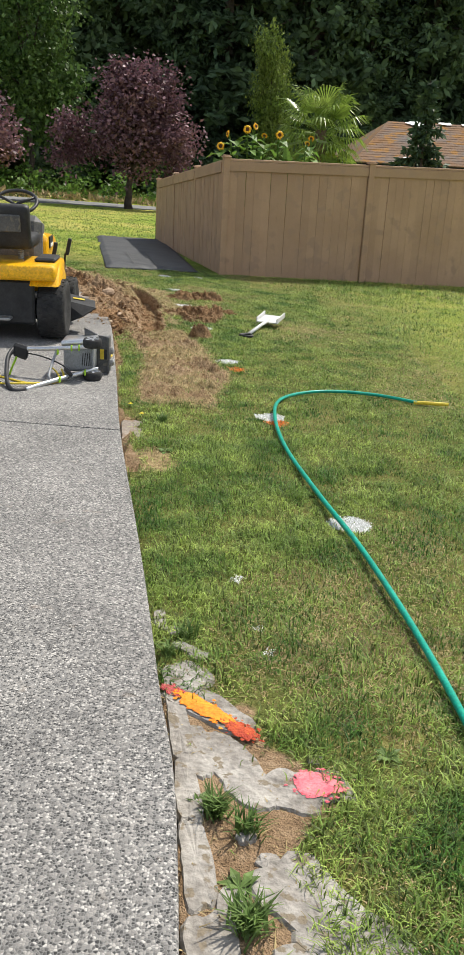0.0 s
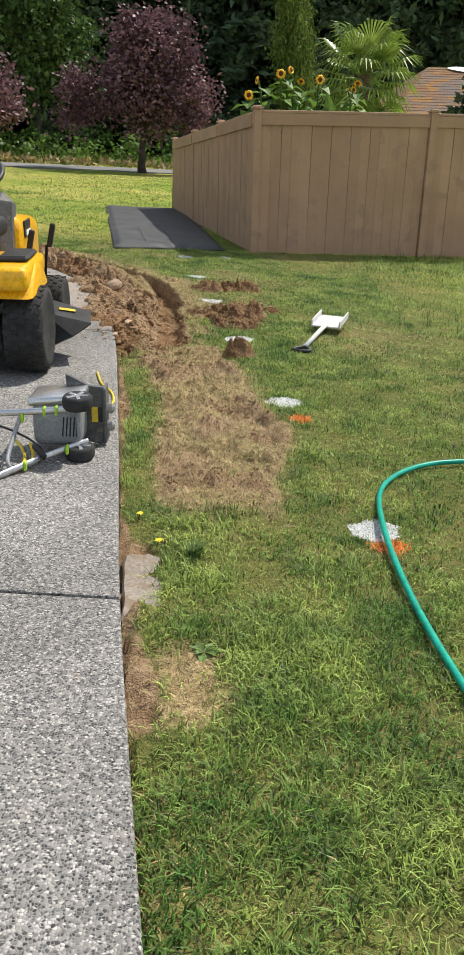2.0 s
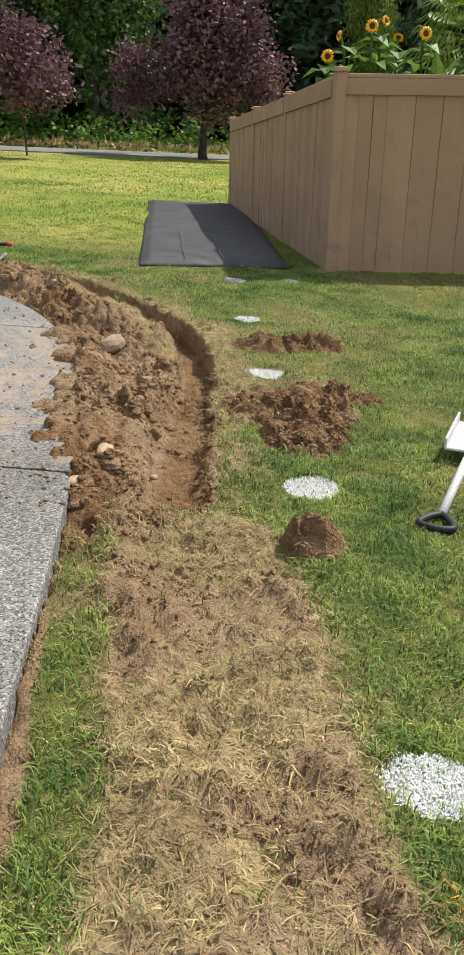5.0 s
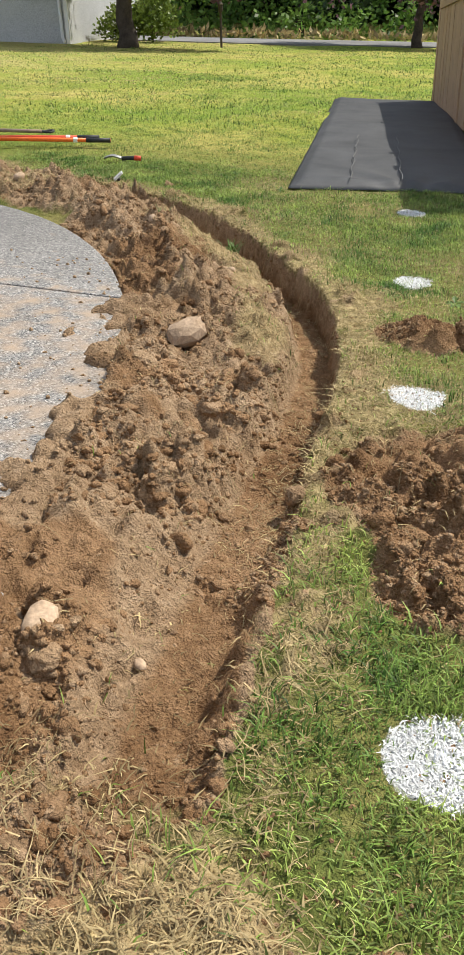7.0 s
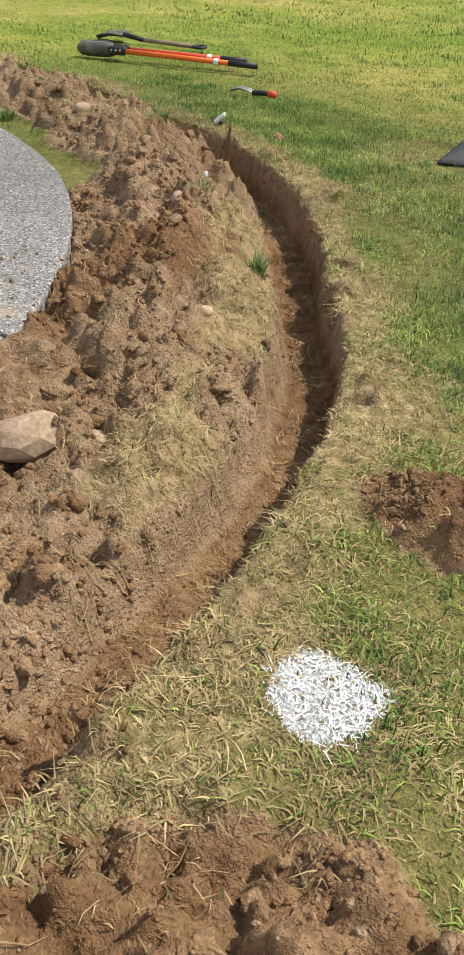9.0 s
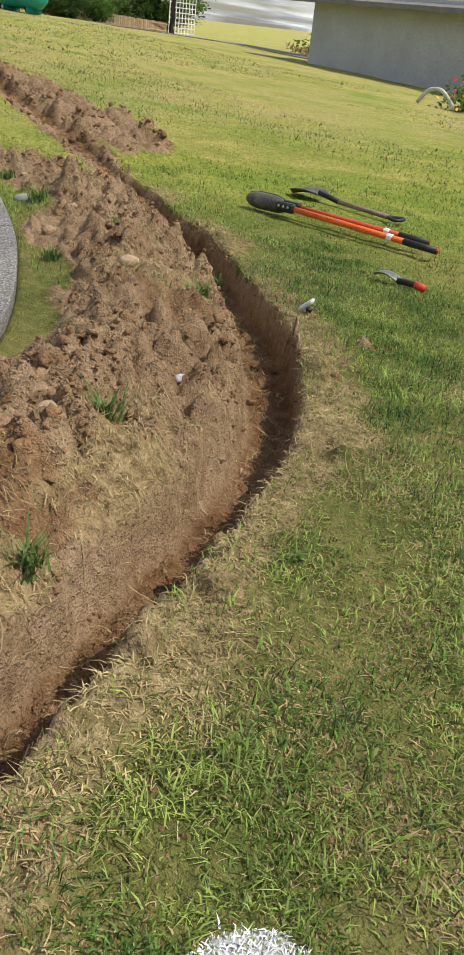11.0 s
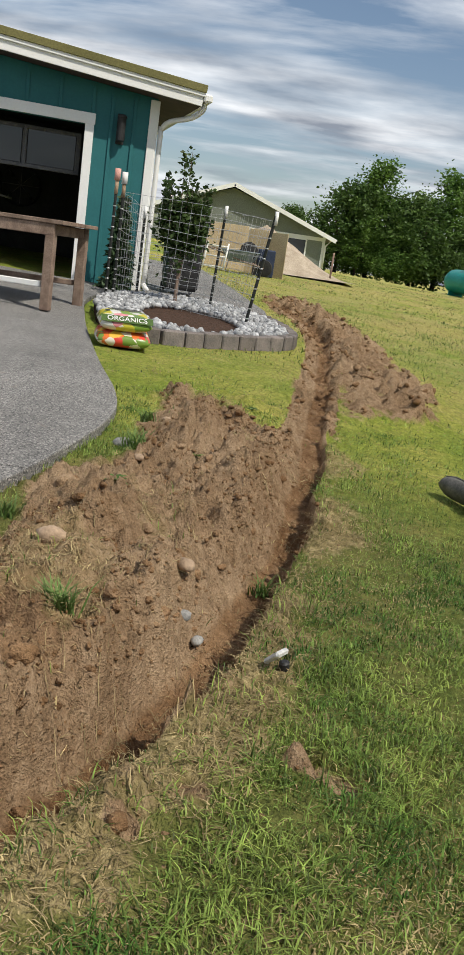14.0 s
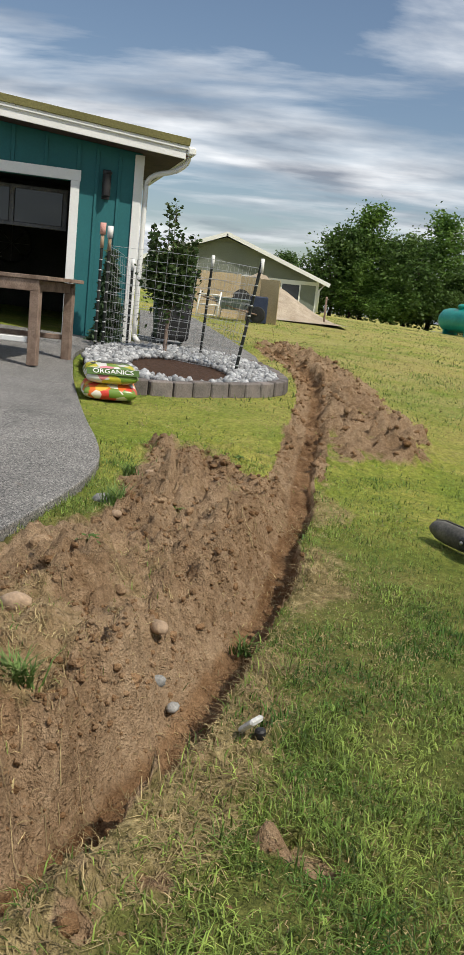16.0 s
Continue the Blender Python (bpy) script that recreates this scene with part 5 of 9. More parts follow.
def palm(m):
    rng = random.Random(6)
    root = empty("fan_palm", m, "fan palm with bright green fronds behind the fence", "palm")
    bm = bmesh.new()
    tube(bm, [(0, 0, -0.1), (0.03, 0, 0.8), (0, 0.02, 1.5), (0, 0, 2.5)], [0.15, 0.13, 0.14, 0.11], 12)
    part("trunk", bm, M_FIBRE, root)
    for k in range(34):
        a = k * 2.399
        up = 1.15 - 1.9 * (k / 33)
        d = Vector((math.cos(a) * math.cos(up), math.sin(a) * math.cos(up), math.sin(up)))
        st = 0.42 + 0.2 * rng.random()
        hub = Vector((0, 0, 2.45)) + d * st
        hub.z -= 0.10 * (k / 33)
        bm = bmesh.new()
        tube(bm, [(0, 0, 2.4), Vector((0, 0, 2.42)).lerp(hub, 0.55) + Vector((0, 0, 0.03)), hub], 0.012, 5)
        u = d.cross(Vector((0, 0, 1))).normalized()
        w = u.cross(d)
        nb = 22
        for b in range(nb):
            t = (b / (nb - 1) - 0.5) * 3.7
            ln = 0.62 * (0.75 + 0.25 * math.cos(t)) * rng.uniform(0.92, 1.06)
            e = d * math.cos(t) + u * math.sin(t)
            side = (e.cross(w)).normalized() * 0.017
            fold = w * 0.006
            p0, p1 = hub, hub + e * ln * 0.62 + w * 0.03
            p2 = hub + e * ln + Vector((0, 0, -0.10 - 0.14 * rng.random()))
            v = [bm.verts.new(q) for q in (p0 - side * 0.3, p0 + side * 0.3, p1 + side + fold, p2, p1 - side - fold)]
            bm.faces.new((v[0], v[1], v[2], v[4]))
            bm.faces.new((v[4], v[2], v[3]))
        part("frond", bm, M_PALM, root)
    return root


palm(at(1.73, 18.0) @ Matrix.Diagonal((0.95, 0.95, 1.02, 1)))
M_SPRUCE = foliage("young_spruce_needles", (0.03, 0.06, 0.028), (0.07, 0.11, 0.05), 1.5, 0.6, 0.15, 0.4)
sp = conifer("spruce_tree", 3.85, 0.85, 17, M_SPRUCE, "young spruce with a bare leader behind the fence", 31, "spruce", 0.075, 1.8)
sp.matrix_basis = at(4.15, 20.0)

M_PETAL = surf("sunflower_petals", (0.85, 0.42, 0.015), (0.9, 0.55, 0.03), 20, 80, 0.5, 0, island=0.15)
M_DISC = surf("sunflower_disc", (0.06, 0.025, 0.012), (0.14, 0.06, 0.02), 60, 200, 0.9, 0.5)
M_SFLEAF = foliage("sunflower_leaves", (0.09, 0.19, 0.03), (0.16, 0.27, 0.05), 3, 0.5, 0.35, 0.3)


def sunflower(m, h, face, size, seed):
    rng = random.Random(seed)
    root = empty("sunflower", m, "tall sunflower in bloom showing over the fence", "sunflower", "sunflowers behind the fence")
    bm = bmesh.new()
    tube(bm, [(0, 0, 0), (0.03, 0, h * 0.5), (0, 0.0, h * 0.93), Vector((0, 0, h)) + Vector(face) * 0.05], 0.014, 6)
    part("stem", bm, M_SFLEAF, root)
    f = Vector(face).normalized()
    u = f.cross(Vector((0, 0, 1))).normalized()
    w = u.cross(f)
    c = Vector((0, 0, h)) + f * 0.07
    bm = bmesh.new()
    lathe(bm, [(0.2, -0.25), (0.42, -0.12), (0.45, 0.0), (0.38, 0.12), (0.12, 0.16)], 14)
    rot = Matrix((u, w, f)).transposed().to_4x4()
    bmesh.ops.transform(bm, matrix=Matrix.Translation(c) @ rot @ Matrix.Scale(size, 4), verts=bm.verts)
    part("seed_head", bm, M_DISC, root)
    bm = bmesh.new()
    for ring, n in ((0, 17), (1, 15)):
        for k in range(n):
            a = (k + 0.5 * ring) * math.tau / n + rng.uniform(-0.08, 0.08)
            e = u * math.cos(a) + w * math.sin(a)
            s = (f.cross(e)) * size * 0.16
            ln = size * rng.uniform(0.95, 1.15)
            v = [bm.verts.new(c + q) for q in (e * size * 0.38, e * ln * 0.7 + s + f * 0.012 * ring, e * ln - f * 0.012, e * ln * 0.7 - s + f * 0.012 * ring)]
            bm.faces.new(v)
    part("petals", bm, M_PETAL, root)
    bm = bmesh.new()
    for k in range(16):
        a = k * 2.4 + rng.random()
        z = h * (0.66 + 0.31 * k / 16)
        e = Vector((math.cos(a), math.sin(a), 0.1))
        s = Vector((-e.y, e.x, 0)) * rng.uniform(0.07, 0.11)
        ln = rng.uniform(0.20, 0.32)
        p0 = Vector((0, 0, z))
        q = [p0, p0 + e * ln * 0.45 + s + Vector((0, 0, 0.02)), p0 + e * ln + Vector((0, 0, -0.10)), p0 + e * ln * 0.45 - s + Vector((0, 0, 0.02)), p0 + e * ln * 0.5 - Vector((0, 0, 0.01))]
        v = [bm.verts.new(x) for x in q]
        bm.faces.new((v[0], v[1], v[4]))
        bm.faces.new((v[1], v[2], v[4]))
        bm.faces.new((v[4], v[2], v[3]))
        bm.faces.new((v[0], v[4], v[3]))
    part("leaves", bm, M_SFLEAF, root)


for k, (x, y, z, s, f) in enumerate(((-0.16, 15.3, 1.34, 0.085, (-0.2, -1, 0.1)), (0.0, 15.45, 1.53, 0.07, (-0.9, -0.3, 0.2)), (0.27, 15.3, 1.62, 0.085, (-0.1, -1, 0.15)), (0.36, 15.4, 1.66, 0.07, (0.6, -0.6, 0.3)), (0.79, 15.3, 1.56, 0.085, (0.25, -1, 0.1)), (0.55, 15.6, 1.50, 0.07, (0.2, 0.7, 0.6)), (1.35, 15.5, 1.5, 0.07, (0.2, 0.8, 0.5)), (1.25, 15.25, 1.42, 0.06, (0.6, 0.8, 0.5)))):
    sunflower(at(x, y), z - gz(x, y), f, s * 0.8, 40 + k)
bm = bmesh.new()
for (x, y, z, a, ln, w_) in ((1.05, 15.2, 1.05, 100, 0.5, 0.12), (1.55, 15.2, 1.0, 60, 0.42, 0.12), (0.95, 15.3, 1.0, 130, 0.4, 0.1)):
    e = Vector((math.cos(radians(a)), 0, math.sin(radians(a))))
    s = Vector((-e.z, 0, e.x)) * w_
    p0 = Vector((x, y, z - 0.4))
    v = [bm.verts.new(q) for q in (p0, p0 + e * ln * 0.9 + s + Vector((0, -0.05, 0)), p0 + e * ln * 1.6, p0 + e * ln * 0.9 - s + Vector((0, -0.05, 0)), p0 + e * ln * 0.9)]
    for t_ in ((0, 4, 1), (1, 4, 2), (4, 3, 2), (0, 3, 4)):
        bm.faces.new([v[i] for i in t_])
    tube(bm, [(x, y, gz(x, y)), p0], 0.02, 6)
tagged(part("canna_leaves", bm, M_SFLEAF), "broad upright canna leaves showing over the fence", "plant")

M_MOSS = surf("mossy_roof_shingles", (0.13, 0.105, 0.09), (0.19, 0.095, 0.035), 0.8, 18, 0.95, 0.6, 0.02, c3=(0.24, 0.12, 0.03))
M_PATCHW = surf("white_roof_patches", (0.75, 0.75, 0.75), (0.82, 0.82, 0.8), 4, 40, 0.6, 0.1)
M_DARKTRIM = surf("dark_brown_trim", (0.05, 0.035, 0.028), (0.08, 0.055, 0.04), 5, 60, 0.8, 0.2)


def moss_house():
    root = empty("neighbour_house", at(8, 29), "low house with a mossy shingle roof behind the fence", "house")
    g = gz(8, 29)
    e0, r0 = 1.05 - g, 2.26 - g
    bm = bmesh.new()
    box(bm, (9.0, 7.0, e0 - 0.15), pose(0.6, 1.0, (e0 - 0.15) / 2))
    part("wall", bm, M_DARKTRIM, root)
    # hipped roof built from overlapping shingle courses on the near slope
    bm = bmesh.new()
    a = [(-4.6, -3.0, e0), (5.8, -3.0, e0), (5.8, 5.0, e0), (-4.6, 5.0, e0), (-3.1, 1.0, r0), (4.3, 1.0, r0)]
    v = [bm.verts.new(p) for p in a]
    for f in ((0, 1, 5, 4), (1, 2, 5), (2, 3, 4, 5), (3, 0, 4), (3, 2, 1, 0)):
        bm.faces.new([v[i] for i in f])
    part("roof", bm, M_MOSS, root)
    n = 18
    for k in range(n):
        u0, u1 = k / n, (k + 1.15) / n
        def row(u, dz):
            return [(-4.6 + 1.5 * u, -3.0 + 4.0 * u, e0 + (r0 - e0) * u + dz), (5.8 - 1.5 * u, -3.0 + 4.0 * u, e0 + (r0 - e0) * u + dz)]
        p, q = row(u0, 0.016), row(min(u1, 1), 0.006)
        bm = bmesh.new()
        vs = [bm.verts.new(x) for x in (p[0], p[1], q[1], q[0], (p[0][0], p[0][1], p[0][2] - 0.03), (p[1][0], p[1][1], p[1][2] - 0.03))]
        bm.faces.new(vs[:4])
        bm.faces.new((vs[4], vs[5], vs[1], vs[0]))
        part("shingle_course", bm, M_MOSS, root)
    rr = random.Random(3)
    for x, u, w_, d_ in ((-2.2, 0.93, 0.9, 0.22), (-1.3, 0.97, 0.5, 0.15), (-0.4, 0.96, 0.8, 0.16), (1.5, 0.95, 1.0, 0.2), (0.4, 0.62, 0.25, 0.3), (-3.0, 0.1, 0.25, 0.06), (2.8, 0.9, 0.7, 0.2)):
        bm = bmesh.new()
        vs = []
        for k in range(9):
            an = k * math.tau / 9
            r = rr.uniform(0.7, 1.1)
            xx, uu = x + math.cos(an) * w_ / 2 * r, min(max(u + math.sin(an) * d_ / 2 * r * 0.6, 0.01), 0.995)
            vs.append(bm.verts.new((xx, -3.0 + 4.0 * uu - 0.02, e0 + (r0 - e0) * uu + 0.05)))
        bm.faces.new(vs)
        part("roof_patch", bm, M_PATCHW, root, "white patch on the roof")


moss_house()


# ---------------------------------------------------------------- common paints
M_YELLOW = surf("yellow_tractor_paint", (0.78, 0.40, 0.008), (0.84, 0.45, 0.012), 4, 60, 0.3, 0.02, coat=0.4)
M_BLACKP = surf("black_plastic", (0.018, 0.018, 0.019), (0.035, 0.035, 0.036), 9, 120, 0.5, 0.15)
M_RUBBER = surf("tyre_rubber", (0.022, 0.022, 0.023), (0.045, 0.044, 0.042), 12, 150, 0.85, 0.2)
M_GREYP = surf("grey_moulded_plastic", (0.23, 0.24, 0.25), (0.30, 0.31, 0.32), 7, 120, 0.45, 0.1)
M_DGREY = surf("dark_grey_deck", (0.075, 0.077, 0.08), (0.12, 0.12, 0.12), 9, 110, 0.6, 0.25, c3=(0.15, 0.14, 0.12))
M_ALU = surf("brushed_aluminium", (0.55, 0.56, 0.57), (0.68, 0.68, 0.69), 20, 300, 0.32, 0.05, metal=0.9)
M_STEEL = surf("worn_steel", (0.30, 0.30, 0.29), (0.48, 0.47, 0.46), 15, 160, 0.45, 0.2, metal=0.7)
M_LIME = surf("lime_green_plastic", (0.30, 0.55, 0.03), (0.38, 0.62, 0.05), 20, 100, 0.5, 0)
M_WHITE = surf("white_trim_paint", (0.76, 0.76, 0.74), (0.81, 0.81, 0.79), 1.5, 40, 0.55, 0.03, 0.001, grain=0.03)
M_TEAL = surf("teal_siding_paint", (0.020, 0.125, 0.135), (0.026, 0.15, 0.16), 1.2, 40, 0.6, 0.06, 0.002, grain=0.06)
M_OLIVE = surf("olive_metal_roof", (0.13, 0.12, 0.04), (0.17, 0.155, 0.055), 1.0, 50, 0.5, 0.05)
M_WOOD = surf("weathered_bench_wood", (0.17, 0.115, 0.085), (0.30, 0.22, 0.17), 7, 90, 0.85, 0.4, 0.004, rnd=0.12)
M_BRICK = surf("grey_red_edging_block", (0.13, 0.118, 0.11), (0.21, 0.18, 0.165), 6, 80, 0.95, 0.5, 0.006, rnd=0.2)
M_ROCKS = surf("grey_river_rock", (0.24, 0.25, 0.26), (0.45, 0.45, 0.45), 14, 120, 0.7, 0.2, island=0.45)
M_MULCH = surf("brown_mulch", (0.05, 0.028, 0.018), (0.11, 0.06, 0.038), 25, 160, 0.95, 0.9, 0.02)
M_STONE = surf("tan_field_stone", (0.32, 0.225, 0.145), (0.48, 0.35, 0.24), 9, 90, 0.85, 0.4, 0.006, rnd=0.15)
M_PALE = surf("pale_broken_concrete", (0.20, 0.18, 0.158), (0.38, 0.355, 0.32), 9, 60, 0.95, 0.7, 0.010, c3=(0.20, 0.165, 0.12))
M_ORG_H = surf("orange_handle_fibreglass", (0.75, 0.13, 0.015), (0.82, 0.17, 0.03), 9, 90, 0.4, 0.05)
M_RED_H = surf("red_painted_handle", (0.55, 0.05, 0.025), (0.62, 0.075, 0.035), 9, 90, 0.5, 0.05)
M_HOSE = surf("teal_garden_hose", (0.0, 0.26, 0.18), (0.01, 0.34, 0.24), 12, 90, 0.35, 0.05)
M_CORD = surf("yellow_extension_cord", (0.62, 0.45, 0.03), (0.70, 0.53, 0.06), 12, 90, 0.45, 0.05)
# unlit room's dimness put into the colour; also used for a bag logo
M_DARK_IN = surf("interior_shade_grey", (0.05, 0.05, 0.05), (0.08, 0.08, 0.078), 2, 40, 0.9, 0.1)
M_PANE = bpy.data.materials.new("window_glass")
M_PANE.use_nodes = True
_p = M_PANE.node_tree.nodes["Principled BSDF"]
_p.inputs["Base Color"].default_value, _p.inputs["Roughness"].default_value = (0.02, 0.025, 0.03, 1), 0.05
_p.inputs["Specular IOR Level"].default_value = 0.6
M_TANK = surf("teal_tank_paint", (0.0, 0.22, 0.20), (0.015, 0.30, 0.27), 1.5, 30, 0.4, 0.05, coat=0.2)


def piece(name, m, parent, material, size, loc, rot=(0, 0, 0), bevel=0.006, label=""):
    """One bevelled board or block as a part."""
    bm = bmesh.new()
    box(bm, size, pose(*loc, *rot), bevel)
    return part(name, bm, material, parent, label)


def bar(name, pts, r, material, parent=None, sides=8, label="", n=0):
    bm = bmesh.new()
    tube(bm, smooth_line(pts, n) if n else pts, r, sides)
    return part(name, bm, material, parent, label, smooth=True)


# ---------------------------------------------------------------- garage
GM = Matrix(((0.19, 0.982, 0, -12.95), (-0.982, 0.19, 0, 12.27), (0, 0, 1, -0.085), (0, 0, 0, 1)))
garage = empty("garage", GM, "teal board-and-batten garage with white trim and an open door", "garage", kind="structure")
RIS = 0.085


def gbox(name, size, loc, mat_, bevel=0.0, label="", parent=None):
    return piece(name, None, parent or garage, mat_, size, loc, (0, 0, 0), bevel, label)


D0, D1, DH = 0.87, 3.65, 1.93
top_of = lambda x: 2.36 + RIS * x


def wall_poly(name, pts, thick, mat_):
    """A wall piece with its outline in (x, z), extruded inwards."""
    bm = bmesh.new()
    a = [bm.verts.new((x, 0, z)) for x, z in pts]
    b = [bm.verts.new((x, -thick, z)) for x, z in pts]
    bm.faces.new(a)
    bm.faces.new(b[::-1])
    for i in range(len(pts)):
        j = (i + 1) % len(pts)
        bm.faces.new((a[i], b[i], b[j], a[j]))
    bmesh.ops.recalc_face_normals(bm, faces=bm.faces)
    return part(name, bm, mat_, garage)


wall_poly("wall", [(0, -0.1), (D0, -0.1), (D0, top_of(D0)), (0, top_of(0))], 0.14, M_TEAL)
wall_poly("wall", [(D0, DH), (D1, DH), (D1, top_of(D1)), (D0, top_of(D0))], 0.14, M_TEAL)
wall_poly("wall", [(D1, -0.1), (8, -0.1), (8, top_of(8)), (D1, top_of(D1))], 0.14, M_TEAL)
gbox("wall", (0.14, 7.0, 2.5), (0.07, -3.64, 1.15), M_TEAL)
for x in (0.28, 0.56, 0.80):
    gbox("batten", (0.045, 0.018, top_of(x) + 0.02), (x, 0.010, top_of(x) / 2 - 0.04), M_TEAL, 0.003)
for x in (1.2, 1.6, 2.0, 2.4, 2.8, 3.2):
    h = top_of(x) - DH - 0.12
    gbox("batten", (0.045, 0.018, h), (x, 0.010, DH + 0.12 + h / 2), M_TEAL, 0.003)
gbox("corner_trim", (0.10, 0.022, 2.42), (0.045, 0.013, 1.13), M_WHITE, 0.003)
gbox("corner_trim", (0.022, 0.09, 2.42), (-0.013, -0.03, 1.13), M_WHITE, 0.003)
gbox("door_trim", (0.11, 0.026, DH + 0.06), (D0 - 0.045, 0.015, DH / 2 - 0.02), M_WHITE, 0.003)
gbox("door_trim", (0.11, 0.026, DH + 0.06), (D1 + 0.045, 0.015, DH / 2 - 0.02), M_WHITE, 0.003)
gbox("door_trim", (D1 - D0 + 0.22, 0.03, 0.13), ((D0 + D1) / 2, 0.018, DH + 0.065), M_WHITE, 0.003)
ang = -math.degrees(math.atan(RIS))
for name, y, th, dz, mat_, wd in (("roof", -3.7, 0.07, 0.20, M_OLIVE, 8.2), ("soffit", -3.7, 0.03, 0.02, M_DARKTRIM, 8.1)):
    piece(name, None, garage, mat_, (9.0, wd, th), (4.0, y, top_of(4.0) + dz), (0, ang, 0), 0.004)
piece("fascia", None, garage, M_WHITE, (9.0, 0.024, 0.12), (4.0, 0.36, top_of(4.0) + 0.06), (0, ang, 0), 0.003)
piece("fascia", None, garage, M_WHITE, (9.02, 0.024, 0.05), (3.99, 0.385, top_of(4.0) + 0.135), (0, ang, 0), 0.003)
piece("drip_edge", None, garage, M_OLIVE, (9.03, 0.03, 0.09), (3.98, 0.40, top_of(4.0) + 0.20), (0, ang, 0), 0.004)
gbox("gutter", (0.11, 8.1, 0.10), (-0.55, -3.65, top_of(-0.5) + 0.10), M_WHITE, 0.02)
bar("downspout", [(-0.53, 0.28, top_of(-0.5) + 0.06), (-0.52, 0.26, top_of(-0.5) - 0.03), (-0.40, 0.18, top_of(-0.5) - 0.13), (-0.16, 0.05, top_of(-0.5) - 0.20), (-0.075, -0.02, top_of(-0.5) - 0.30), (-0.07, -0.03, 1.9), (-0.07, -0.03, 0.25), (-0.07, -0.03, 0.08), (-0.10, 0.1, 0.02)],
    0.033, M_WHITE, garage, 8, "white metal downspout", 3)
lamp = empty("wall_lamp", GM @ pose(0.44, 0.02, 1.93), "black wall lamp on the teal garage wall", "wall lamp")
bm = bmesh.new()
box(bm, (0.10, 0.02, 0.36), pose(0, 0.0, 0), 0.004)
part("back_plate", bm, M_BLACKP, lamp)
bm = bmesh.new()
lathe(bm, [(0.035, -0.15), (0.05, -0.14), (0.05, 0.12), (0.06, 0.13), (0.06, 0.15), (0.02, 0.17)], 14, pose(0, 0.07, 0))
part("shade", bm, M_BLACKP, lamp)
# inside of the garage, its dimness painted as a dark base colour
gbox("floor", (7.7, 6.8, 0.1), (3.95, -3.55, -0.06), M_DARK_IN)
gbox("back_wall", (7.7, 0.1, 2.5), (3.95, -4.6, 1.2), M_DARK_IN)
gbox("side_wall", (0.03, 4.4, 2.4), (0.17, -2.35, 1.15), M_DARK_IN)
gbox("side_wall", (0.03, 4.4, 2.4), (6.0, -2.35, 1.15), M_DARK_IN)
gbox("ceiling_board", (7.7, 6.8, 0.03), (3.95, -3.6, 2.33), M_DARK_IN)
gd = empty("garage_door", GM @ pose(0, -0.55, 0), "grey garage door section with glazed panes hanging in the opening", "garage door")
for z in (1.36, 1.83):
    piece("door_rail", None, gd, M_DGREY, (D1 - D0, 0.04, 0.05), ((D0 + D1) / 2, 0, z))
for k in range(5):
    piece("door_stile", None, gd, M_DGREY, (0.06, 0.042, 0.46), (D0 + 0.03 + (D1 - D0 - 0.06) * k / 4, 0, 1.6))
for k in range(4):
    piece("pane", None, gd, M_PANE, (0.6, 0.006, 0.42), (D0 + 0.03 + (D1 - D0 - 0.06) * (k + 0.5) / 4, 0, 1.6), bevel=0)
wheel = empty("bicycle_wheel", GM @ pose(1.55, -4.35, 1.25, 90, 0, 0), "black bicycle wheel hung on the garage's back wall", "wheel")
bar("tyre", [(0.33 * math.cos(k * math.tau / 32), 0.33 * math.sin(k * math.tau / 32), 0) for k in range(33)], 0.022, M_RUBBER, wheel)
for k in range(8):
    a = k * math.tau / 8
    bar("spoke", [(0, 0, 0), (0.32 * math.cos(a), 0.32 * math.sin(a), 0)], 0.004, M_STEEL, wheel, 4)
moto = empty("motorcycle", GM @ pose(2.05, -1.5, 0), "dark motorcycle parked inside the garage", "motorcycle")
for x in (0.0,):
    bm = bmesh.new()
    lathe(bm, [(0.24, -0.06), (0.31, -0.05), (0.32, 0), (0.31, 0.05), (0.24, 0.06)], 28, pose(0, 0, 0.32, 0, 90, 0))
    part("tyre", bm, M_RUBBER, moto)
bar("fork", [(-0.09, 0, 0.32), (-0.09, -0.2, 0.9)], 0.022, M_STEEL, moto)
bar("fork", [(0.09, 0, 0.32), (0.09, -0.2, 0.9)], 0.022, M_STEEL, moto)
bar("handlebar", [(-0.36, -0.28, 0.95), (-0.15, -0.2, 0.98), (0.15, -0.2, 0.98), (0.36, -0.28, 0.95)], 0.014, M_STEEL, moto, n=3)
piece("fuel_tank", None, moto, M_BLACKP, (0.26, 0.5, 0.22), (0, -0.55, 0.82), bevel=0.07)
piece("seat", None, moto, M_BLACKP, (0.26, 0.6, 0.10), (0, -1.05, 0.74), bevel=0.03)
pl = piece("number_plate", None, moto, M_WHITE, (0.16, 0.008, 0.09), (-0.02, 0.08, 0.62), bevel=0.002)
for k in range(5):
    piece("plate_mark", None, pl, M_BLACKP, (0.012, 0.004, 0.045), (-0.07 + k * 0.025, 0.086, 0.62), bevel=0)

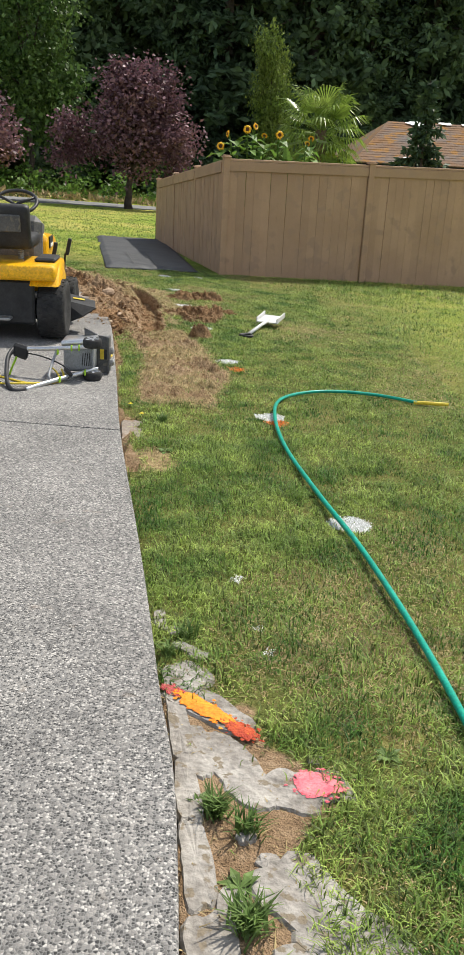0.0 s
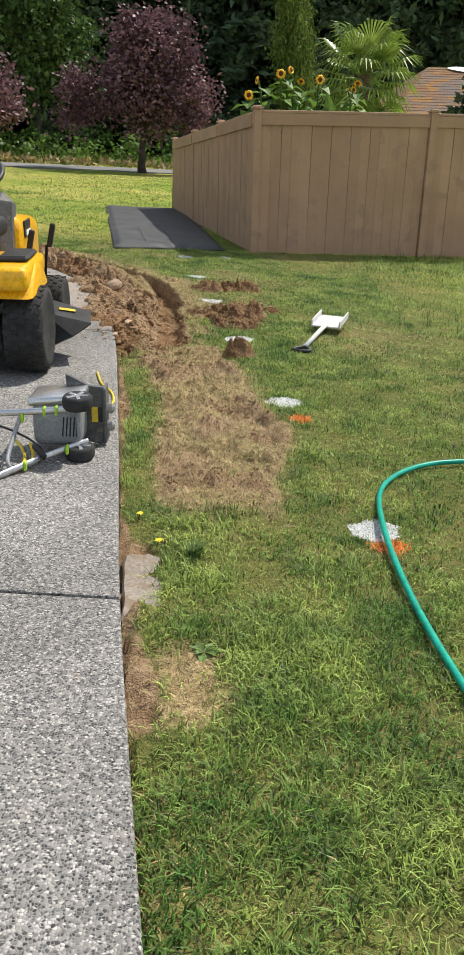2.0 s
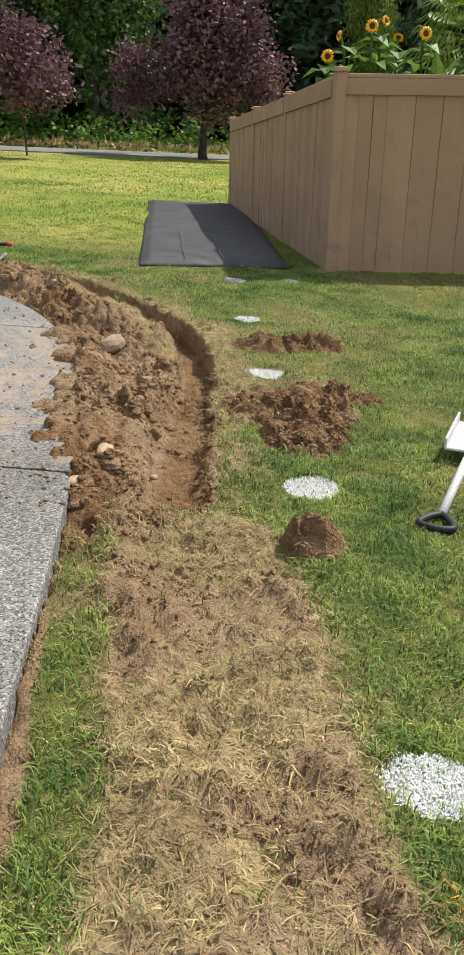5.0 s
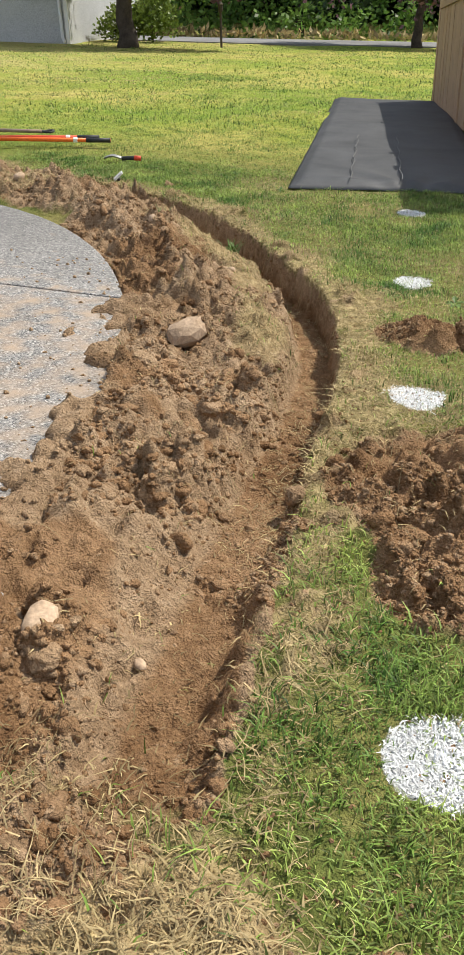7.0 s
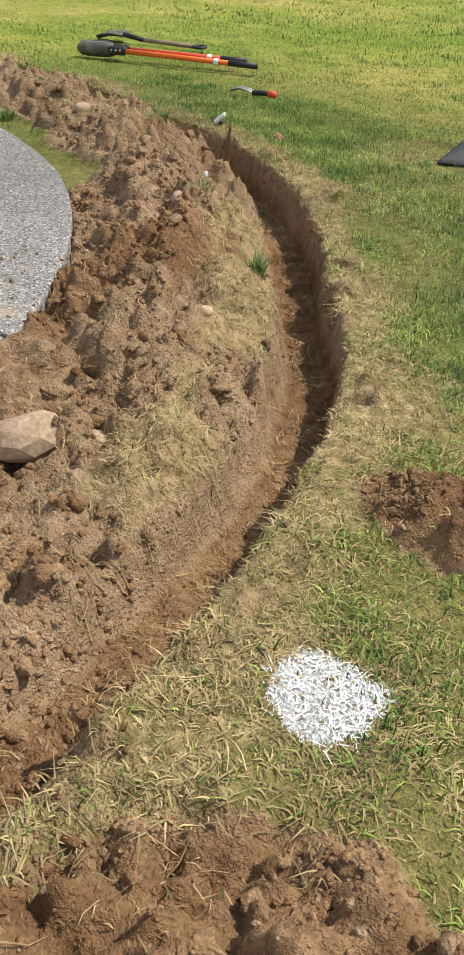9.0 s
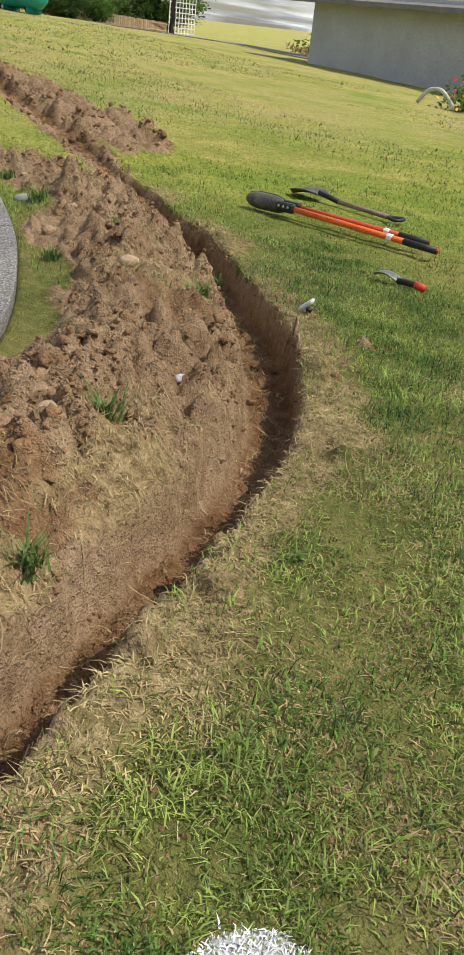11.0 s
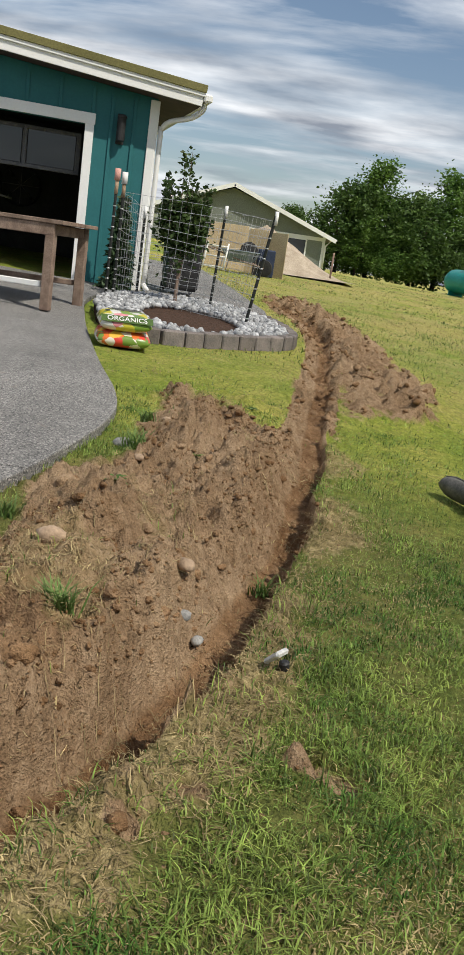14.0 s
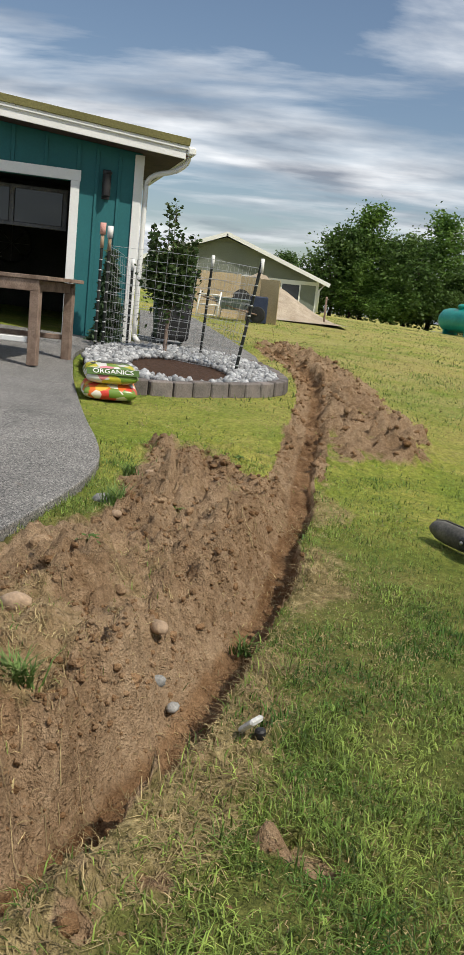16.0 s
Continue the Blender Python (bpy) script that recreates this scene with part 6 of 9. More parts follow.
# concrete walk round the garage
bm = bmesh.new()
walkp = [(-12.72, 12.15), (-11.6, 11.97), (-12.3, 12.7), (-12.55, 13.3), (-12.25, 13.72), (-12.5, 13.98), (-13.3, 14.0), (-16, 13.75), (-21, 13.2), (-21, 12.0), (-14, 12.35), (-12.98, 12.36)]
vs = [bm.verts.new((x, y, gz(x, y) + 0.04)) for x, y in walkp]
f = bm.faces.new(vs)
f.normal_update()
if f.normal.z < 0:
    f.normal_flip()
for v in [g for g in bmesh.ops.extrude_face_region(bm, geom=[f])["geom"] if isinstance(g, bmesh.types.BMVert)]:
    v.co.z -= 0.12
bmesh.ops.recalc_face_normals(bm, faces=bm.faces)
tagged(part("walkway", bm, M_AGG), "pale concrete walk leading round the garage", "walkway", kind="structure")


# ---------------------------------------------------------------- bench, bags, bed
def bench():
    root = empty("bench", at(-9.5, 11.75, -11, 0.045), "weathered wooden work bench on the driveway", "bench")
    for x, y in ((0.46, 0), (-0.46, 0), (0.46, -1.75), (-0.46, -1.75)):
        piece("leg", None, root, M_WOOD, (0.085, 0.085, 0.70), (x, y, 0.35))
    for k in range(5):
        piece("plank", None, root, M_WOOD, (0.20, 2.0, 0.035), (-0.42 + 0.21 * k, -0.88, 0.765), (0, 0, 0.3 * (k % 2)), 0.004)
    for x in (0.46, -0.46):
        piece("apron", None, root, M_WOOD, (0.04, 1.84, 0.10), (x + 0.025 * (1 if x > 0 else -1), -0.88, 0.695))
    for y in (0, -1.75):
        piece("apron", None, root, M_WOOD, (0.83, 0.04, 0.09), (0, y, 0.695))
    piece("stretcher", None, root, M_WHITE, (0.035, 1.65, 0.05), (0.46, -0.88, 0.22), label="pale stretcher bar")
    piece("stretcher", None, root, M_WOOD, (0.035, 1.65, 0.05), (-0.46, -0.88, 0.22))


bench()


def bag_material(name, seed, stops):
    m = bpy.data.materials.new(name)
    m.use_nodes = True
    t = m.node_tree
    p = t.nodes["Principled BSDF"]
    tc = t.nodes.new("ShaderNodeTexCoord")
    v = t.nodes.new("ShaderNodeTexVoronoi")
    v.inputs["Scale"].default_value = 13
    n = t.nodes.new("ShaderNodeTexNoise")
    n.inputs["Scale"].default_value, n.inputs["Detail"].default_value = 9, 5
    mp = t.nodes.new("ShaderNodeMapping")
    mp.inputs["Location"].default_value = (seed, seed * 2, 0)
    t.links.new(tc.outputs["Object"], mp.inputs[0])
    mv = t.nodes.new("ShaderNodeMix")
    mv.data_type = "VECTOR"
    mv.inputs["Factor"].default_value = 0.06
    t.links.new(mp.outputs[0], n.inputs["Vector"])
    t.links.new(mp.outputs[0], mv.inputs["A"])
    t.links.new(n.outputs["Color"], mv.inputs["B"])
    t.links.new(mv.outputs["Result"], v.inputs["Vector"])
    sp_ = t.nodes.new("ShaderNodeSeparateColor")
    t.links.new(v.outputs["Color"], sp_.inputs[0])
    r = t.nodes.new("ShaderNodeValToRGB")
    r.color_ramp.interpolation = "CONSTANT"
    e = r.color_ramp.elements
    e[0].position, e[0].color = 0, (*stops[0], 1)
    e[1].position, e[1].color = 1 / len(stops), (*stops[1], 1)
    for k, c in enumerate(stops[2:]):
        e.new((k + 2) / len(stops)).color = (*c, 1)
    t.links.new(sp_.outputs[0], r.inputs[0])
    t.links.new(r.outputs[0], p.inputs["Base Color"])
    p.inputs["Roughness"].default_value = 0.3
    b = t.nodes.new("ShaderNodeBump")
    b.inputs["Strength"].default_value, b.inputs["Distance"].default_value = 0.4, 0.02
    t.links.new(n.outputs[0], b.inputs["Height"])
    t.links.new(b.outputs[0], p.inputs["Normal"])
    return m


def pillow(bm, sx, sy, sz, seed):
    """A filled plastic sack: flat seams at both ends, slack sides."""
    n = 18
    for side in (1, -1):
        grid = {}
        for i in range(n + 1):
            for j in range(n + 1):
                u, v = i / n * 2 - 1, j / n * 2 - 1
                h = max(0, (1 - abs(u) ** 3.2)) ** 0.5 * max(0, (1 - abs(v) ** 4)) ** 0.5
                w = 0.12 * math.sin(5 * u + seed) * math.cos(4 * v + seed) * h
                grid[i, j] = bm.verts.new((u * sx / 2 * (1 - 0.05 * v * v), v * sy / 2 * (1 - 0.06 * u * u), side * sz / 2 * (h + w * 0.3) * (1.0 if side > 0 else 0.85)))
        for i in range(n):
            for j in range(n):
                q = (grid[i, j], grid[i + 1, j], grid[i + 1, j + 1], grid[i, j + 1])
                bm.faces.new(q if side > 0 else q[::-1])
    bmesh.ops.remove_doubles(bm, verts=bm.verts, dist=0.001)


GREENY = [(0.75, 0.73, 0.68), (0.20, 0.33, 0.05), (0.62, 0.55, 0.06), (0.78, 0.76, 0.70), (0.70, 0.25, 0.28), (0.12, 0.22, 0.04)]
ORANGEY = [(0.70, 0.16, 0.03), (0.78, 0.72, 0.62), (0.16, 0.26, 0.04), (0.66, 0.06, 0.04), (0.75, 0.45, 0.06)]
for name, dz, stops, seed, lab in (("compost_bag", 0.075, ORANGEY, 2.0, "orange patterned plastic bag of compost lying on the grass"), ("compost_bag", 0.20, GREENY, 5.0, "green and yellow plastic bag of compost on top of another")):
    root = empty(name, at(-8.13, 12.42, 7 + 3 * (seed > 3), dz, 0, 4), lab, "compost bag", "bags by the garden bed")
    bm = bmesh.new()
    pillow(bm, 0.52, 0.44 - 0.02 * (seed > 3), 0.155, seed)
    part("sack", bm, bag_material("printed_bag_%d" % seed, seed, stops), root, smooth=True)
    if seed > 3:
        piece("label_band", None, root, surf("green_label_band", (0.05, 0.10, 0.02), (0.08, 0.14, 0.03), 5, 60, 0.4, 0), (0.004, 0.40, 0.065), (0.235, 0, 0.048), (0, -50, 0), 0)
        cu = bpy.data.curves.new("lettering", "FONT")
        cu.body, cu.size, cu.align_x, cu.align_y, cu.extrude = "ORGANICS", 0.062, "CENTER", "CENTER", 0.001
        tx = new("lettering", cu)
        tx.parent = root
        tx.matrix_basis = pose(0.239, 0, 0.051, 90 - 50, 0, 90)
        cu.materials.append(M_WHITE)
        for k, w_ in enumerate((0.20, 0.26, 0.16)):
            piece("print_line", None, root, M_DGREY, (0.018, w_, 0.003), (-0.06 + 0.035 * k, 0, 0.083), (0, 4, 0), 0)
        piece("logo_patch", None, root, M_DARK_IN, (0.03, 0.04, 0.003), (0.03, -0.14, 0.078), (0, 4, 8), 0)


def garden_bed():
    root = empty("garden_bed", at(-10.3, 13.1), "raised garden bed edged with reddish concrete blocks", "garden bed")
    o = root.matrix_basis.translation
    line = smooth_line([(-8.52, 12.26, 0), (-8.62, 12.75, 0), (-9.05, 13.25, 0), (-9.55, 13.74, 0), (-9.95, 13.98, 0), (-10.45, 14.04, 0), (-11.2, 13.95, 0), (-11.8, 13.75, 0), (-12.25, 13.4, 0)], 12)
    bm = bmesh.new()
    box(bm, (0.215, 0.11, 0.15), None, 0.012)
    blk = mesh_of(bm, "edging_block", M_BRICK)
    rr = random.Random(2)
    run, nxt = 0.0, 0.11
    for p, q in zip(line, line[1:]):
        d = q - p
        while run + d.length > nxt:
            c = p + d * ((nxt - run) / d.length)
            a = math.degrees(math.atan2(d.y, d.x))
            shared("edging_block", blk, Matrix.Translation(Vector((c.x, c.y, gz(c.x, c.y) + 0.055 + rr.uniform(-0.006, 0.006))) - o) @ pose(0, 0, 0, rr.uniform(-2, 2), rr.uniform(-2, 2), a + rr.uniform(-2, 2)), root)
            nxt += 0.228
        run += d.length
    bm = bmesh.new()
    poly = [(p.x + 0.05 * (-10.9 - p.x) / 2, p.y + 0.05 * (12.9 - p.y)) for p in line[::3]] + [(-12.35, 13.3), (-12.1, 12.7), (-11.2, 12.05), (-10.2, 11.98), (-9.3, 12.1)]
    vs = [bm.verts.new((x - o.x, y - o.y, gz(x, y) + 0.085 - o.z)) for x, y in poly]
    f = bm.faces.new(vs)
    f.normal_update()
    if f.normal.z < 0:
        f.normal_flip()
    for v in [g for g in bmesh.ops.extrude_face_region(bm, geom=[f])["geom"] if isinstance(g, bmesh.types.BMVert)]:
        v.co.z -= 0.14
    bmesh.ops.recalc_face_normals(bm, faces=bm.faces)
    part("mulch", bm, M_MULCH, root, "dark brown mulch filling")
    rng = np.random.default_rng(3)
    poly_ = np.array(poly)
    V, Fc, base = [], [], 0
    while len(V) < 2600:
        x, y = rng.uniform(-12.4, -8.8), rng.uniform(11.9, 14.3)
        if not inside(np.array([x]), np.array([y]), poly_)[0]:
            continue
        if math.hypot((x + 9.95) / 0.9, (y - 12.95) / 0.5) < 1:
            continue
        r = rng.uniform(0.013, 0.031)
        q = ICO2_V * (1 + rng.uniform(-0.08, 0.08, (len(ICO2_V), 1))) * r * rng.uniform(0.8, 1.3, 3)
        V.append(q + np.array([x, y, gz(x, y) + 0.095 + r * 0.45 + rng.uniform(0, 0.02)]))
        Fc.append(ICO2_F + base)
        base += len(ICO2_V)
    tagged(obj("river_rocks", np.concatenate(V).tolist(), np.concatenate(Fc).tolist(), M_ROCKS, smooth=True), "rounded grey river rocks in the garden bed", "rocks", kind="stuff")


garden_bed()
M_TPOST = surf("black_steel_post", (0.015, 0.018, 0.016), (0.03, 0.033, 0.03), 9, 90, 0.5, 0.1)
M_GALV = surf("galvanised_wire", (0.45, 0.46, 0.46), (0.6, 0.6, 0.6), 20, 100, 0.4, 0, metal=0.8)
M_PINK = surf("faded_pink_cap", (0.62, 0.32, 0.27), (0.70, 0.40, 0.34), 9, 90, 0.6, 0.1)


def wire_fence():
    root = empty("wire_fence", at(-10.9, 12.9), "welded wire garden fence on black steel posts", "wire fence")
    o = root.matrix_basis.translation
    tops = []
    for (x, y), (tx, ty), h, cap in (((-10.95, 12.10), (0, 0), 1.30, M_WHITE), ((-10.85, 12.03), (0, 0.0), 1.32, M_PINK), ((-10.39, 13.54), (0.04, 0.17), 1.28, None), ((-11.6, 13.19), (0.0, 0.05), 1.27, None), ((-12.05, 12.3), (0, 0), 1.1, None)):
        b = Vector((x, y, gz(x, y) + 0.05)) - o
        t = b + Vector((tx, ty, h - 0.05))
        bm = bmesh.new()
        tube(bm, [b, b.lerp(t, 0.5), t], 0.017, 6)
        pst = part("steel_post", bm, M_TPOST, root)
        if cap:
            bar("post_cap", [t - Vector((0, 0, 0.02)), t + Vector((0, 0, 0.10))], 0.032, cap, pst, 10, "white plastic sleeve" if cap is M_WHITE else "faded pink plastic sleeve")
            bar("post_sleeve", [t - Vector((0, 0, 0.16)), t - Vector((0, 0, 0.02))], 0.021, M_STONE, pst, 8)
        else:
            bar("post_tip", [t - Vector((0, 0, 0.14)), t], 0.020, M_WHITE, pst, 8, "white painted post tip")
        for k in range(9):
            c = b.lerp(t, 0.1 + 0.085 * k)
            bar("clip", [c - Vector((0, 0, 0.006)), c + Vector((0, 0, 0.006))], 0.021, M_GALV, pst, 6)
        tops.append((b, t))
    for i, j in ((0, 2), (2, 3), (3, 4), (4, 0)):
        (b0, t0), (b1, t1) = tops[i], tops[j]
        bm = bmesh.new()
        n = max(int((b1 - b0).length / 0.10), 2)
        for k in range(n + 1):
            u = k / n
            lo, hi = b0.lerp(b1, u), t0.lerp(t1, u)
            bow = Vector((0.015 * math.sin(3 * u + i), 0.02 * math.sin(4 * u), 0))
            tube(bm, [lo + Vector((0, 0, 0.05)), lo.lerp(hi, 0.5) + bow, lo.lerp(hi, 0.93)], 0.0016, 4, caps=False)
        for k in range(12):
            w = 0.06 + 0.87 * k / 11
            pts = []
            for q in range(7):
                u = q / 6
                pts.append(b0.lerp(b1, u).lerp(t0.lerp(t1, u), w) + Vector((0.012 * math.sin(5 * u + k), 0.012 * math.cos(4 * u + k), 0.012 * math.sin(6 * u + k))))
            tube(bm, pts, 0.0022, 4, caps=False)
        part("wire_mesh", bm, M_GALV, root)


wire_fence()

# young fruit tree in the bed, and the dwarf conifer against the wall
M_APPLE = foliage("young_tree_leaves", (0.03, 0.06, 0.018), (0.07, 0.11, 0.03), 3, 0.5, 0.25, 0.5)
yt = empty("young_tree", at(-11.25, 12.78, 0, 0.08), "young fruit tree with upright shoots in the garden bed", "tree")
bm = bmesh.new()
rng = np.random.default_rng(12)
tube(bm, smooth_line([(0, 0, -0.05), (0.01, 0.0, 0.3), (-0.02, 0.02, 0.55), (0, 0, 0.75)], 3), 0.022, 8)
shoots = []
for k in range(20):
    a = k * 2.4
    e = Vector((0.27 * math.cos(a), 0.27 * math.sin(a), 0)) * rng.uniform(0.5, 1.0)
    top = 0.95 + 0.75 * rng.uniform() * (1 if k % 3 == 0 else 0.55)
    p = [Vector((0, 0, 0.42 + 0.25 * rng.uniform())), e * 0.55 + Vector((0, 0, 0.72)), e * 0.9 + Vector((0, 0, 0.70 + 0.4 * (top - 0.7))), e + Vector((0, 0, top))]
    tube(bm, p, [0.012, 0.008, 0.005, 0.002], 5)
    shoots.append(p)
part("trunk", bm, M_WOOD, yt)
L = []
for p in shoots:
    for s in np.linspace(0.25, 1, 34):
        k = min(int(s * 3), 2)
        c = p[k].lerp(p[k + 1], s * 3 - k)
        for _ in range(6):
            L.append(np.array(c) + rng.normal(size=3) * (0.055 if s < 0.7 else 0.022))
L = np.array(L)
core = rng.normal(size=(1700, 3)) * np.array([0.12, 0.12, 0.17]) + np.array([0, 0, 0.84])
cr = new("crown", leaf_mesh("crown", np.concatenate([L, core]), -0.2, 0.035, M_APPLE, rng))
cr.parent = yt
dc = conifer("dwarf_conifer", 1.18, 0.17, 22, M_SPRUCE, "narrow dwarf conifer against the garage wall", 51, "shrub", 0.035, 2.2)
dc.matrix_basis = at(-12.35, 12.02)
bin_ = empty("wheeled_bin", at(-13.45, 12.80, 10, 0.04), "black plastic wheeled bin beside the garage", "bin")
bm = bmesh.new()
lathe(bm, [(0.27, 0.06), (0.30, 0.10), (0.36, 0.90), (0.38, 0.92), (0.38, 0.96)], 4, pose(0, 0, 0, 0, 0, 45))
part("bin_body", bm, M_BLACKP, bin_)
piece("lid", None, bin_, M_BLACKP, (0.56, 0.58, 0.05), (0, 0, 0.99), (0, 0, 0), 0.02)
for k in (-0.2, 0.2):
    bm = bmesh.new()
    lathe(bm, [(0.07, -0.02), (0.08, 0), (0.07, 0.02)], 14, pose(-0.22, k, 0.08, 90, 0, 0))
    part("wheel", bm, M_RUBBER, bin_)

# ---------------------------------------------------------------- beyond the garage
M_PLY = surf("weathered_plywood", (0.42, 0.33, 0.20), (0.52, 0.42, 0.27), 1.5, 50, 0.85, 0.2, rnd=0.08)
M_SAND = surf("tan_sand_and_gravel", (0.36, 0.29, 0.21), (0.50, 0.42, 0.32), 2.5, 40, 0.95, 0.8, 0.03)
for (x0, y0, x1, y1), lab in (((-24.0, 13.15, -24.2, 14.35), "weathered tan plywood sheet standing on edge"), ((-24.2, 14.35, -24.0, 14.85), "weathered tan plywood sheet standing on edge"), ((-24.0, 14.85, -23.6, 15.30), "tan plywood sheet set at an angle")):
    cx, cy, ln = (x0 + x1) / 2, (y0 + y1) / 2, math.hypot(x1 - x0, y1 - y0)
    bm = bmesh.new()
    box(bm, (ln - 0.01, 0.02, 1.16), pose(0, 0, 0.57), 0.003)
    ob = part("plywood_sheet", bm, M_PLY)
    ob.matrix_basis = at(cx, cy, math.degrees(math.atan2(y1 - y0, x1 - x0)), -0.05)
    tagged(ob, lab, "plywood sheet", "plywood screen")
bm = bmesh.new()
N = 44
g = {}
for i in range(N + 1):
    for j in range(N + 1):
        u, v = i / N * 2 - 1, j / N * 2 - 1
        r = min(1, math.hypot(u, v))
        x, y = u * 2.6, v * 2.6
        h = 1.38 * (1 - r) ** 1.25 + 0.40 * (float(fbm(np.array(x), np.array(y), 1.6, 91, 4)) - 0.5) * (1 - r)
        g[i, j] = bm.verts.new((x, y, h - 0.08))
for i in range(N):
    for j in range(N):
        bm.faces.new((g[i, j], g[i + 1, j], g[i + 1, j + 1], g[i, j + 1]))
sand = part("sand_pile", bm, M_SAND, smooth=True)
sand.matrix_basis = at(-29.3, 15.2)
tagged(sand, "tan pile of sand and gravel behind the plywood", "sand pile")
wb = empty("wheelbarrow", at(-22.9, 14.15, 70), "blue-grey wheelbarrow with a plank across it", "wheelbarrow")
M_BLUEG = surf("blue_grey_tray_paint", (0.16, 0.20, 0.24), (0.22, 0.26, 0.30), 4, 60, 0.5, 0.1)
bm = bmesh.new()
lathe(bm, [(0.26, 0.26), (0.46, 0.52), (0.48, 0.52), (0.47, 0.54)], 4, pose(0, 0, 0, 0, 0, 45) @ Matrix.Diagonal((1.2, 0.85, 1, 1)))
part("tray", bm, M_BLUEG, wb)
bm = bmesh.new()
lathe(bm, [(0.12, -0.05), (0.19, -0.04), (0.20, 0), (0.19, 0.04), (0.12, 0.05)], 20, pose(0.62, 0, 0.20, 90, 0, 0))
part("wheel", bm, M_RUBBER, wb)
for s in (-1, 1):
    bar("handle", [(0.62, s * 0.05, 0.2), (0.1, s * 0.22, 0.30), (-0.85, s * 0.30, 0.55)], 0.018, M_WOOD, wb)
    bar("leg", [(-0.35, s * 0.24, 0.4), (-0.42, s * 0.24, 0.0)], 0.014, M_STEEL, wb)
pk = empty("plank", at(-22.9, 13.75, 96, 0.42, 0, -13), "pale timber plank leaning on the wheelbarrow", "plank")
piece("board", None, pk, M_PLY, (1.5, 0.14, 0.035), (0, 0, 0.06))
bb = empty("storage_tote", at(-23.3, 14.75, 12), "dark blue plastic tote before the plywood", "tote")
piece("tote_body", None, bb, surf("dark_blue_plastic", (0.02, 0.03, 0.06), (0.035, 0.045, 0.08), 6, 60, 0.5, 0.1), (0.4, 0.45, 0.66), (0, 0, 0.33), bevel=0.03)
bm = bmesh.new()
lathe(bm, [(0.13, -0.06), (0.21, -0.05), (0.22, 0), (0.21, 0.05), (0.13, 0.06)], 24, pose(0.3, -0.12, 0.55, 0, 90, 0))
ty = part("loose_tyre", bm, M_RUBBER)
ty.matrix_basis = at(-23.25, 14.4, 8, 0.0)
tagged(ty, "small black tyre leaning on the tote", "tyre")
lad = empty("step_ladder", at(-22.6, 13.25, 80), "white folding frame leaning by the plywood", "ladder")
for s in (0, 0.5):
    bar("rail", [(s, 0, 0), (s + 0.05, 0.15, 0.62)], 0.02, M_WHITE, lad, 6)
for k in range(3):
    bar("rung", [(0.01 + 0.015 * k, 0.03 + 0.05 * k, 0.06 + 0.24 * k), (0.51 + 0.015 * k, 0.03 + 0.05 * k, 0.06 + 0.24 * k)], 0.018, M_WHITE, lad, 6)
wp = bar("fence_stake", [(0, 0, -0.1), (0, 0, 0.85)], 0.03, M_WOOD)
wp.matrix_basis = at(-28.0, 17.2)
tagged(wp, "weathered wooden stake at the lawn's far edge", "stake")

M_SIDING = surf("grey_green_lap_siding", (0.17, 0.19, 0.165), (0.21, 0.23, 0.20), 0.6, 30, 0.7, 0.05)
M_SHINGLE = surf("grey_roof_shingles", (0.15, 0.15, 0.14), (0.21, 0.20, 0.19), 2, 30, 0.9, 0.4)


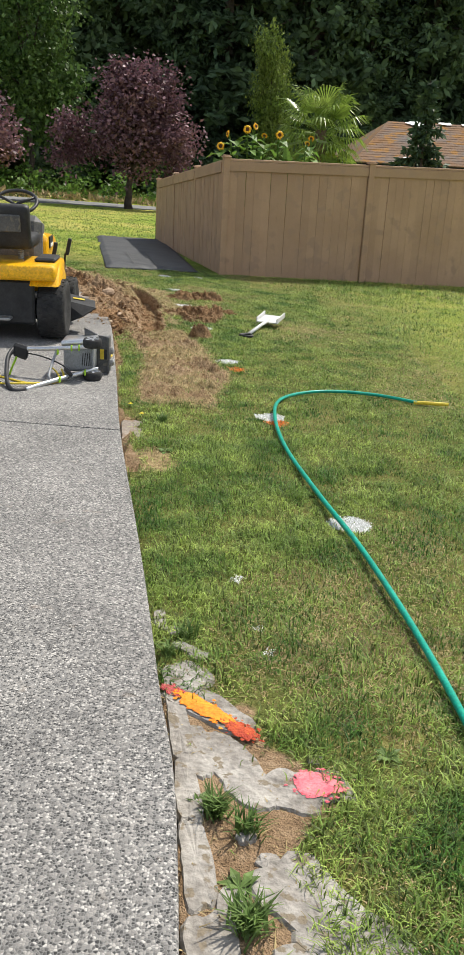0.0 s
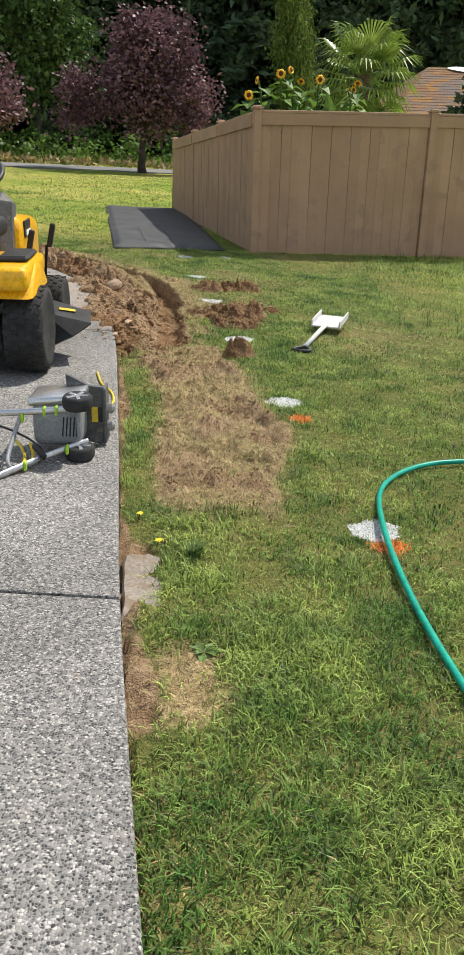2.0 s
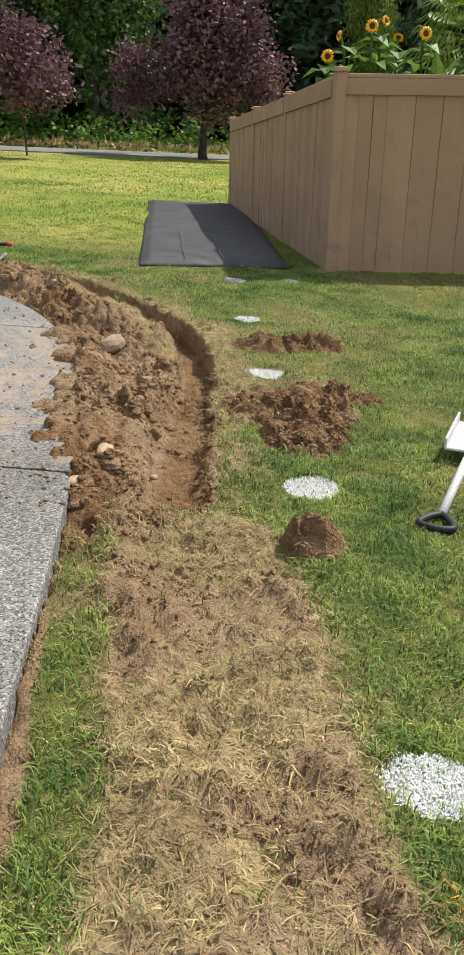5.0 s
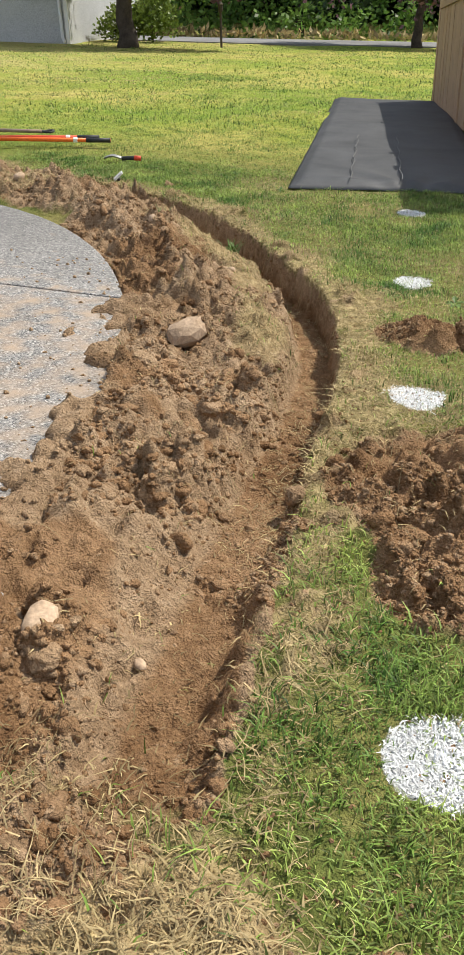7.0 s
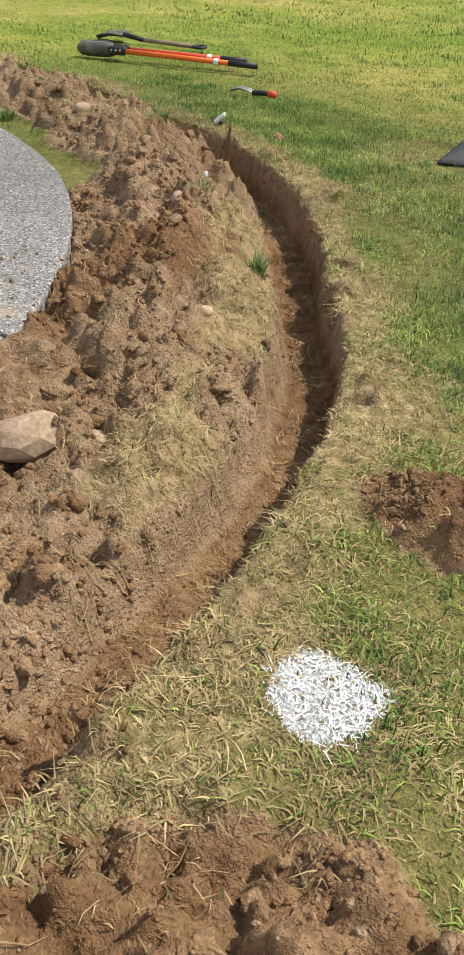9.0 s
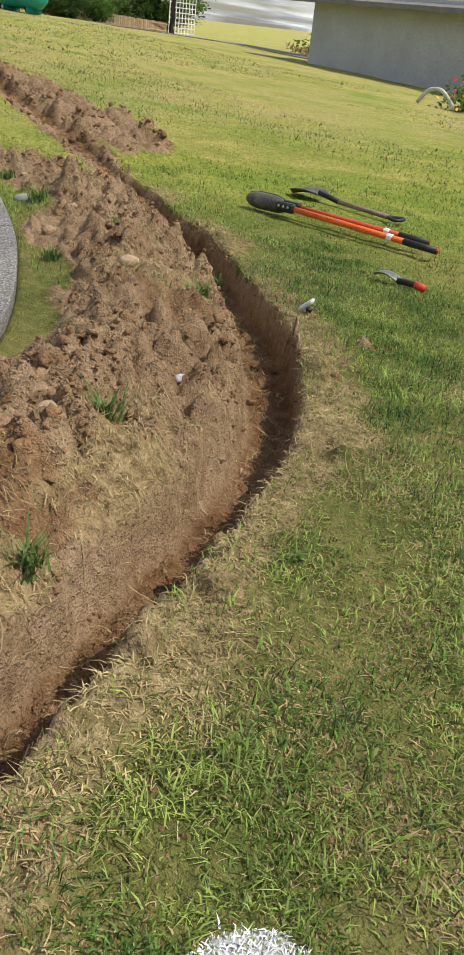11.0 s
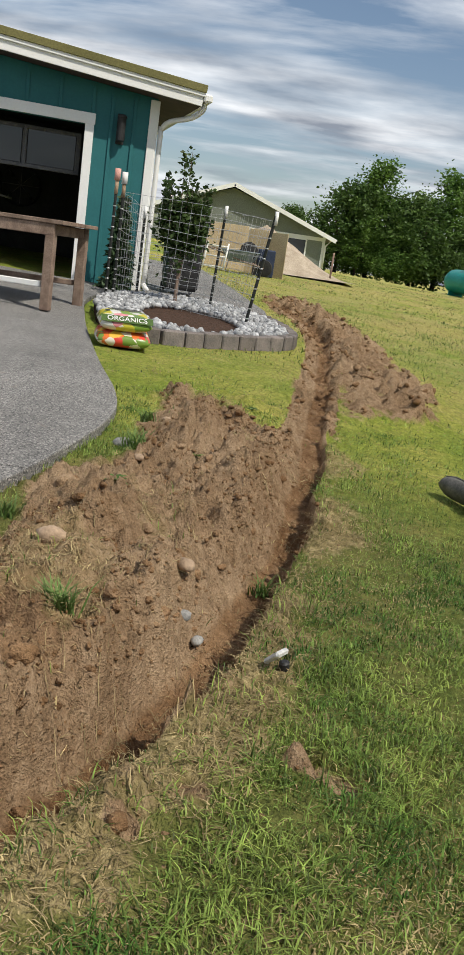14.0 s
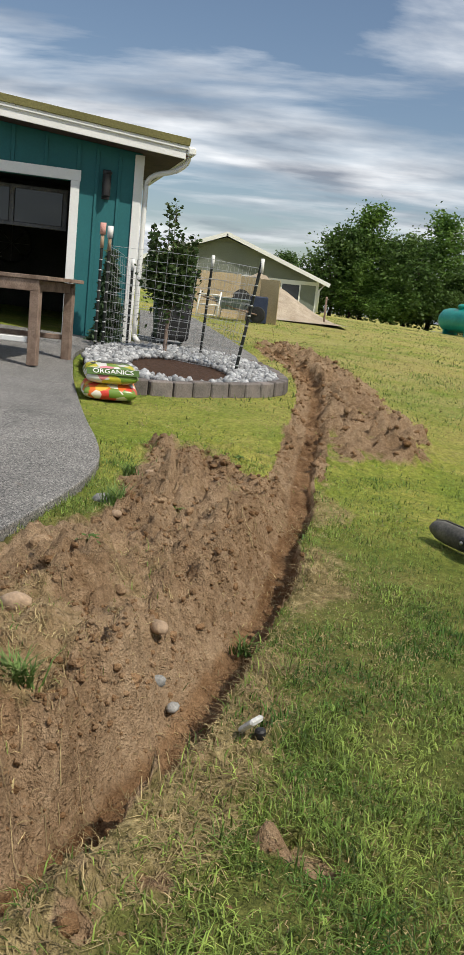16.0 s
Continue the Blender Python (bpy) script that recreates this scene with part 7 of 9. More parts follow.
def far_house():
    x, y = -48.0, 14.85
    g = gz(x, 17)
    root = empty("far_house", pose(x, y, g), "grey-green gabled house with white trim beyond the lawn", "house")
    e, r, hw = 2.05 - g, 3.9 - g, 5.0
    bm = bmesh.new()
    a = [(-hw, -0.2), (hw, -0.2), (hw, e + 0.05), (0, r - 0.15), (-hw, e + 0.05)]
    f0 = [bm.verts.new((0, p, q)) for p, q in a]
    f1 = [bm.verts.new((-9, p, q)) for p, q in a]
    bm.faces.new(f0)
    bm.faces.new(f1[::-1])
    for k in range(5):
        bm.faces.new((f0[k], f1[k], f1[(k + 1) % 5], f0[(k + 1) % 5]))
    bmesh.ops.recalc_face_normals(bm, faces=bm.faces)
    part("wall", bm, M_SIDING, root)
    n = 22
    for k in range(n):
        z = 0.05 + k * 0.17
        w = hw if z < e else hw * max(0.03, (r - 0.2 - z) / (r - e))
        if z > r - 0.35:
            break
        piece("siding_board", None, root, M_SIDING, (0.02, 2 * w, 0.165), (0.014, 0, z), (0, 3, 0), 0)
    sl = math.degrees(math.atan2(r - e, hw))
    L_ = math.hypot(r - e, hw) + 0.55
    for s in (1, -1):
        m_ = pose(-4.5, s * (hw + 0.5) / 2, (e + r) / 2 - 0.08, -s * sl, 0, 0)
        bm = bmesh.new()
        box(bm, (10.0, L_, 0.10), m_)
        part("roof", bm, M_SHINGLE, root)
        bm = bmesh.new()
        box(bm, (0.04, L_ + 0.02, 0.20), pose(0.52, s * (hw + 0.5) / 2, (e + r) / 2 - 0.10, -s * sl, 0, 0))
        part("bargeboard", bm, M_WHITE, root)
    piece("band", None, root, M_WHITE, (0.04, 2 * hw, 0.18), (0.04, 0, e - 0.18), bevel=0)
    piece("corner_board", None, root, M_WHITE, (0.05, 0.14, e + 0.1), (0.03, hw - 0.05, e / 2), bevel=0)
    for yy, w_ in ((2.4, 1.0), (3.55, 0.9), (-2.2, 1.6)):
        w = piece("window", None, root, M_WHITE, (0.06, w_ + 0.16, 1.1), (0.05, yy, e - 0.78), bevel=0)
        piece("pane", None, w, M_PANE, (0.02, w_, 0.92), (0.085, yy, e - 0.78), bevel=0)
    bar("downspout", [(0.3, hw + 0.35, e - 0.1), (0.1, hw + 0.05, e - 0.5), (0.1, hw + 0.05, 0)], 0.05, M_WHITE, root)


far_house()

# broadleaf thicket at the end of the lawn
thick = broadleaf("thicket_tree", [(0, 0, 3.6, 2.4, 2.4, 3.0, 4), (0.6, 0.8, 5.2, 1.6, 1.8, 1.6, 2), (-0.5, -1.0, 2.0, 2.2, 2.0, 1.6, 2)], (1.6, 0.15), 12, 420, 30, 0.26, 0.15, M_LEAF, "dense green broadleaf tree at the lawn's far end", "tree", 61, group="thicket beyond the lawn")
thick2 = broadleaf("thicket_tree", [(0, 0, 3.2, 2.0, 2.2, 2.7, 4), (0.2, -0.6, 5.6, 1.0, 1.1, 1.7, 1.5), (0.3, 1.2, 1.8, 1.8, 2.0, 1.5, 2)], (1.4, 0.13), 12, 420, 30, 0.24, 0.13, M_HEDGE, "bright green broadleaf tree at the lawn's far end", "tree", 62, group="thicket beyond the lawn")
first = True
for k, (x, y, s, sz) in enumerate(((-59, 22.4, 0.75, 0.8), (-60, 24.6, 0.95, 0.97), (-58, 27.0, 1.0, 0.98), (-60, 29.2, 1.0, 1.0), (-58, 31.2, 0.85, 0.74), (-61, 33.2, 0.7, 0.56), (-57, 34.6, 0.5, 0.36), (-58, 23.5, 0.55, 0.5), (-56, 29.8, 0.55, 0.45), (-57, 26.0, 0.6, 0.5), (-57, 32.4, 0.5, 0.45), (-63, 37.0, 0.85, 0.60), (-64, 40.5, 0.85, 0.60), (-62, 44, 0.9, 0.66), (-66, 20.5, 0.6, 0.7), (-58, 36.6, 0.42, 0.4))):
    src = thick if k % 2 == 0 else thick2
    m = at(x, y, k * 67) @ Matrix.Diagonal((s * 1.15, s * 1.15, sz * 1.04, 1))
    if k < 2:
        src.matrix_basis = m
    else:
        copy_thing(src, m)
for x, y, s in ((-95, 20.8, 0.22), (-98, 22.5, 0.2), (-92, 21.9, 0.24), (-82, 45, 0.30)):
    copy_thing(protos[0], at(x, y, x * 7) @ Matrix.Diagonal((s, s, s, 1)))

# propane tank
tk = empty("propane_tank", at(-37.5, 24.4, 200), "teal steel propane tank with a domed lid on the lawn", "propane tank")
bm = bmesh.new()
prof = [(0.02, -1.28), (0.2, -1.25), (0.36, -1.15), (0.46, -0.98), (0.49, -0.8), (0.49, 0.8), (0.46, 0.98), (0.36, 1.15), (0.2, 1.25), (0.02, 1.28)]
lathe(bm, prof, 28, pose(0, 0, 0.60, 0, 90, 0))
part("tank_shell", bm, M_TANK, tk, smooth=True)
bm = bmesh.new()
lathe(bm, [(0.21, 1.02), (0.21, 1.16), (0.25, 1.17), (0.25, 1.20), (0.19, 1.26), (0.05, 1.29)], 20)
part("dome_lid", bm, M_TANK, tk, smooth=True)
for s in (-0.7, 0.7):
    piece("support_leg", None, tk, M_TANK, (0.08, 0.7, 0.22), (s, 0, 0.08), bevel=0.01)
piece("data_plate", None, tk, M_WHITE, (0.10, 0.006, 0.08), (-0.55, -0.492, 0.68), (8, 0, 0), 0)

# orchard tree, lattice, picket fence
M_ORCH = foliage("apple_leaves", (0.05, 0.075, 0.02), (0.12, 0.15, 0.045), 0.8, 0.5, 0.3, 0.45)
ot = broadleaf("apple_tree", [(0, 0, 3.0, 1.7, 1.9, 0.85, 4), (0.3, -1.3, 2.9, 1.0, 1.1, 0.7, 2), (0, 1.5, 3.1, 1.1, 1.3, 0.8, 2)], (1.9, 0.11), 14, 170, 26, 0.20, 0.12, M_ORCH, "spreading old apple tree with bare lower trunk", "apple tree", 71)
ot.matrix_basis = at(-47.0, 36.2) @ Matrix.Scale(1.18, 4)
lt = empty("lattice_screen", at(-50, 37.6, 110), "white lattice screen panel beneath the trees", "lattice")
for k in range(9):
    piece("slat", None, lt, M_WHITE, (0.05, 0.02, 2.0), (k * 0.28, 0, 1.0), bevel=0)
for k in range(8):
    piece("cross_slat", None, lt, M_WHITE, (2.3, 0.02, 0.05), (1.12, 0.022, 0.12 + k * 0.26), bevel=0)
pf = empty("picket_fence", at(-60, 34), "pale wooden fence at the end of the lawn", "fence")
for k in range(60):
    piece("picket", None, pf, M_STONE, (0.03, 0.13, 0.75 + 0.04 * math.sin(k * 1.7)), (0.6 * math.sin(k * 0.05), k * 0.16 - 0.8, 0.38 - 0.0431 * (k * 0.16)), (0, 0, 0), 0)
for z in (0.2, 0.6):
    bar("rail", [(0, -0.8, z + 0.03), (0.4, 4.0, z - 0.17), (0.3, 8.7, z - 0.37)], 0.035, M_STONE, pf, 6)


# ---------------------------------------------------------------- lawn tractor
def tyre(parent, x, y, r, w, m_rim, knobs):
    """A wheel: treaded tyre with a rim and hub under it."""
    root = part_wheel = None
    bm = bmesh.new()
    lathe(bm, [(r * 0.55, -w * 0.42), (r * 0.78, -w * 0.5), (r * 0.93, -w * 0.47), (r * 0.985, -w * 0.33), (r, 0), (r * 0.985, w * 0.33), (r * 0.93, w * 0.47), (r * 0.78, w * 0.5), (r * 0.55, w * 0.42)], 40, pose(x, y, r, 0, 90, 0))
    ty = part("tyre", bm, M_RUBBER, parent, smooth=True)
    bm = bmesh.new()
    for k in range(knobs):
        a = k * math.tau / knobs
        for j, off in ((-0.36, 0), (-0.18, 0.5), (0, 0), (0.18, 0.5), (0.36, 0)):
            aa = a + off * math.tau / knobs
            m = pose(x, y, r) @ pose(0, 0, 0, math.degrees(aa), 0, 0) @ pose(j * w, 0, r * (0.995 if abs(j) < 0.3 else 0.965), 0, 0, 18 if j < 0 else -18)
            box(bm, (w * 0.165, r * 0.125, r * 0.05), m)
    part("tread", bm, M_RUBBER, ty)
    bm = bmesh.new()
    lathe(bm, [(r * 0.2, w * 0.2), (r * 0.5, w * 0.24), (r * 0.56, w * 0.42), (r * 0.58, w * 0.42), (r * 0.58, -w * 0.42), (r * 0.2, -w * 0.2)], 28, pose(x, y, r, 0, 90, 0))
    part("rim", bm, m_rim, ty, "pale steel rim")


def tractor():
    root = empty("lawn_tractor", at(-1.745, 6.82, 2.7, 0.045), "yellow and black lawn tractor parked on the driveway", "lawn tractor")
    for s in (1, -1):
        tyre(root, s * 0.385, 0, 0.245, 0.23, M_STEEL, 26)
        tyre(root, s * 0.385, 0.87, 0.19, 0.165, M_STEEL, 20)
    # rear body: fender shell with a bowed back edge
    bm = bmesh.new()
    prof = [(-0.44, 0.0), (-0.43, 0.06), (-0.33, 0.10), (0.33, 0.10), (0.43, 0.06), (0.44, 0.0)]
    box(bm, (0.88, 0.60, 0.13), pose(0, 0.02, 0.565), 0.045, 3)
    part("fender", bm, M_YELLOW, root, "glossy yellow fender", smooth=True)
    for s in (1, -1):
        bm = bmesh.new()
        lathe(bm, [(0.285, -0.12), (0.315, -0.10), (0.315, 0.10), (0.285, 0.12)], 30, pose(s * 0.335, 0.02, 0.30, 0, 90, 0))
        bmesh.ops.bisect_plane(bm, geom=bm.verts[:] + bm.edges[:] + bm.faces[:], plane_co=(0, 0, 0.46), plane_no=(0, 0, -1), clear_outer=True)
        part("wheel_arch", bm, M_YELLOW, root, smooth=True)
        piece("fender_pad", None, root, M_BLACKP, (0.17, 0.30, 0.035), (s * 0.33, 0.06, 0.645), (0, 0, 0), 0.014)
    piece("rear_plate", None, root, M_BLACKP, (0.52, 0.05, 0.36), (0, -0.20, 0.32), bevel=0.02)
    piece("hitch", None, root, M_STEEL, (0.16, 0.14, 0.02), (0.0, -0.27, 0.20), bevel=0.004)
    piece("axle_housing", None, root, M_DGREY, (0.55, 0.12, 0.13), (0, 0.0, 0.255), bevel=0.03)
    bd = piece("badge", None, root, M_BLACKP, (0.15, 0.006, 0.03), (-0.08, -0.282, 0.575), bevel=0.002, label="black maker's badge with a pale mark")
    for k in range(7):
        piece("badge_mark", None, bd, M_WHITE, (0.012, 0.003, 0.014), (-0.14 + k * 0.019, -0.287, 0.575), bevel=0)
    for s in (1, -1):
        bm = bmesh.new()
        pts = []
        for k in range(40):
            a = k * 0.9
            pts.append((s * 0.12 + 0.022 * math.cos(a), 0.02 + 0.022 * math.sin(a), 0.635 + k * 0.0024))
        tube(bm, pts, 0.005, 5)
        part("seat_spring", bm, M_STEEL, root)
    bm = bmesh.new()
    box(bm, (0.46, 0.42, 0.11), pose(0, 0.14, 0.775), 0.045, 3)
    st = part("seat", bm, M_BLACKP, root, "black vinyl seat", smooth=True)
    bm = bmesh.new()
    box(bm, (0.44, 0.10, 0.36), pose(0, -0.06, 0.90, 12, 0, 0), 0.045, 3)
    part("backrest", bm, M_BLACKP, st, smooth=True)
    piece("back_panel", None, st, M_DGREY, (0.30, 0.02, 0.14), (0, -0.123, 0.93), (12, 0, 0), 0.008)
    bm = bmesh.new()
    box(bm, (0.50, 0.80, 0.42), pose(0, 0.98, 0.60), 0.10, 4)
    for v in bm.verts:
        k = (v.co.y - 0.58) / 0.80
        v.co.z -= 0.10 * max(0, k) * (v.co.z > 0.6)
        v.co.x *= 1 - 0.12 * max(0, k)
    hd = part("hood", bm, M_YELLOW, root, "yellow engine hood", smooth=True)
    for s in (1, -1):
        vt = piece("side_vent", None, hd, M_BLACKP, (0.012, 0.18, 0.10), (s * 0.248, 0.80, 0.70), (0, 0, 0), 0.004)
        piece("vent_mark", None, vt, M_WHITE, (0.006, 0.13, 0.03), (s * 0.256, 0.80, 0.675), bevel=0)
    piece("dash", None, root, M_DGREY, (0.42, 0.24, 0.46), (0, 0.60, 0.70), (-14, 0, 0), 0.06)
    piece("running_board", None, root, M_BLACKP, (0.74, 0.36, 0.04), (0, 0.48, 0.30), bevel=0.012)
    piece("side_panel", None, root, M_YELLOW, (0.50, 0.34, 0.26), (0, 0.42, 0.46), bevel=0.05)
    piece("chassis", None, root, M_BLACKP, (0.40, 1.15, 0.12), (0, 0.47, 0.27), bevel=0.02)
    piece("front_axle", None, root, M_BLACKP, (0.66, 0.06, 0.06), (0, 0.87, 0.19), bevel=0.01)
    bar("steering_column", [(0, 0.58, 0.85), (0, 0.50, 1.02)], 0.025, M_BLACKP, root)
    bm = bmesh.new()
    ring = [Vector((0.185 * math.cos(k * math.tau / 28), 0.185 * math.sin(k * math.tau / 28), 0)) for k in range(28)]
    m_ = pose(0, 0.48, 1.05, 28, 0, 0)
    tube(bm, [m_ @ p for p in ring], 0.016, 8, closed=True)
    for a in (0.5, 2.6, 4.7):
        tube(bm, [m_ @ Vector((0, 0, -0.02)), m_ @ Vector((0.18 * math.cos(a), 0.18 * math.sin(a), 0))], 0.013, 6)
    part("steering_wheel", bm, M_BLACKP, root, smooth=True)
    for x, y, z in ((0.33, 0.46, 0.60), (0.43, 0.62, 0.62)):
        lv = bar("lever", [(x - 0.05, y, 0.42), (x - 0.03, y, 0.62), (x, y, z)], 0.009, M_BLACKP, root)
        bm = bmesh.new()
        box(bm, (0.035, 0.035, 0.15), pose(x, y, z + 0.06, 0, 12, 0), 0.014, 2)
        part("lever_grip", bm, M_BLACKP, lv)
    bm = bmesh.new()
    lathe(bm, [(0.40, 0.12), (0.46, 0.13), (0.46, 0.24), (0.40, 0.27), (0.1, 0.28)], 32, pose(0, 0.48, 0))
    part("mower_deck", bm, M_BLACKP, root, "black mower deck")
    bm = bmesh.new()
    a = [(0.40, 0.30, 0.26), (0.40, 0.62, 0.27), (0.67, 0.48, 0.225), (0.70, 0.28, 0.20), (0.60, 0.21, 0.14), (0.46, 0.20, 0.08), (0.40, 0.62, 0.10), (0.64, 0.48, 0.13)]
    v = [bm.verts.new(p) for p in a]
    for f in ((0, 1, 2, 3), (0, 3, 4), (0, 4, 5), (1, 6, 7, 2)):
        bm.faces.new([v[i] for i in f])
    ch = part("discharge_chute", bm, M_BLACKP, root, "black plastic discharge chute")
    md = ch.modifiers.new("thickness", "SOLIDIFY")
    md.thickness = 0.012
    piece("warning_sticker", None, ch, M_CORD, (0.10, 0.06, 0.003), (0.54, 0.42, 0.259), (0, 9, 10), 0, "yellow warning sticker")


tractor()


# ---------------------------------------------------------------- push mower on its side
def push_mower():
    root = empty("push_mower", at(-0.815, 5.385, 0, 0.045) @ Matrix.Diagonal((0.86, 0.93, 1.2, 1)), "small grey electric mower tipped on its side", "push mower")
    for z, tag in ((0.026, 0), (0.215, 1)):
        bm = bmesh.new()
        lathe(bm, [(0.048, -0.022), (0.066, -0.024), (0.074, -0.015), (0.075, 0), (0.074, 0.015), (0.066, 0.024), (0.048, 0.022)], 28, pose(0, 0, z))
        w = part("wheel", bm, M_RUBBER, root, smooth=True)
        bm = bmesh.new()
        lathe(bm, [(0.05, -0.014), (0.05, 0.014), (0.02, 0.018), (0.012, 0.024)], 20, pose(0, 0, z))
        part("hub", bm, M_GREYP, w)
        for k in range(5):
            a = k * math.tau / 5
            piece("hub_spoke", None, w, M_ALU, (0.042, 0.018, 0.006), (0.034 * math.cos(a), 0.034 * math.sin(a), z + 0.0225), (0, 0, math.degrees(a)), 0.002)
    bar("axle", [(0.0, 0, 0.02), (0.0, 0, 0.22)], 0.010, M_GREYP, root)
    bm = bmesh.new()
    box(bm, (0.25, 0.20, 0.17), pose(-0.12, 0.13, 0.115), 0.045, 3)
    hs = part("motor_housing", bm, M_GREYP, root, "grey plastic motor housing", smooth=True)
    for k in range(5):
        piece("vent_slot", None, hs, M_BLACKP, (0.007, 0.004, 0.075), (-0.085 + 0.018 * k, 0.031, 0.11), (0, 8, 0), 0)
    bm = bmesh.new()
    box(bm, (0.28, 0.22, 0.03), pose(-0.12, 0.14, 0.205, 0, -4, 0), 0.014, 2)
    part("housing_cap", bm, M_ALU, hs, smooth=True)
    bm = bmesh.new()
    pts = [(-0.10, 0.27), (0.02, 0.225), (0.10, 0.22), (0.10, 0.0), (0.05, 0.0), (-0.08, 0.02)]
    f0 = [bm.verts.new((x, 0.20, z)) for x, z in pts]
    f1 = [bm.verts.new((x, 0.225, z)) for x, z in pts]
    bm.faces.new(f0)
    bm.faces.new(f1[::-1])
    for k in range(6):
        bm.faces.new((f0[k], f1[k], f1[(k + 1) % 6], f0[(k + 1) % 6]))
    bmesh.ops.recalc_face_normals(bm, faces=bm.faces)
    dk = part("deck", bm, M_DGREY, root, "dark grey mower deck standing on edge")
    piece("deck_rim", None, dk, M_DGREY, (0.02, 0.10, 0.22), (0.095, 0.24, 0.11), bevel=0.006)
    piece("warning_label", None, dk, M_CORD, (0.032, 0.004, 0.06), (0.045, 0.197, 0.115), bevel=0, label="yellow warning label")
    piece("black_label", None, dk, M_BLACKP, (0.026, 0.004, 0.06), (0.076, 0.197, 0.115), bevel=0)
    for z in (0.06, 0.13):
        bm = bmesh.new()
        lathe(bm, [(0.012, -0.02), (0.02, -0.015), (0.022, 0.01), (0.01, 0.022)], 12, pose(0.12, 0.24, z, 0, 90, 0))
        part("bolt", bm, M_STEEL, dk)
    bar("handle_tube", [(0.0, -0.01, 0.195), (-0.16, -0.03, 0.185), (-0.42, -0.03, 0.17), (-0.56, -0.02, 0.165)], 0.0125, M_ALU, root, 10, "", 4)
    bar("handle_tube", [(0.04, 0.02, 0.06), (-0.02, -0.02, 0.055), (-0.16, -0.14, 0.04), (-0.34, -0.36, 0.03), (-0.42, -0.50, 0.028)], 0.0125, M_ALU, root, 10, "", 4)
    bar("cross_tube", [(-0.27, -0.03, 0.178), (-0.30, -0.06, 0.12), (-0.31, -0.20, 0.05), (-0.27, -0.27, 0.035)], 0.011, M_GREYP, root, 8, "", 4)
    bar("foam_grip", [(-0.42, -0.50, 0.028), (-0.50, -0.55, 0.03), (-0.58, -0.42, 0.06), (-0.64, -0.15, 0.13), (-0.62, -0.03, 0.165)], 0.017, M_BLACKP, root, 8, "black foam grip", 4)
    piece("switch_box", None, root, M_BLACKP, (0.12, 0.05, 0.08), (-0.57, -0.02, 0.15), (0, 12, 0), 0.015)
    bar("switch_lever", [(-0.60, -0.03, 0.12), (-0.64, -0.06, 0.05), (-0.65, -0.08, 0.02)], 0.008, M_LIME, root)
    bar("control_cable", [(-0.52, -0.02, 0.14), (-0.40, -0.04, 0.13), (-0.25, -0.08, 0.10), (-0.15, -0.13, 0.06), (-0.16, -0.2, 0.04)], 0.0045, M_BLACKP, root, 6, "", 4)
    bar("plug", [(-0.2, -0.11, 0.075), (-0.14, -0.16, 0.05)], 0.014, M_BLACKP, root)
    for p in ((-0.10, -0.03, 0.188), (-0.16, -0.03, 0.184), (-0.27, -0.035, 0.16), (-0.05, -0.06, 0.05), (-0.22, -0.22, 0.035)):
        bm = bmesh.new()
        box(bm, (0.014, 0.034, 0.034), pose(*p), 0.004)
        part("clip", bm, M_LIME, root, "lime green clip")


push_mower()


def laid(name, pts, r, material, lift, label, category, n=6, sides=8):
    """A flexible line lying on the ground."""
    line = smooth_line([(x, y, z) for x, y, z in pts], n)
    bm = bmesh.new()
    tube(bm, [(p.x, p.y, gz(p.x, p.y) + lift + p.z) for p in line], r, sides)
    return tagged(part(name, bm, material, smooth=True), label, category)


laid("extension_cord", [(-0.98, 6.85, 0), (-0.92, 6.62, 0), (-0.84, 6.45, 0), (-0.80, 6.25, 0), (-0.84, 6.08, 0), (-0.90, 5.98, 0), (-0.88, 5.90, 0.01)], 0.007, M_CORD, 0.052, "yellow extension cord on the driveway by the tractor", "cord")
laid("extension_cord", [(-1.03, 5.38, 0.05), (-1.0, 5.28, 0.01), (-1.06, 5.14, 0), (-1.22, 5.10, 0), (-1.38, 5.20, 0.0), (-1.5, 5.24, 0), (-1.62, 5.12, 0), (-1.55, 4.98, 0), (-1.3, 5.0, 0.01), (-1.1, 5.08, 0.012), (-1.02, 5.2, 0.02), (-1.06, 5.36, 0.03), (-1.12, 5.44, 0.05)], 0.007, M_CORD, 0.052, "yellow extension cord looped beneath the mower handle", "cord")
hose = laid("garden_hose", [(1.5, -1.5, 0), (1.05, -0.3, 0), (0.88, 0.8, 0), (0.84, 1.5, 0), (0.81, 1.89, 0), (0.765, 2.3, 0), (0.69, 2.8, 0.004), (0.58, 3.4, 0), (0.468, 4.12, 0), (0.435, 4.75, 0.004), (0.486, 5.26, 0), (0.68, 5.56, 0), (0.94, 5.68, 0.003), (1.24, 5.67, 0), (1.49, 5.53, 0)], 0.012, M_HOSE, 0.03, "teal green garden hose curving over the lawn", "hose")
bm = bmesh.new()
z_ = gz(1.6, 5.53) + 0.03
tube(bm, [(1.47, 5.535, z_), (1.56, 5.52, z_ + 0.005), (1.72, 5.53, z_)], 0.013, 8)
part("hose_nozzle", bm, M_CORD, hose, "yellow hose end")


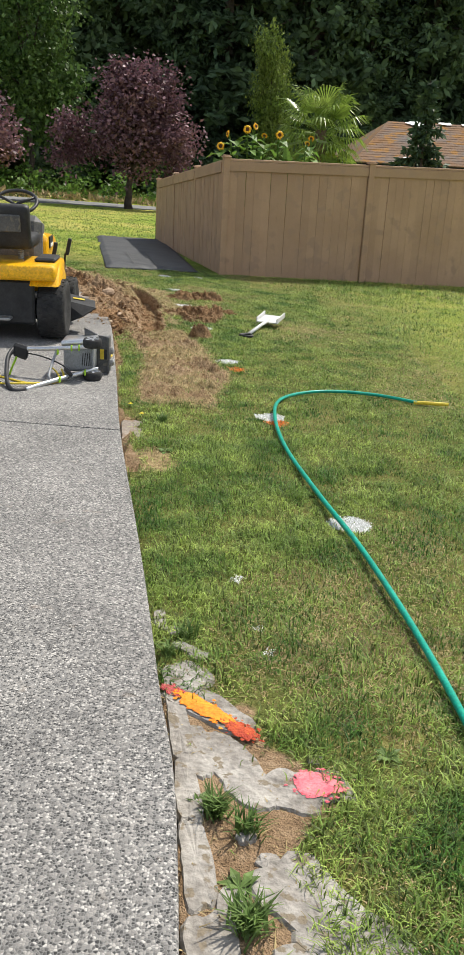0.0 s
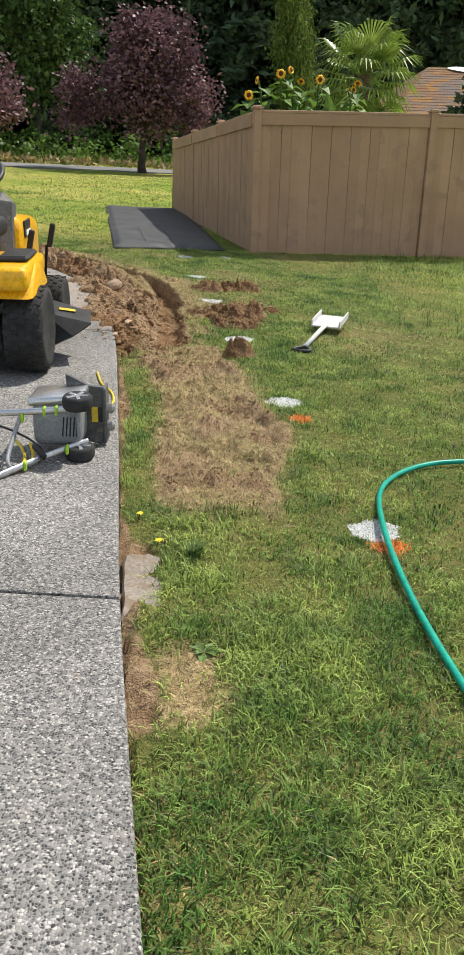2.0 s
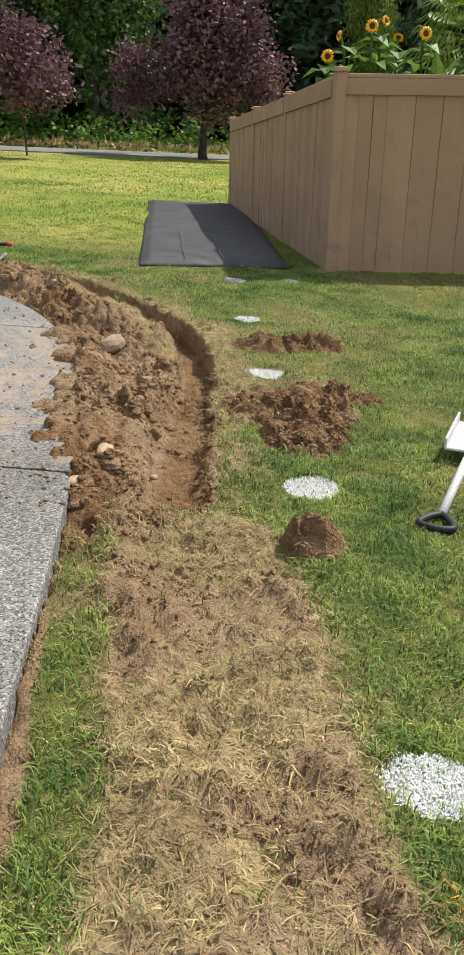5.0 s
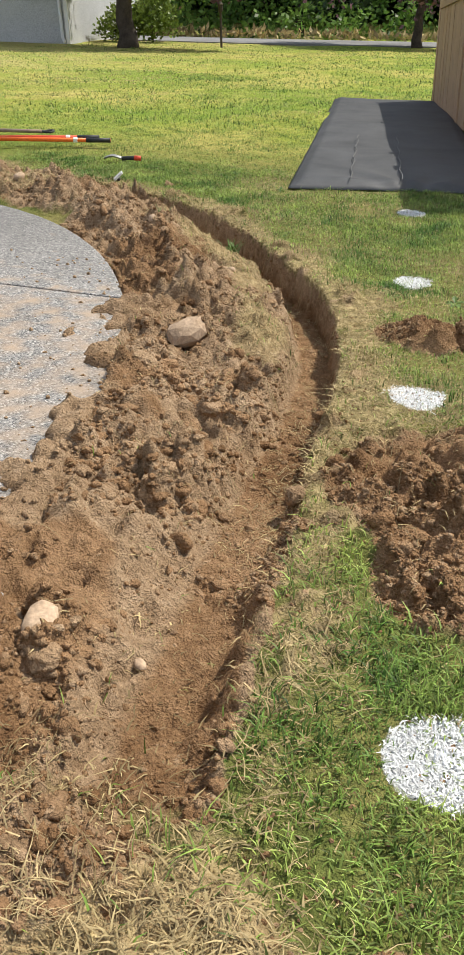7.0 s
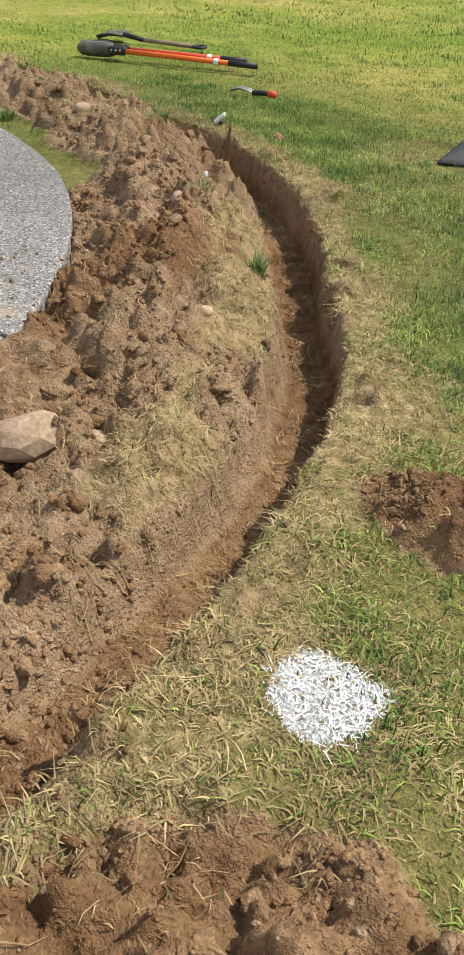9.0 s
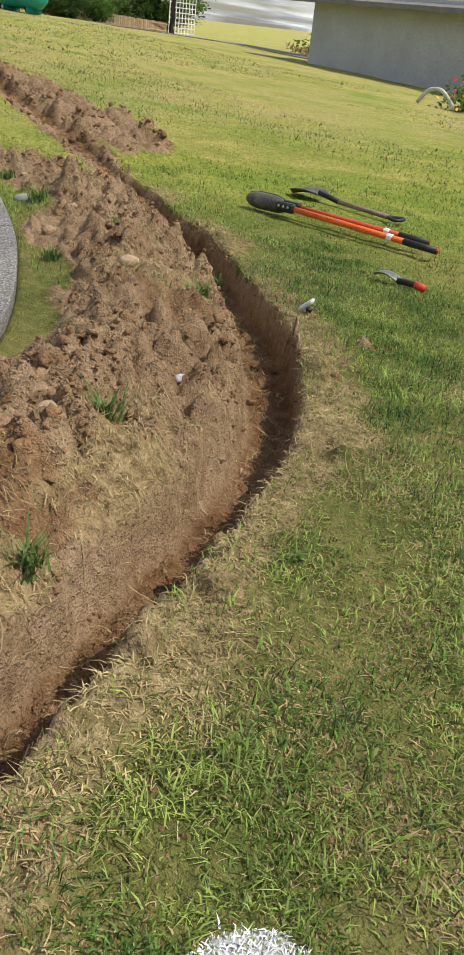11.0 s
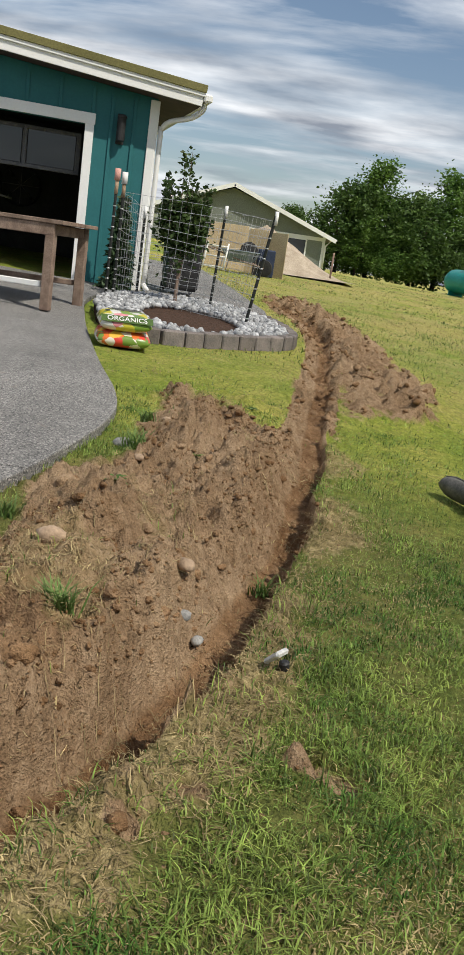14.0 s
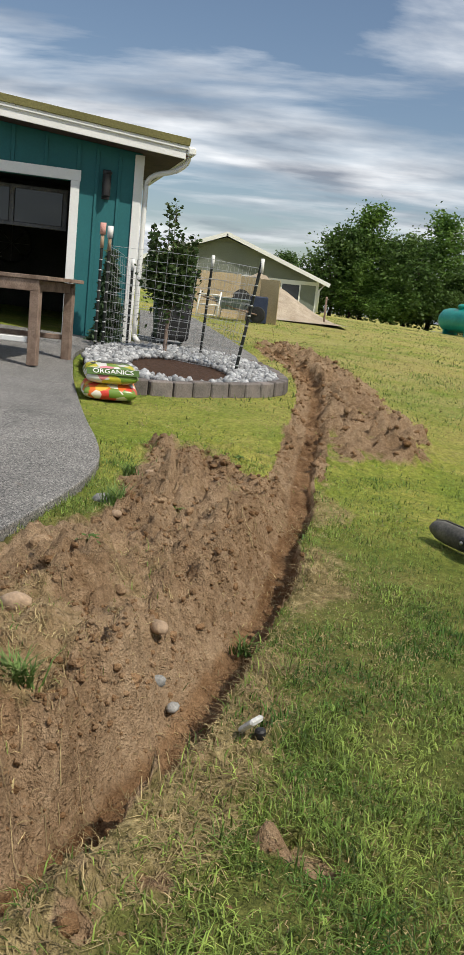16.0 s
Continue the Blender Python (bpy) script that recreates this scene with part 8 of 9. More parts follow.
# ---------------------------------------------------------------- hand tools
def spade_blade(bm, ln, w, curl, m):
    n, k = 12, 9
    g = {}
    for i in range(n + 1):
        for j in range(k + 1):
            u, v = i / n, j / k * 2 - 1
            hw = w / 2 * min(1, (1 - u) * 5 + 0.05) ** 0.45 * (1 if u > 0.1 else 0.8 + 2 * u)
            g[i, j] = bm.verts.new(m @ Vector((u * ln, v * hw, curl * v * v + 0.02 * math.sin(u * 3))))
    for i in range(n):
        for j in range(k):
            bm.faces.new((g[i, j], g[i + 1, j], g[i + 1, j + 1], g[i, j + 1]))


def d_grip(parent, p, d, material):
    d = Vector(d).normalized()
    s = Vector((-d.y, d.x, 0))
    bm = bmesh.new()
    tube(bm, smooth_line([p, p + d * 0.03 + s * 0.03, p + d * 0.09 + s * 0.055, p + d * 0.11, p + d * 0.09 - s * 0.055, p + d * 0.03 - s * 0.03, p], 4), 0.012, 8)
    part("grip", bm, material, parent, "black plastic D-shaped grip", smooth=True)


M_PALEBLADE = surf("pale_grey_scoop", (0.52, 0.52, 0.50), (0.66, 0.66, 0.64), 8, 90, 0.5, 0.2)
sc = empty("hand_shovel", at(0.44, 8.42, 72) @ Matrix.Scale(1.12, 4), "small shovel with a pale blade lying on the lawn", "shovel")
bm = bmesh.new()
box(bm, (0.27, 0.20, 0.012), pose(0.33, 0, 0.055, 0, -4, 0), 0.004)
box(bm, (0.27, 0.010, 0.05), pose(0.33, 0.098, 0.075, 0, -4, 0), 0.003)
box(bm, (0.27, 0.010, 0.05), pose(0.33, -0.098, 0.075, 0, -4, 0), 0.003)
part("blade", bm, M_PALEBLADE, sc)
bar("shaft", [(0.24, 0, 0.06), (0.0, 0, 0.055), (-0.36, 0, 0.04)], 0.016, M_PALEBLADE, sc)
d_grip(sc, Vector((-0.36, 0, 0.04)), (-1, 0, 0), M_BLACKP)

dg = empty("post_hole_digger", at(-5.24, 14.21, 21.2, -0.03), "post hole digger with orange handles lying on the lawn", "post hole digger")
M_CLAM = surf("scuffed_dark_clam_steel", (0.10, 0.095, 0.085), (0.21, 0.195, 0.17), 14, 120, 0.55, 0.3, metal=0.4)
for s in (1, -1):
    bm = bmesh.new()
    n, k = 12, 10
    g = {}
    for i in range(n + 1):
        for j in range(k + 1):
            u, a = i / n, (j / k - 0.5) * 2.3
            r = 0.058 * (0.75 + 0.25 * min(1, u * 4)) * (1 - 0.25 * max(0, u - 0.8) / 0.2)
            g[i, j] = bm.verts.new((0.07 + u * 0.29 + 0.04 * (abs(j / k - 0.5) * (1 - u)), s * (r * math.cos(a) - 0.02), 0.085 + r * math.sin(a)))
    for i in range(n):
        for j in range(k):
            bm.faces.new((g[i, j], g[i + 1, j], g[i + 1, j + 1], g[i, j + 1]))
    cl = part("clam_blade", bm, M_CLAM, dg, "dark scuffed steel clam blade", smooth=True)
    md = cl.modifiers.new("thickness", "SOLIDIFY")
    md.thickness = 0.006
    piece("socket", None, dg, M_BLACKP, (0.14, 0.05, 0.06), (0.40, s * 0.035, 0.085), bevel=0.012)
    hm = M_ORG_H if s < 0 else M_RED_H
    e = Vector((1.47, -0.015, 0.035)) if s < 0 else Vector((1.36, 0.10, 0.045))
    b = Vector((0.42, s * 0.035, 0.085))
    bar("handle", [b, b.lerp(e, 0.5), e], 0.019, hm, dg, 10, "orange fibreglass handle" if s < 0 else "red-orange handle")
    bar("handle_grip", [b.lerp(e, 0.79), e], 0.0215, M_BLACKP, dg, 10, "black rubber grip")
    piece("band", None, dg, M_WHITE, (0.05, 0.042, 0.042), tuple(b.lerp(e, 0.70)), (0, 2, 1), 0.01)
for k in range(3):
    bm = bmesh.new()
    lathe(bm, [(0.009, 0), (0.009, 0.012), (0.004, 0.015)], 8, pose(0.36 + 0.035 * k, -0.055, 0.09, 90, 0, 0))
    part("rivet", bm, M_STEEL, dg)

sp2 = empty("spade", at(-5.62, 14.93, 16, -0.03), "round-point spade with a wooden shaft beside the digger", "spade")
bm = bmesh.new()
spade_blade(bm, 0.27, 0.20, 0.03, pose(0.27, 0, 0.07, 0, 6, 180))
bl = part("blade", bm, M_CLAM, sp2, "dull grey steel blade", smooth=True)
md = bl.modifiers.new("thickness", "SOLIDIFY")
md.thickness = 0.004
bar("socket", [(0.24, 0, 0.09), (0.42, 0, 0.06)], 0.019, M_BLACKP, sp2)
bar("shaft", [(0.40, 0, 0.06), (0.85, 0, 0.04)], 0.017, M_WOOD, sp2)
d_grip(sp2, Vector((0.85, 0, 0.04)), (1, 0, 0), M_BLACKP)

tr = empty("hand_trowel", at(-3.60, 14.03, 14, -0.022), "garden trowel with a red and black handle on the grass", "trowel")
bm = bmesh.new()
spade_blade(bm, 0.15, 0.065, 0.015, pose(0.15, 0, 0.04, 0, 0, 180))
bl = part("blade", bm, M_STEEL, tr, "bright metal blade", smooth=True)
md = bl.modifiers.new("thickness", "SOLIDIFY")
md.thickness = 0.003
bar("handle", [(0.15, 0, 0.045), (0.20, 0, 0.05), (0.25, 0, 0.05), (0.30, 0, 0.045)], 0.017, M_BLACKP, tr)
bar("handle_end", [(0.255, 0, 0.05), (0.31, 0, 0.045)], 0.02, M_RED_H, tr, 8, "red handle end")

sk = empty("sprinkler_head", at(-3.10, 13.23), "black pop-up sprinkler head beside the trench", "sprinkler")
bm = bmesh.new()
lathe(bm, [(0.011, -0.05), (0.011, 0.015), (0.014, 0.017), (0.014, 0.030), (0.008, 0.034)], 16, pose(0, 0, 0, 8, 10, 0))
part("body", bm, M_BLACKP, sk)
bm = bmesh.new()
box(bm, (0.085, 0.04, 0.016), pose(0.015, -0.03, 0.05, 20, -40, 20), 0.006)
part("flap", bm, M_PALEBLADE, sk, "pale tan flap")


# ---------------------------------------------------------------- stones
def stone(x, y, r, lift, seed, label, material=M_STONE, flat=0.75, angular=False):
    rng = np.random.default_rng(seed)
    r, lift = r * 0.66, lift * 0.4
    bm = bmesh.new()
    bmesh.ops.create_icosphere(bm, subdivisions=3 if material is M_EARTH else 2, radius=1)
    ph = rng.uniform(0, 6, 6)
    for v in bm.verts:
        c = v.co
        k = 1 + 0.14 * math.sin(2.3 * c.x + ph[0]) * math.cos(1.9 * c.y + ph[1]) + 0.10 * math.sin(3.1 * c.z + ph[2])
        if angular:
            k *= 1 + rng.uniform(-0.10, 0.10)
        else:
            k *= 1 + rng.uniform(-0.06, 0.06)
        v.co = Vector((c.x * k * r * 1.25, c.y * k * r * 0.9, c.z * k * r * flat))
    ob = part("stone", bm, material, smooth=not angular)
    if material is M_EARTH:
        ob.data.attributes.new("dirt", "FLOAT", "POINT").data.foreach_set("value", np.ones(len(ob.data.vertices), np.float32))
    zz = float(land(np.array([x]), np.array([y]))[0][0])
    ob.matrix_basis = pose(x, y, zz + lift, rng.uniform(-12, 12), rng.uniform(-12, 12), rng.uniform(0, 360))
    return tagged(ob, label, "stone", "stones in the spoil")


M_GREYSTONE = surf("grey_pebble", (0.22, 0.22, 0.21), (0.34, 0.33, 0.31), 20, 120, 0.8, 0.3)
stone(-1.36, 10.09, 0.105, 0.13, 1, "angular tan rock on the spoil heap", angular=True, flat=0.9)
stone(-1.53, 10.39, 0.115, 0.0, 2, "rounded dusty boulder on the spoil heap", M_EARTH, 0.6, True)
stone(-1.39, 9.73, 0.10, 0.0, 21, "dusty rock half buried at the slab's edge", M_EARTH, 0.6, True)
stone(-1.245, 10.215, 0.055, 0.012, 3, "flat tan rock on the spoil heap", flat=0.4)
stone(-3.52, 12.55, 0.06, 0.02, 4, "rounded tan cobble on the spoil")
stone(-3.76, 12.83, 0.03, 0.012, 5, "small dusty cobble on the spoil", M_EARTH)
stone(-3.56, 12.96, 0.045, 0.05, 6, "pale smooth cobble above the trench")
stone(-3.48, 12.97, 0.035, 0.02, 7, "small grey stone beside a pale cobble", M_GREYSTONE)
stone(-3.45, 13.02, 0.03, 0.02, 8, "small grey stone beside a pale cobble", M_GREYSTONE)
stone(-2.44, 12.22, 0.03, 0.015, 9, "small pale stone near the trench", M_ROCKS)
stone(-5.1, 12.66, 0.07, 0.0, 10, "mossy grey cobble at the slab's edge", M_GREYSTONE)
stone(-4.3, 12.5, 0.06, 0.03, 13, "dusty cobble at the slab's edge", M_EARTH)
stone(-2.15, 11.65, 0.05, 0.015, 14, "dusty tan cobble on the spoil", M_STONE)
stone(-2.0, 11.45, 0.035, 0.03, 15, "dusty tan cobble on the spoil", M_EARTH)
stone(-0.98, 8.28, 0.06, 0.005, 16, "flat tan rock half buried in soil", flat=0.5)
stone(-1.05, 8.05, 0.05, 0.005, 17, "flat tan rock half buried in soil", flat=0.45)
for k, (x, y, r) in enumerate(((-0.80, 8.35, 0.03), (-4.6, 12.75, 0.045), (-4.0, 12.95, 0.03), (-3.1, 12.35, 0.04), (-1.45, 10.9, 0.05), (-1.9, 10.95, 0.045), (-2.7, 12.05, 0.035), (-1.85, 9.15, 0.03), (-5.2, 13.05, 0.05), (-5.6, 12.85, 0.04))):
    stone(x, y, 0.7 * r, 0.0, 30 + k, "small tan stone in the loose soil")


# ---------------------------------------------------------------- broken concrete and paint at the near corner
bc = empty("broken_concrete", at(0.2, 1.3), "crumbling pale concrete beside the driveway", "concrete")
o_ = bc.matrix_basis.translation
rr = random.Random(8)


def plate(parent, name, x, y, ln, w, deg, lift=0.007, material=None):
    """A weathered slab fragment: squarish ragged outline, worn arris, uneven top."""
    n = 26
    o = parent.matrix_basis.translation
    zc = gz(x, y) + 0.03 * (float(fbm(np.array([x]), np.array([y]), 0.7, 3, 3)[0]) - 0.5)
    bm = bmesh.new()
    c, s = math.cos(radians(deg)), math.sin(radians(deg))
    ph = rr.uniform(0, 6)
    rings = [[], [], []]
    for k in range(n):
        a = k * math.tau / n
        ca, sa = math.cos(a), math.sin(a)
        q = (abs(ca) ** 4.5 + abs(sa) ** 4.5) ** (-1 / 4.5) * (1 + 0.07 * math.sin(3 * a + ph) + rr.uniform(-0.07, 0.07))
        for ring, f, h in ((rings[0], 0.90, lift), (rings[1], 1.0, lift - 0.012), (rings[2], 1.0, lift - 0.07)):
            u, v = ca * q * f * ln / 2, sa * q * f * w / 2
            px_, py_ = x + c * u - s * v, y + s * u + c * v
            ring.append(bm.verts.new((px_ - o.x, py_ - o.y, zc + SX * (px_ - x) + SY * (py_ - y) + h + rr.uniform(-0.002, 0.002) - o.z)))
    mid = bm.verts.new((x - o.x, y - o.y, zc + lift + 0.001 - o.z))
    for k in range(n):
        j = (k + 1) % n
        bm.faces.new((mid, rings[0][k], rings[0][j]))
        bm.faces.new((rings[0][k], rings[1][k], rings[1][j], rings[0][j]))
        bm.faces.new((rings[1][k], rings[2][k], rings[2][j], rings[1][j]))
    bmesh.ops.recalc_face_normals(bm, faces=bm.faces)
    return part(name, bm, material or M_PALE, parent)


for x, y, ln, w, deg in ((0.004, 1.62, 0.20, 0.050, 98), (0.036, 1.40, 0.23, 0.050, 98), (0.070, 1.16, 0.24, 0.050, 98), (0.105, 0.91, 0.25, 0.060, 98), (0.150, 0.66, 0.23, 0.090, 98), (0.055, 1.69, 0.15, 0.085, -45),
                         (0.115, 1.515, 0.27, 0.10, -40), (0.088, 1.32, 0.22, 0.070, 104), (0.165, 1.30, 0.22, 0.105, -58), (0.235, 1.175, 0.15, 0.10, -52), (0.335, 1.18, 0.15, 0.13, -12), (0.425, 1.205, 0.11, 0.10, 12),
                         (0.335, 0.84, 0.22, 0.15, -56), (0.43, 0.72, 0.22, 0.16, -48), (0.34, 0.66, 0.12, 0.11, 20), (-0.066, 2.02, 0.14, 0.035, 99), (-0.008, 1.955, 0.06, 0.045, 20), (0.035, 1.84, 0.10, 0.035, -35), (0.075, 1.80, 0.06, 0.04, 10), (0.215, 1.0, 0.045, 0.03, 20), (0.262, 0.93, 0.05, 0.04, 60), (0.18, 0.80, 0.08, 0.05, 80), (0.40, 1.31, 0.04, 0.03, 0)):
    plate(bc, "concrete_chunk", x, y, ln * 1.12, w * 1.28, deg, 0.007 + rr.uniform(-0.003, 0.002))
M_FOOT = surf("bare_grey_footing", (0.21, 0.175, 0.14), (0.29, 0.25, 0.21), 5, 80, 0.9, 0.4, 0.004, c3=(0.22, 0.165, 0.12))
ft = empty("concrete_footing", at(-0.41, 4.32), "bare smooth grey concrete footing beside the driveway", "concrete")
plate(ft, "slab", -0.415, 4.33, 0.52, 0.15, 98, -0.004, M_FOOT)
M_ORANGE2 = surf("fluorescent_orange_paint", (0.85, 0.17, 0.012), (0.95, 0.29, 0.02), 6, 90, 0.7, 0.5, 0.008)
M_MAGENTA = surf("pink_marking_paint", (0.75, 0.10, 0.14), (0.70, 0.22, 0.24), 18, 120, 0.6, 0.4, 0.006)


def paint_mark(x, y, ln, w, deg, material, label, seed):
    rng = random.Random(seed)
    bm = bmesh.new()
    n = 40
    p1, p2 = rng.uniform(0, 6), rng.uniform(0, 6)

    def blot(cx, cy, rx, ry, h, m, wave):
        c = bm.verts.new((cx, cy, h + 0.002))
        ring = []
        for k in range(m):
            a = k * math.tau / m
            q = 1 + wave * math.sin(3 * a + p1) + 0.6 * wave * math.sin(7 * a + p2) + rng.uniform(-0.3, 0.3) * wave
            ring.append(bm.verts.new((cx + math.cos(a) * rx * q, cy + math.sin(a) * ry * q, h)))
        for k in range(m):
            bm.faces.new((c, ring[k], ring[(k + 1) % m]))

    blot(0, 0, ln / 2, w / 2, 0.0115, n, 0.10)
    for k in range(70):
        a, r = rng.uniform(0, math.tau), 0.85 + abs(rng.gauss(0, 0.28))
        q = rng.uniform(0.0015, 0.006)
        blot(math.cos(a) * ln / 2 * r, math.sin(a) * w / 2 * r, q * 1.4, q, 0.0112, 7, 0.2)
    ob = part("paint_mark", bm, material)
    ob.matrix_basis = pose(x, y, float(land(np.array([x]), np.array([y]))[0][0]) + 0.002, 0, 0, deg)
    tagged(ob, label, "paint mark")


paint_mark(0.015, 1.575, 0.09, 0.03, -30, surf("dark_red_overspray", (0.40, 0.05, 0.06), (0.50, 0.12, 0.11), 30, 160, 0.8, 0.5), "dark red overspray beside a paint stroke", 5)
paint_mark(0.10, 1.50, 0.20, 0.06, -39, M_ORANGE2, "bright orange spray paint stroke on broken concrete", 1)
paint_mark(0.205, 1.405, 0.10, 0.05, -42, surf("red_orange_overspray", (0.36, 0.04, 0.018), (0.52, 0.09, 0.025), 30, 160, 0.7, 0.5), "dark orange overspray at the end of a paint stroke", 2)
paint_mark(0.393, 1.20, 0.12, 0.085, -10, M_MAGENTA, "pink spray paint mark on broken concrete", 3)

# dandelions at the bare strip
M_DAND = surf("dandelion_yellow", (0.85, 0.62, 0.02), (0.9, 0.72, 0.04), 40, 200, 0.6, 0.3)
for x, y in ((-0.405, 4.63), (-0.50, 4.86)):
    d_ = empty("dandelion", at(x, y), "yellow dandelion flower by the driveway", "dandelion", "dandelions")
    bar("stem", [(0, 0, 0), (0.01, 0, 0.028)], 0.002, M_LEAF, d_, 5)
    bm = bmesh.new()
    for k in range(26):
        a = k * 2.4
        r = 0.003 + 0.010 * (k / 26)
        e = Vector((math.cos(a), math.sin(a), 0.5 - k / 40))
        s = Vector((-math.sin(a), math.cos(a), 0)) * 0.0028
        p0 = Vector((0.01, 0, 0.028))
        vv = [bm.verts.new(q) for q in (p0, p0 + e * r + s, p0 + e * r * 1.4, p0 + e * r - s)]
        bm.faces.new(vv)
    part("flower_head", bm, M_DAND, d_)

# leafy weeds: rosettes of broad leaves in the lawn and spoil
M_WEED = foliage("weed_leaves", (0.09, 0.16, 0.035), (0.17, 0.25, 0.075), 6, 0.5, 0.3, 0.3)


def weed(x, y, size, n, seed):
    rng = np.random.default_rng(seed)
    zz = float(land(np.array([x]), np.array([y]))[0][0])
    bm = bmesh.new()
    for k in range(n):
        a, ln = k * 2.4 + rng.uniform(-0.3, 0.3), 0.55 * size * rng.uniform(0.5, 1.1)
        up = rng.uniform(0.1, 0.7)
        e = Vector((math.cos(a), math.sin(a), up)).normalized()
        s = Vector((-math.sin(a), math.cos(a), 0)) * ln * rng.uniform(0.10, 0.2)
        p = [Vector((0, 0, 0)), e * ln * 0.5 + s, e * ln * 0.55 + Vector((0, 0, -0.004)), e * ln * 0.5 - s, e * ln - Vector((0, 0, ln * 0.25))]
        v = [bm.verts.new(q) for q in p]
        for t_ in ((0, 1, 2), (0, 2, 3), (1, 4, 2), (2, 4, 3)):
            bm.faces.new([v[i] for i in t_])
    ob = part("weed", bm, M_WEED)
    ob.matrix_basis = pose(x, y, zz)
    tagged(ob, "low green weed with a rosette of leaves", "weed", kind="stuff")


for k, (x, y, s, n) in enumerate(((-6.35, 13.35, 0.16, 14), (-0.42, 11.05, 0.16, 16), (-0.20, 3.95, 0.13, 18), (0.02, 3.85, 0.10, 14), (0.1, 1.1, 0.09, 22), (0.2, 0.85, 0.10, 24), (0.05, 2.4, 0.07, 14), (0.45, 1.7, 0.08, 14), (0.6, 1.35, 0.09, 14), (0.55, 2.6, 0.08, 12), (-1.9, 13.4, 0.11, 14), (-2.4, 13.9, 0.10, 12), (-1.6, 14.0, 0.12, 14), (-3.0, 14.1, 0.08, 12), (-0.15, 10.95, 0.12, 12), (0.35, 3.6, 0.09, 12), (-2.6, 12.05, 0.12, 16), (-4.0, 12.7, 0.10, 12), (-4.9, 13.0, 0.10, 10), (-1.5, 12.0, 0.10, 14))):
    weed(x, y, s, n, 200 + k)


def grass_tuft(x, y, size, n, seed):
    rng = np.random.default_rng(seed)
    zz = float(land(np.array([x]), np.array([y]))[0][0])
    bm = bmesh.new()
    for k in range(n):
        a, ln = rng.uniform(0, 6.28), size * rng.uniform(0.5, 1.1)
        b = Vector((rng.normal() * size * 0.18, rng.normal() * size * 0.18, 0))
        e = Vector((math.cos(a) * 0.5, math.sin(a) * 0.5, 1)).normalized()
        s = Vector((-math.sin(a), math.cos(a), 0)) * 0.0035
        v = [bm.verts.new(q) for q in (b - s, b + s, b + e * ln * 0.6 + s * 0.7, b + e * ln * 0.6 - s * 0.7, b + e * ln + Vector((math.cos(a), math.sin(a), -0.3)) * ln * 0.25)]
        bm.faces.new(v[:4])
        bm.faces.new((v[3], v[2], v[4]))
    ob = part("grass_tuft", bm, M_WEED)
    ob.matrix_basis = pose(x, y, zz)
    tagged(ob, "long green grass tuft standing in dug soil", "grass tuft", kind="stuff")


for k, (x, y, s, n) in enumerate(((-3.07, 12.645, 0.11, 110), (-2.2, 11.85, 0.12, 60), (-5.0, 12.72, 0.13, 70), (-3.9, 12.35, 0.10, 50), (0.218, 0.745, 0.09, 130), (0.145, 1.08, 0.075, 120), (-0.02, 1.80, 0.06, 60), (-0.26, 4.56, 0.07, 90), (-0.34, 3.25, 0.08, 110), (0.22, 1.02, 0.08, 60), (0.03, 1.92, 0.07, 60), (-1.6, 11.4, 0.10, 50), (-5.6, 12.75, 0.10, 60), (-2.1, 10.9, 0.09, 40), (-3.9, 13.25, 0.09, 40))):
    grass_tuft(x, y, s, n, 300 + k)


# ---------------------------------------------------------------- house by the road
M_PALEWALL = surf("pale_grey_siding", (0.42, 0.43, 0.45), (0.50, 0.51, 0.52), 0.7, 30, 0.7, 0.05)
nh = empty("roadside_house", pose(-21.9, 33.2, gz(-14.2, 33.2), 0, 0, 4), "pale grey sided house with white downspouts at the lawn's edge", "house")
piece("wall", None, nh, M_PALEWALL, (15.5, 6.0, 3.0), (0, 3.0, 1.35), bevel=0)
for k in range(15):
    piece("siding_board", None, nh, M_PALEWALL, (15.5, 0.02, 0.19), (0, -0.012, 0.1 + k * 0.19), (3, 0, 0), 0)
piece("corner_board", None, nh, M_WHITE, (0.12, 0.05, 3.0), (7.72, -0.03, 1.35), bevel=0)
bar("downspout", [(7.55, -0.08, 2.9), (7.55, -0.08, 0.15), (7.7, -0.3, 0.05)], 0.05, M_WHITE, nh)
bar("downspout", [(4.65, -0.08, 2.9), (4.65, -0.08, 0.2), (4.95, -0.35, 0.06)], 0.05, M_WHITE, nh)
w = piece("window", None, nh, M_WHITE, (1.5, 0.06, 1.1), (6.2, -0.03, 1.75), bevel=0)
piece("pane", None, w, M_PANE, (1.36, 0.02, 0.96), (6.2, -0.065, 1.75), bevel=0)
piece("roof", None, nh, M_SHINGLE, (16.5, 7.4, 0.15), (0, 2.6, 3.0), (7, 0, 0), 0)
M_DRUM = surf("blue_plastic_drum", (0.10, 0.17, 0.42), (0.15, 0.23, 0.50), 3, 60, 0.4, 0.05)
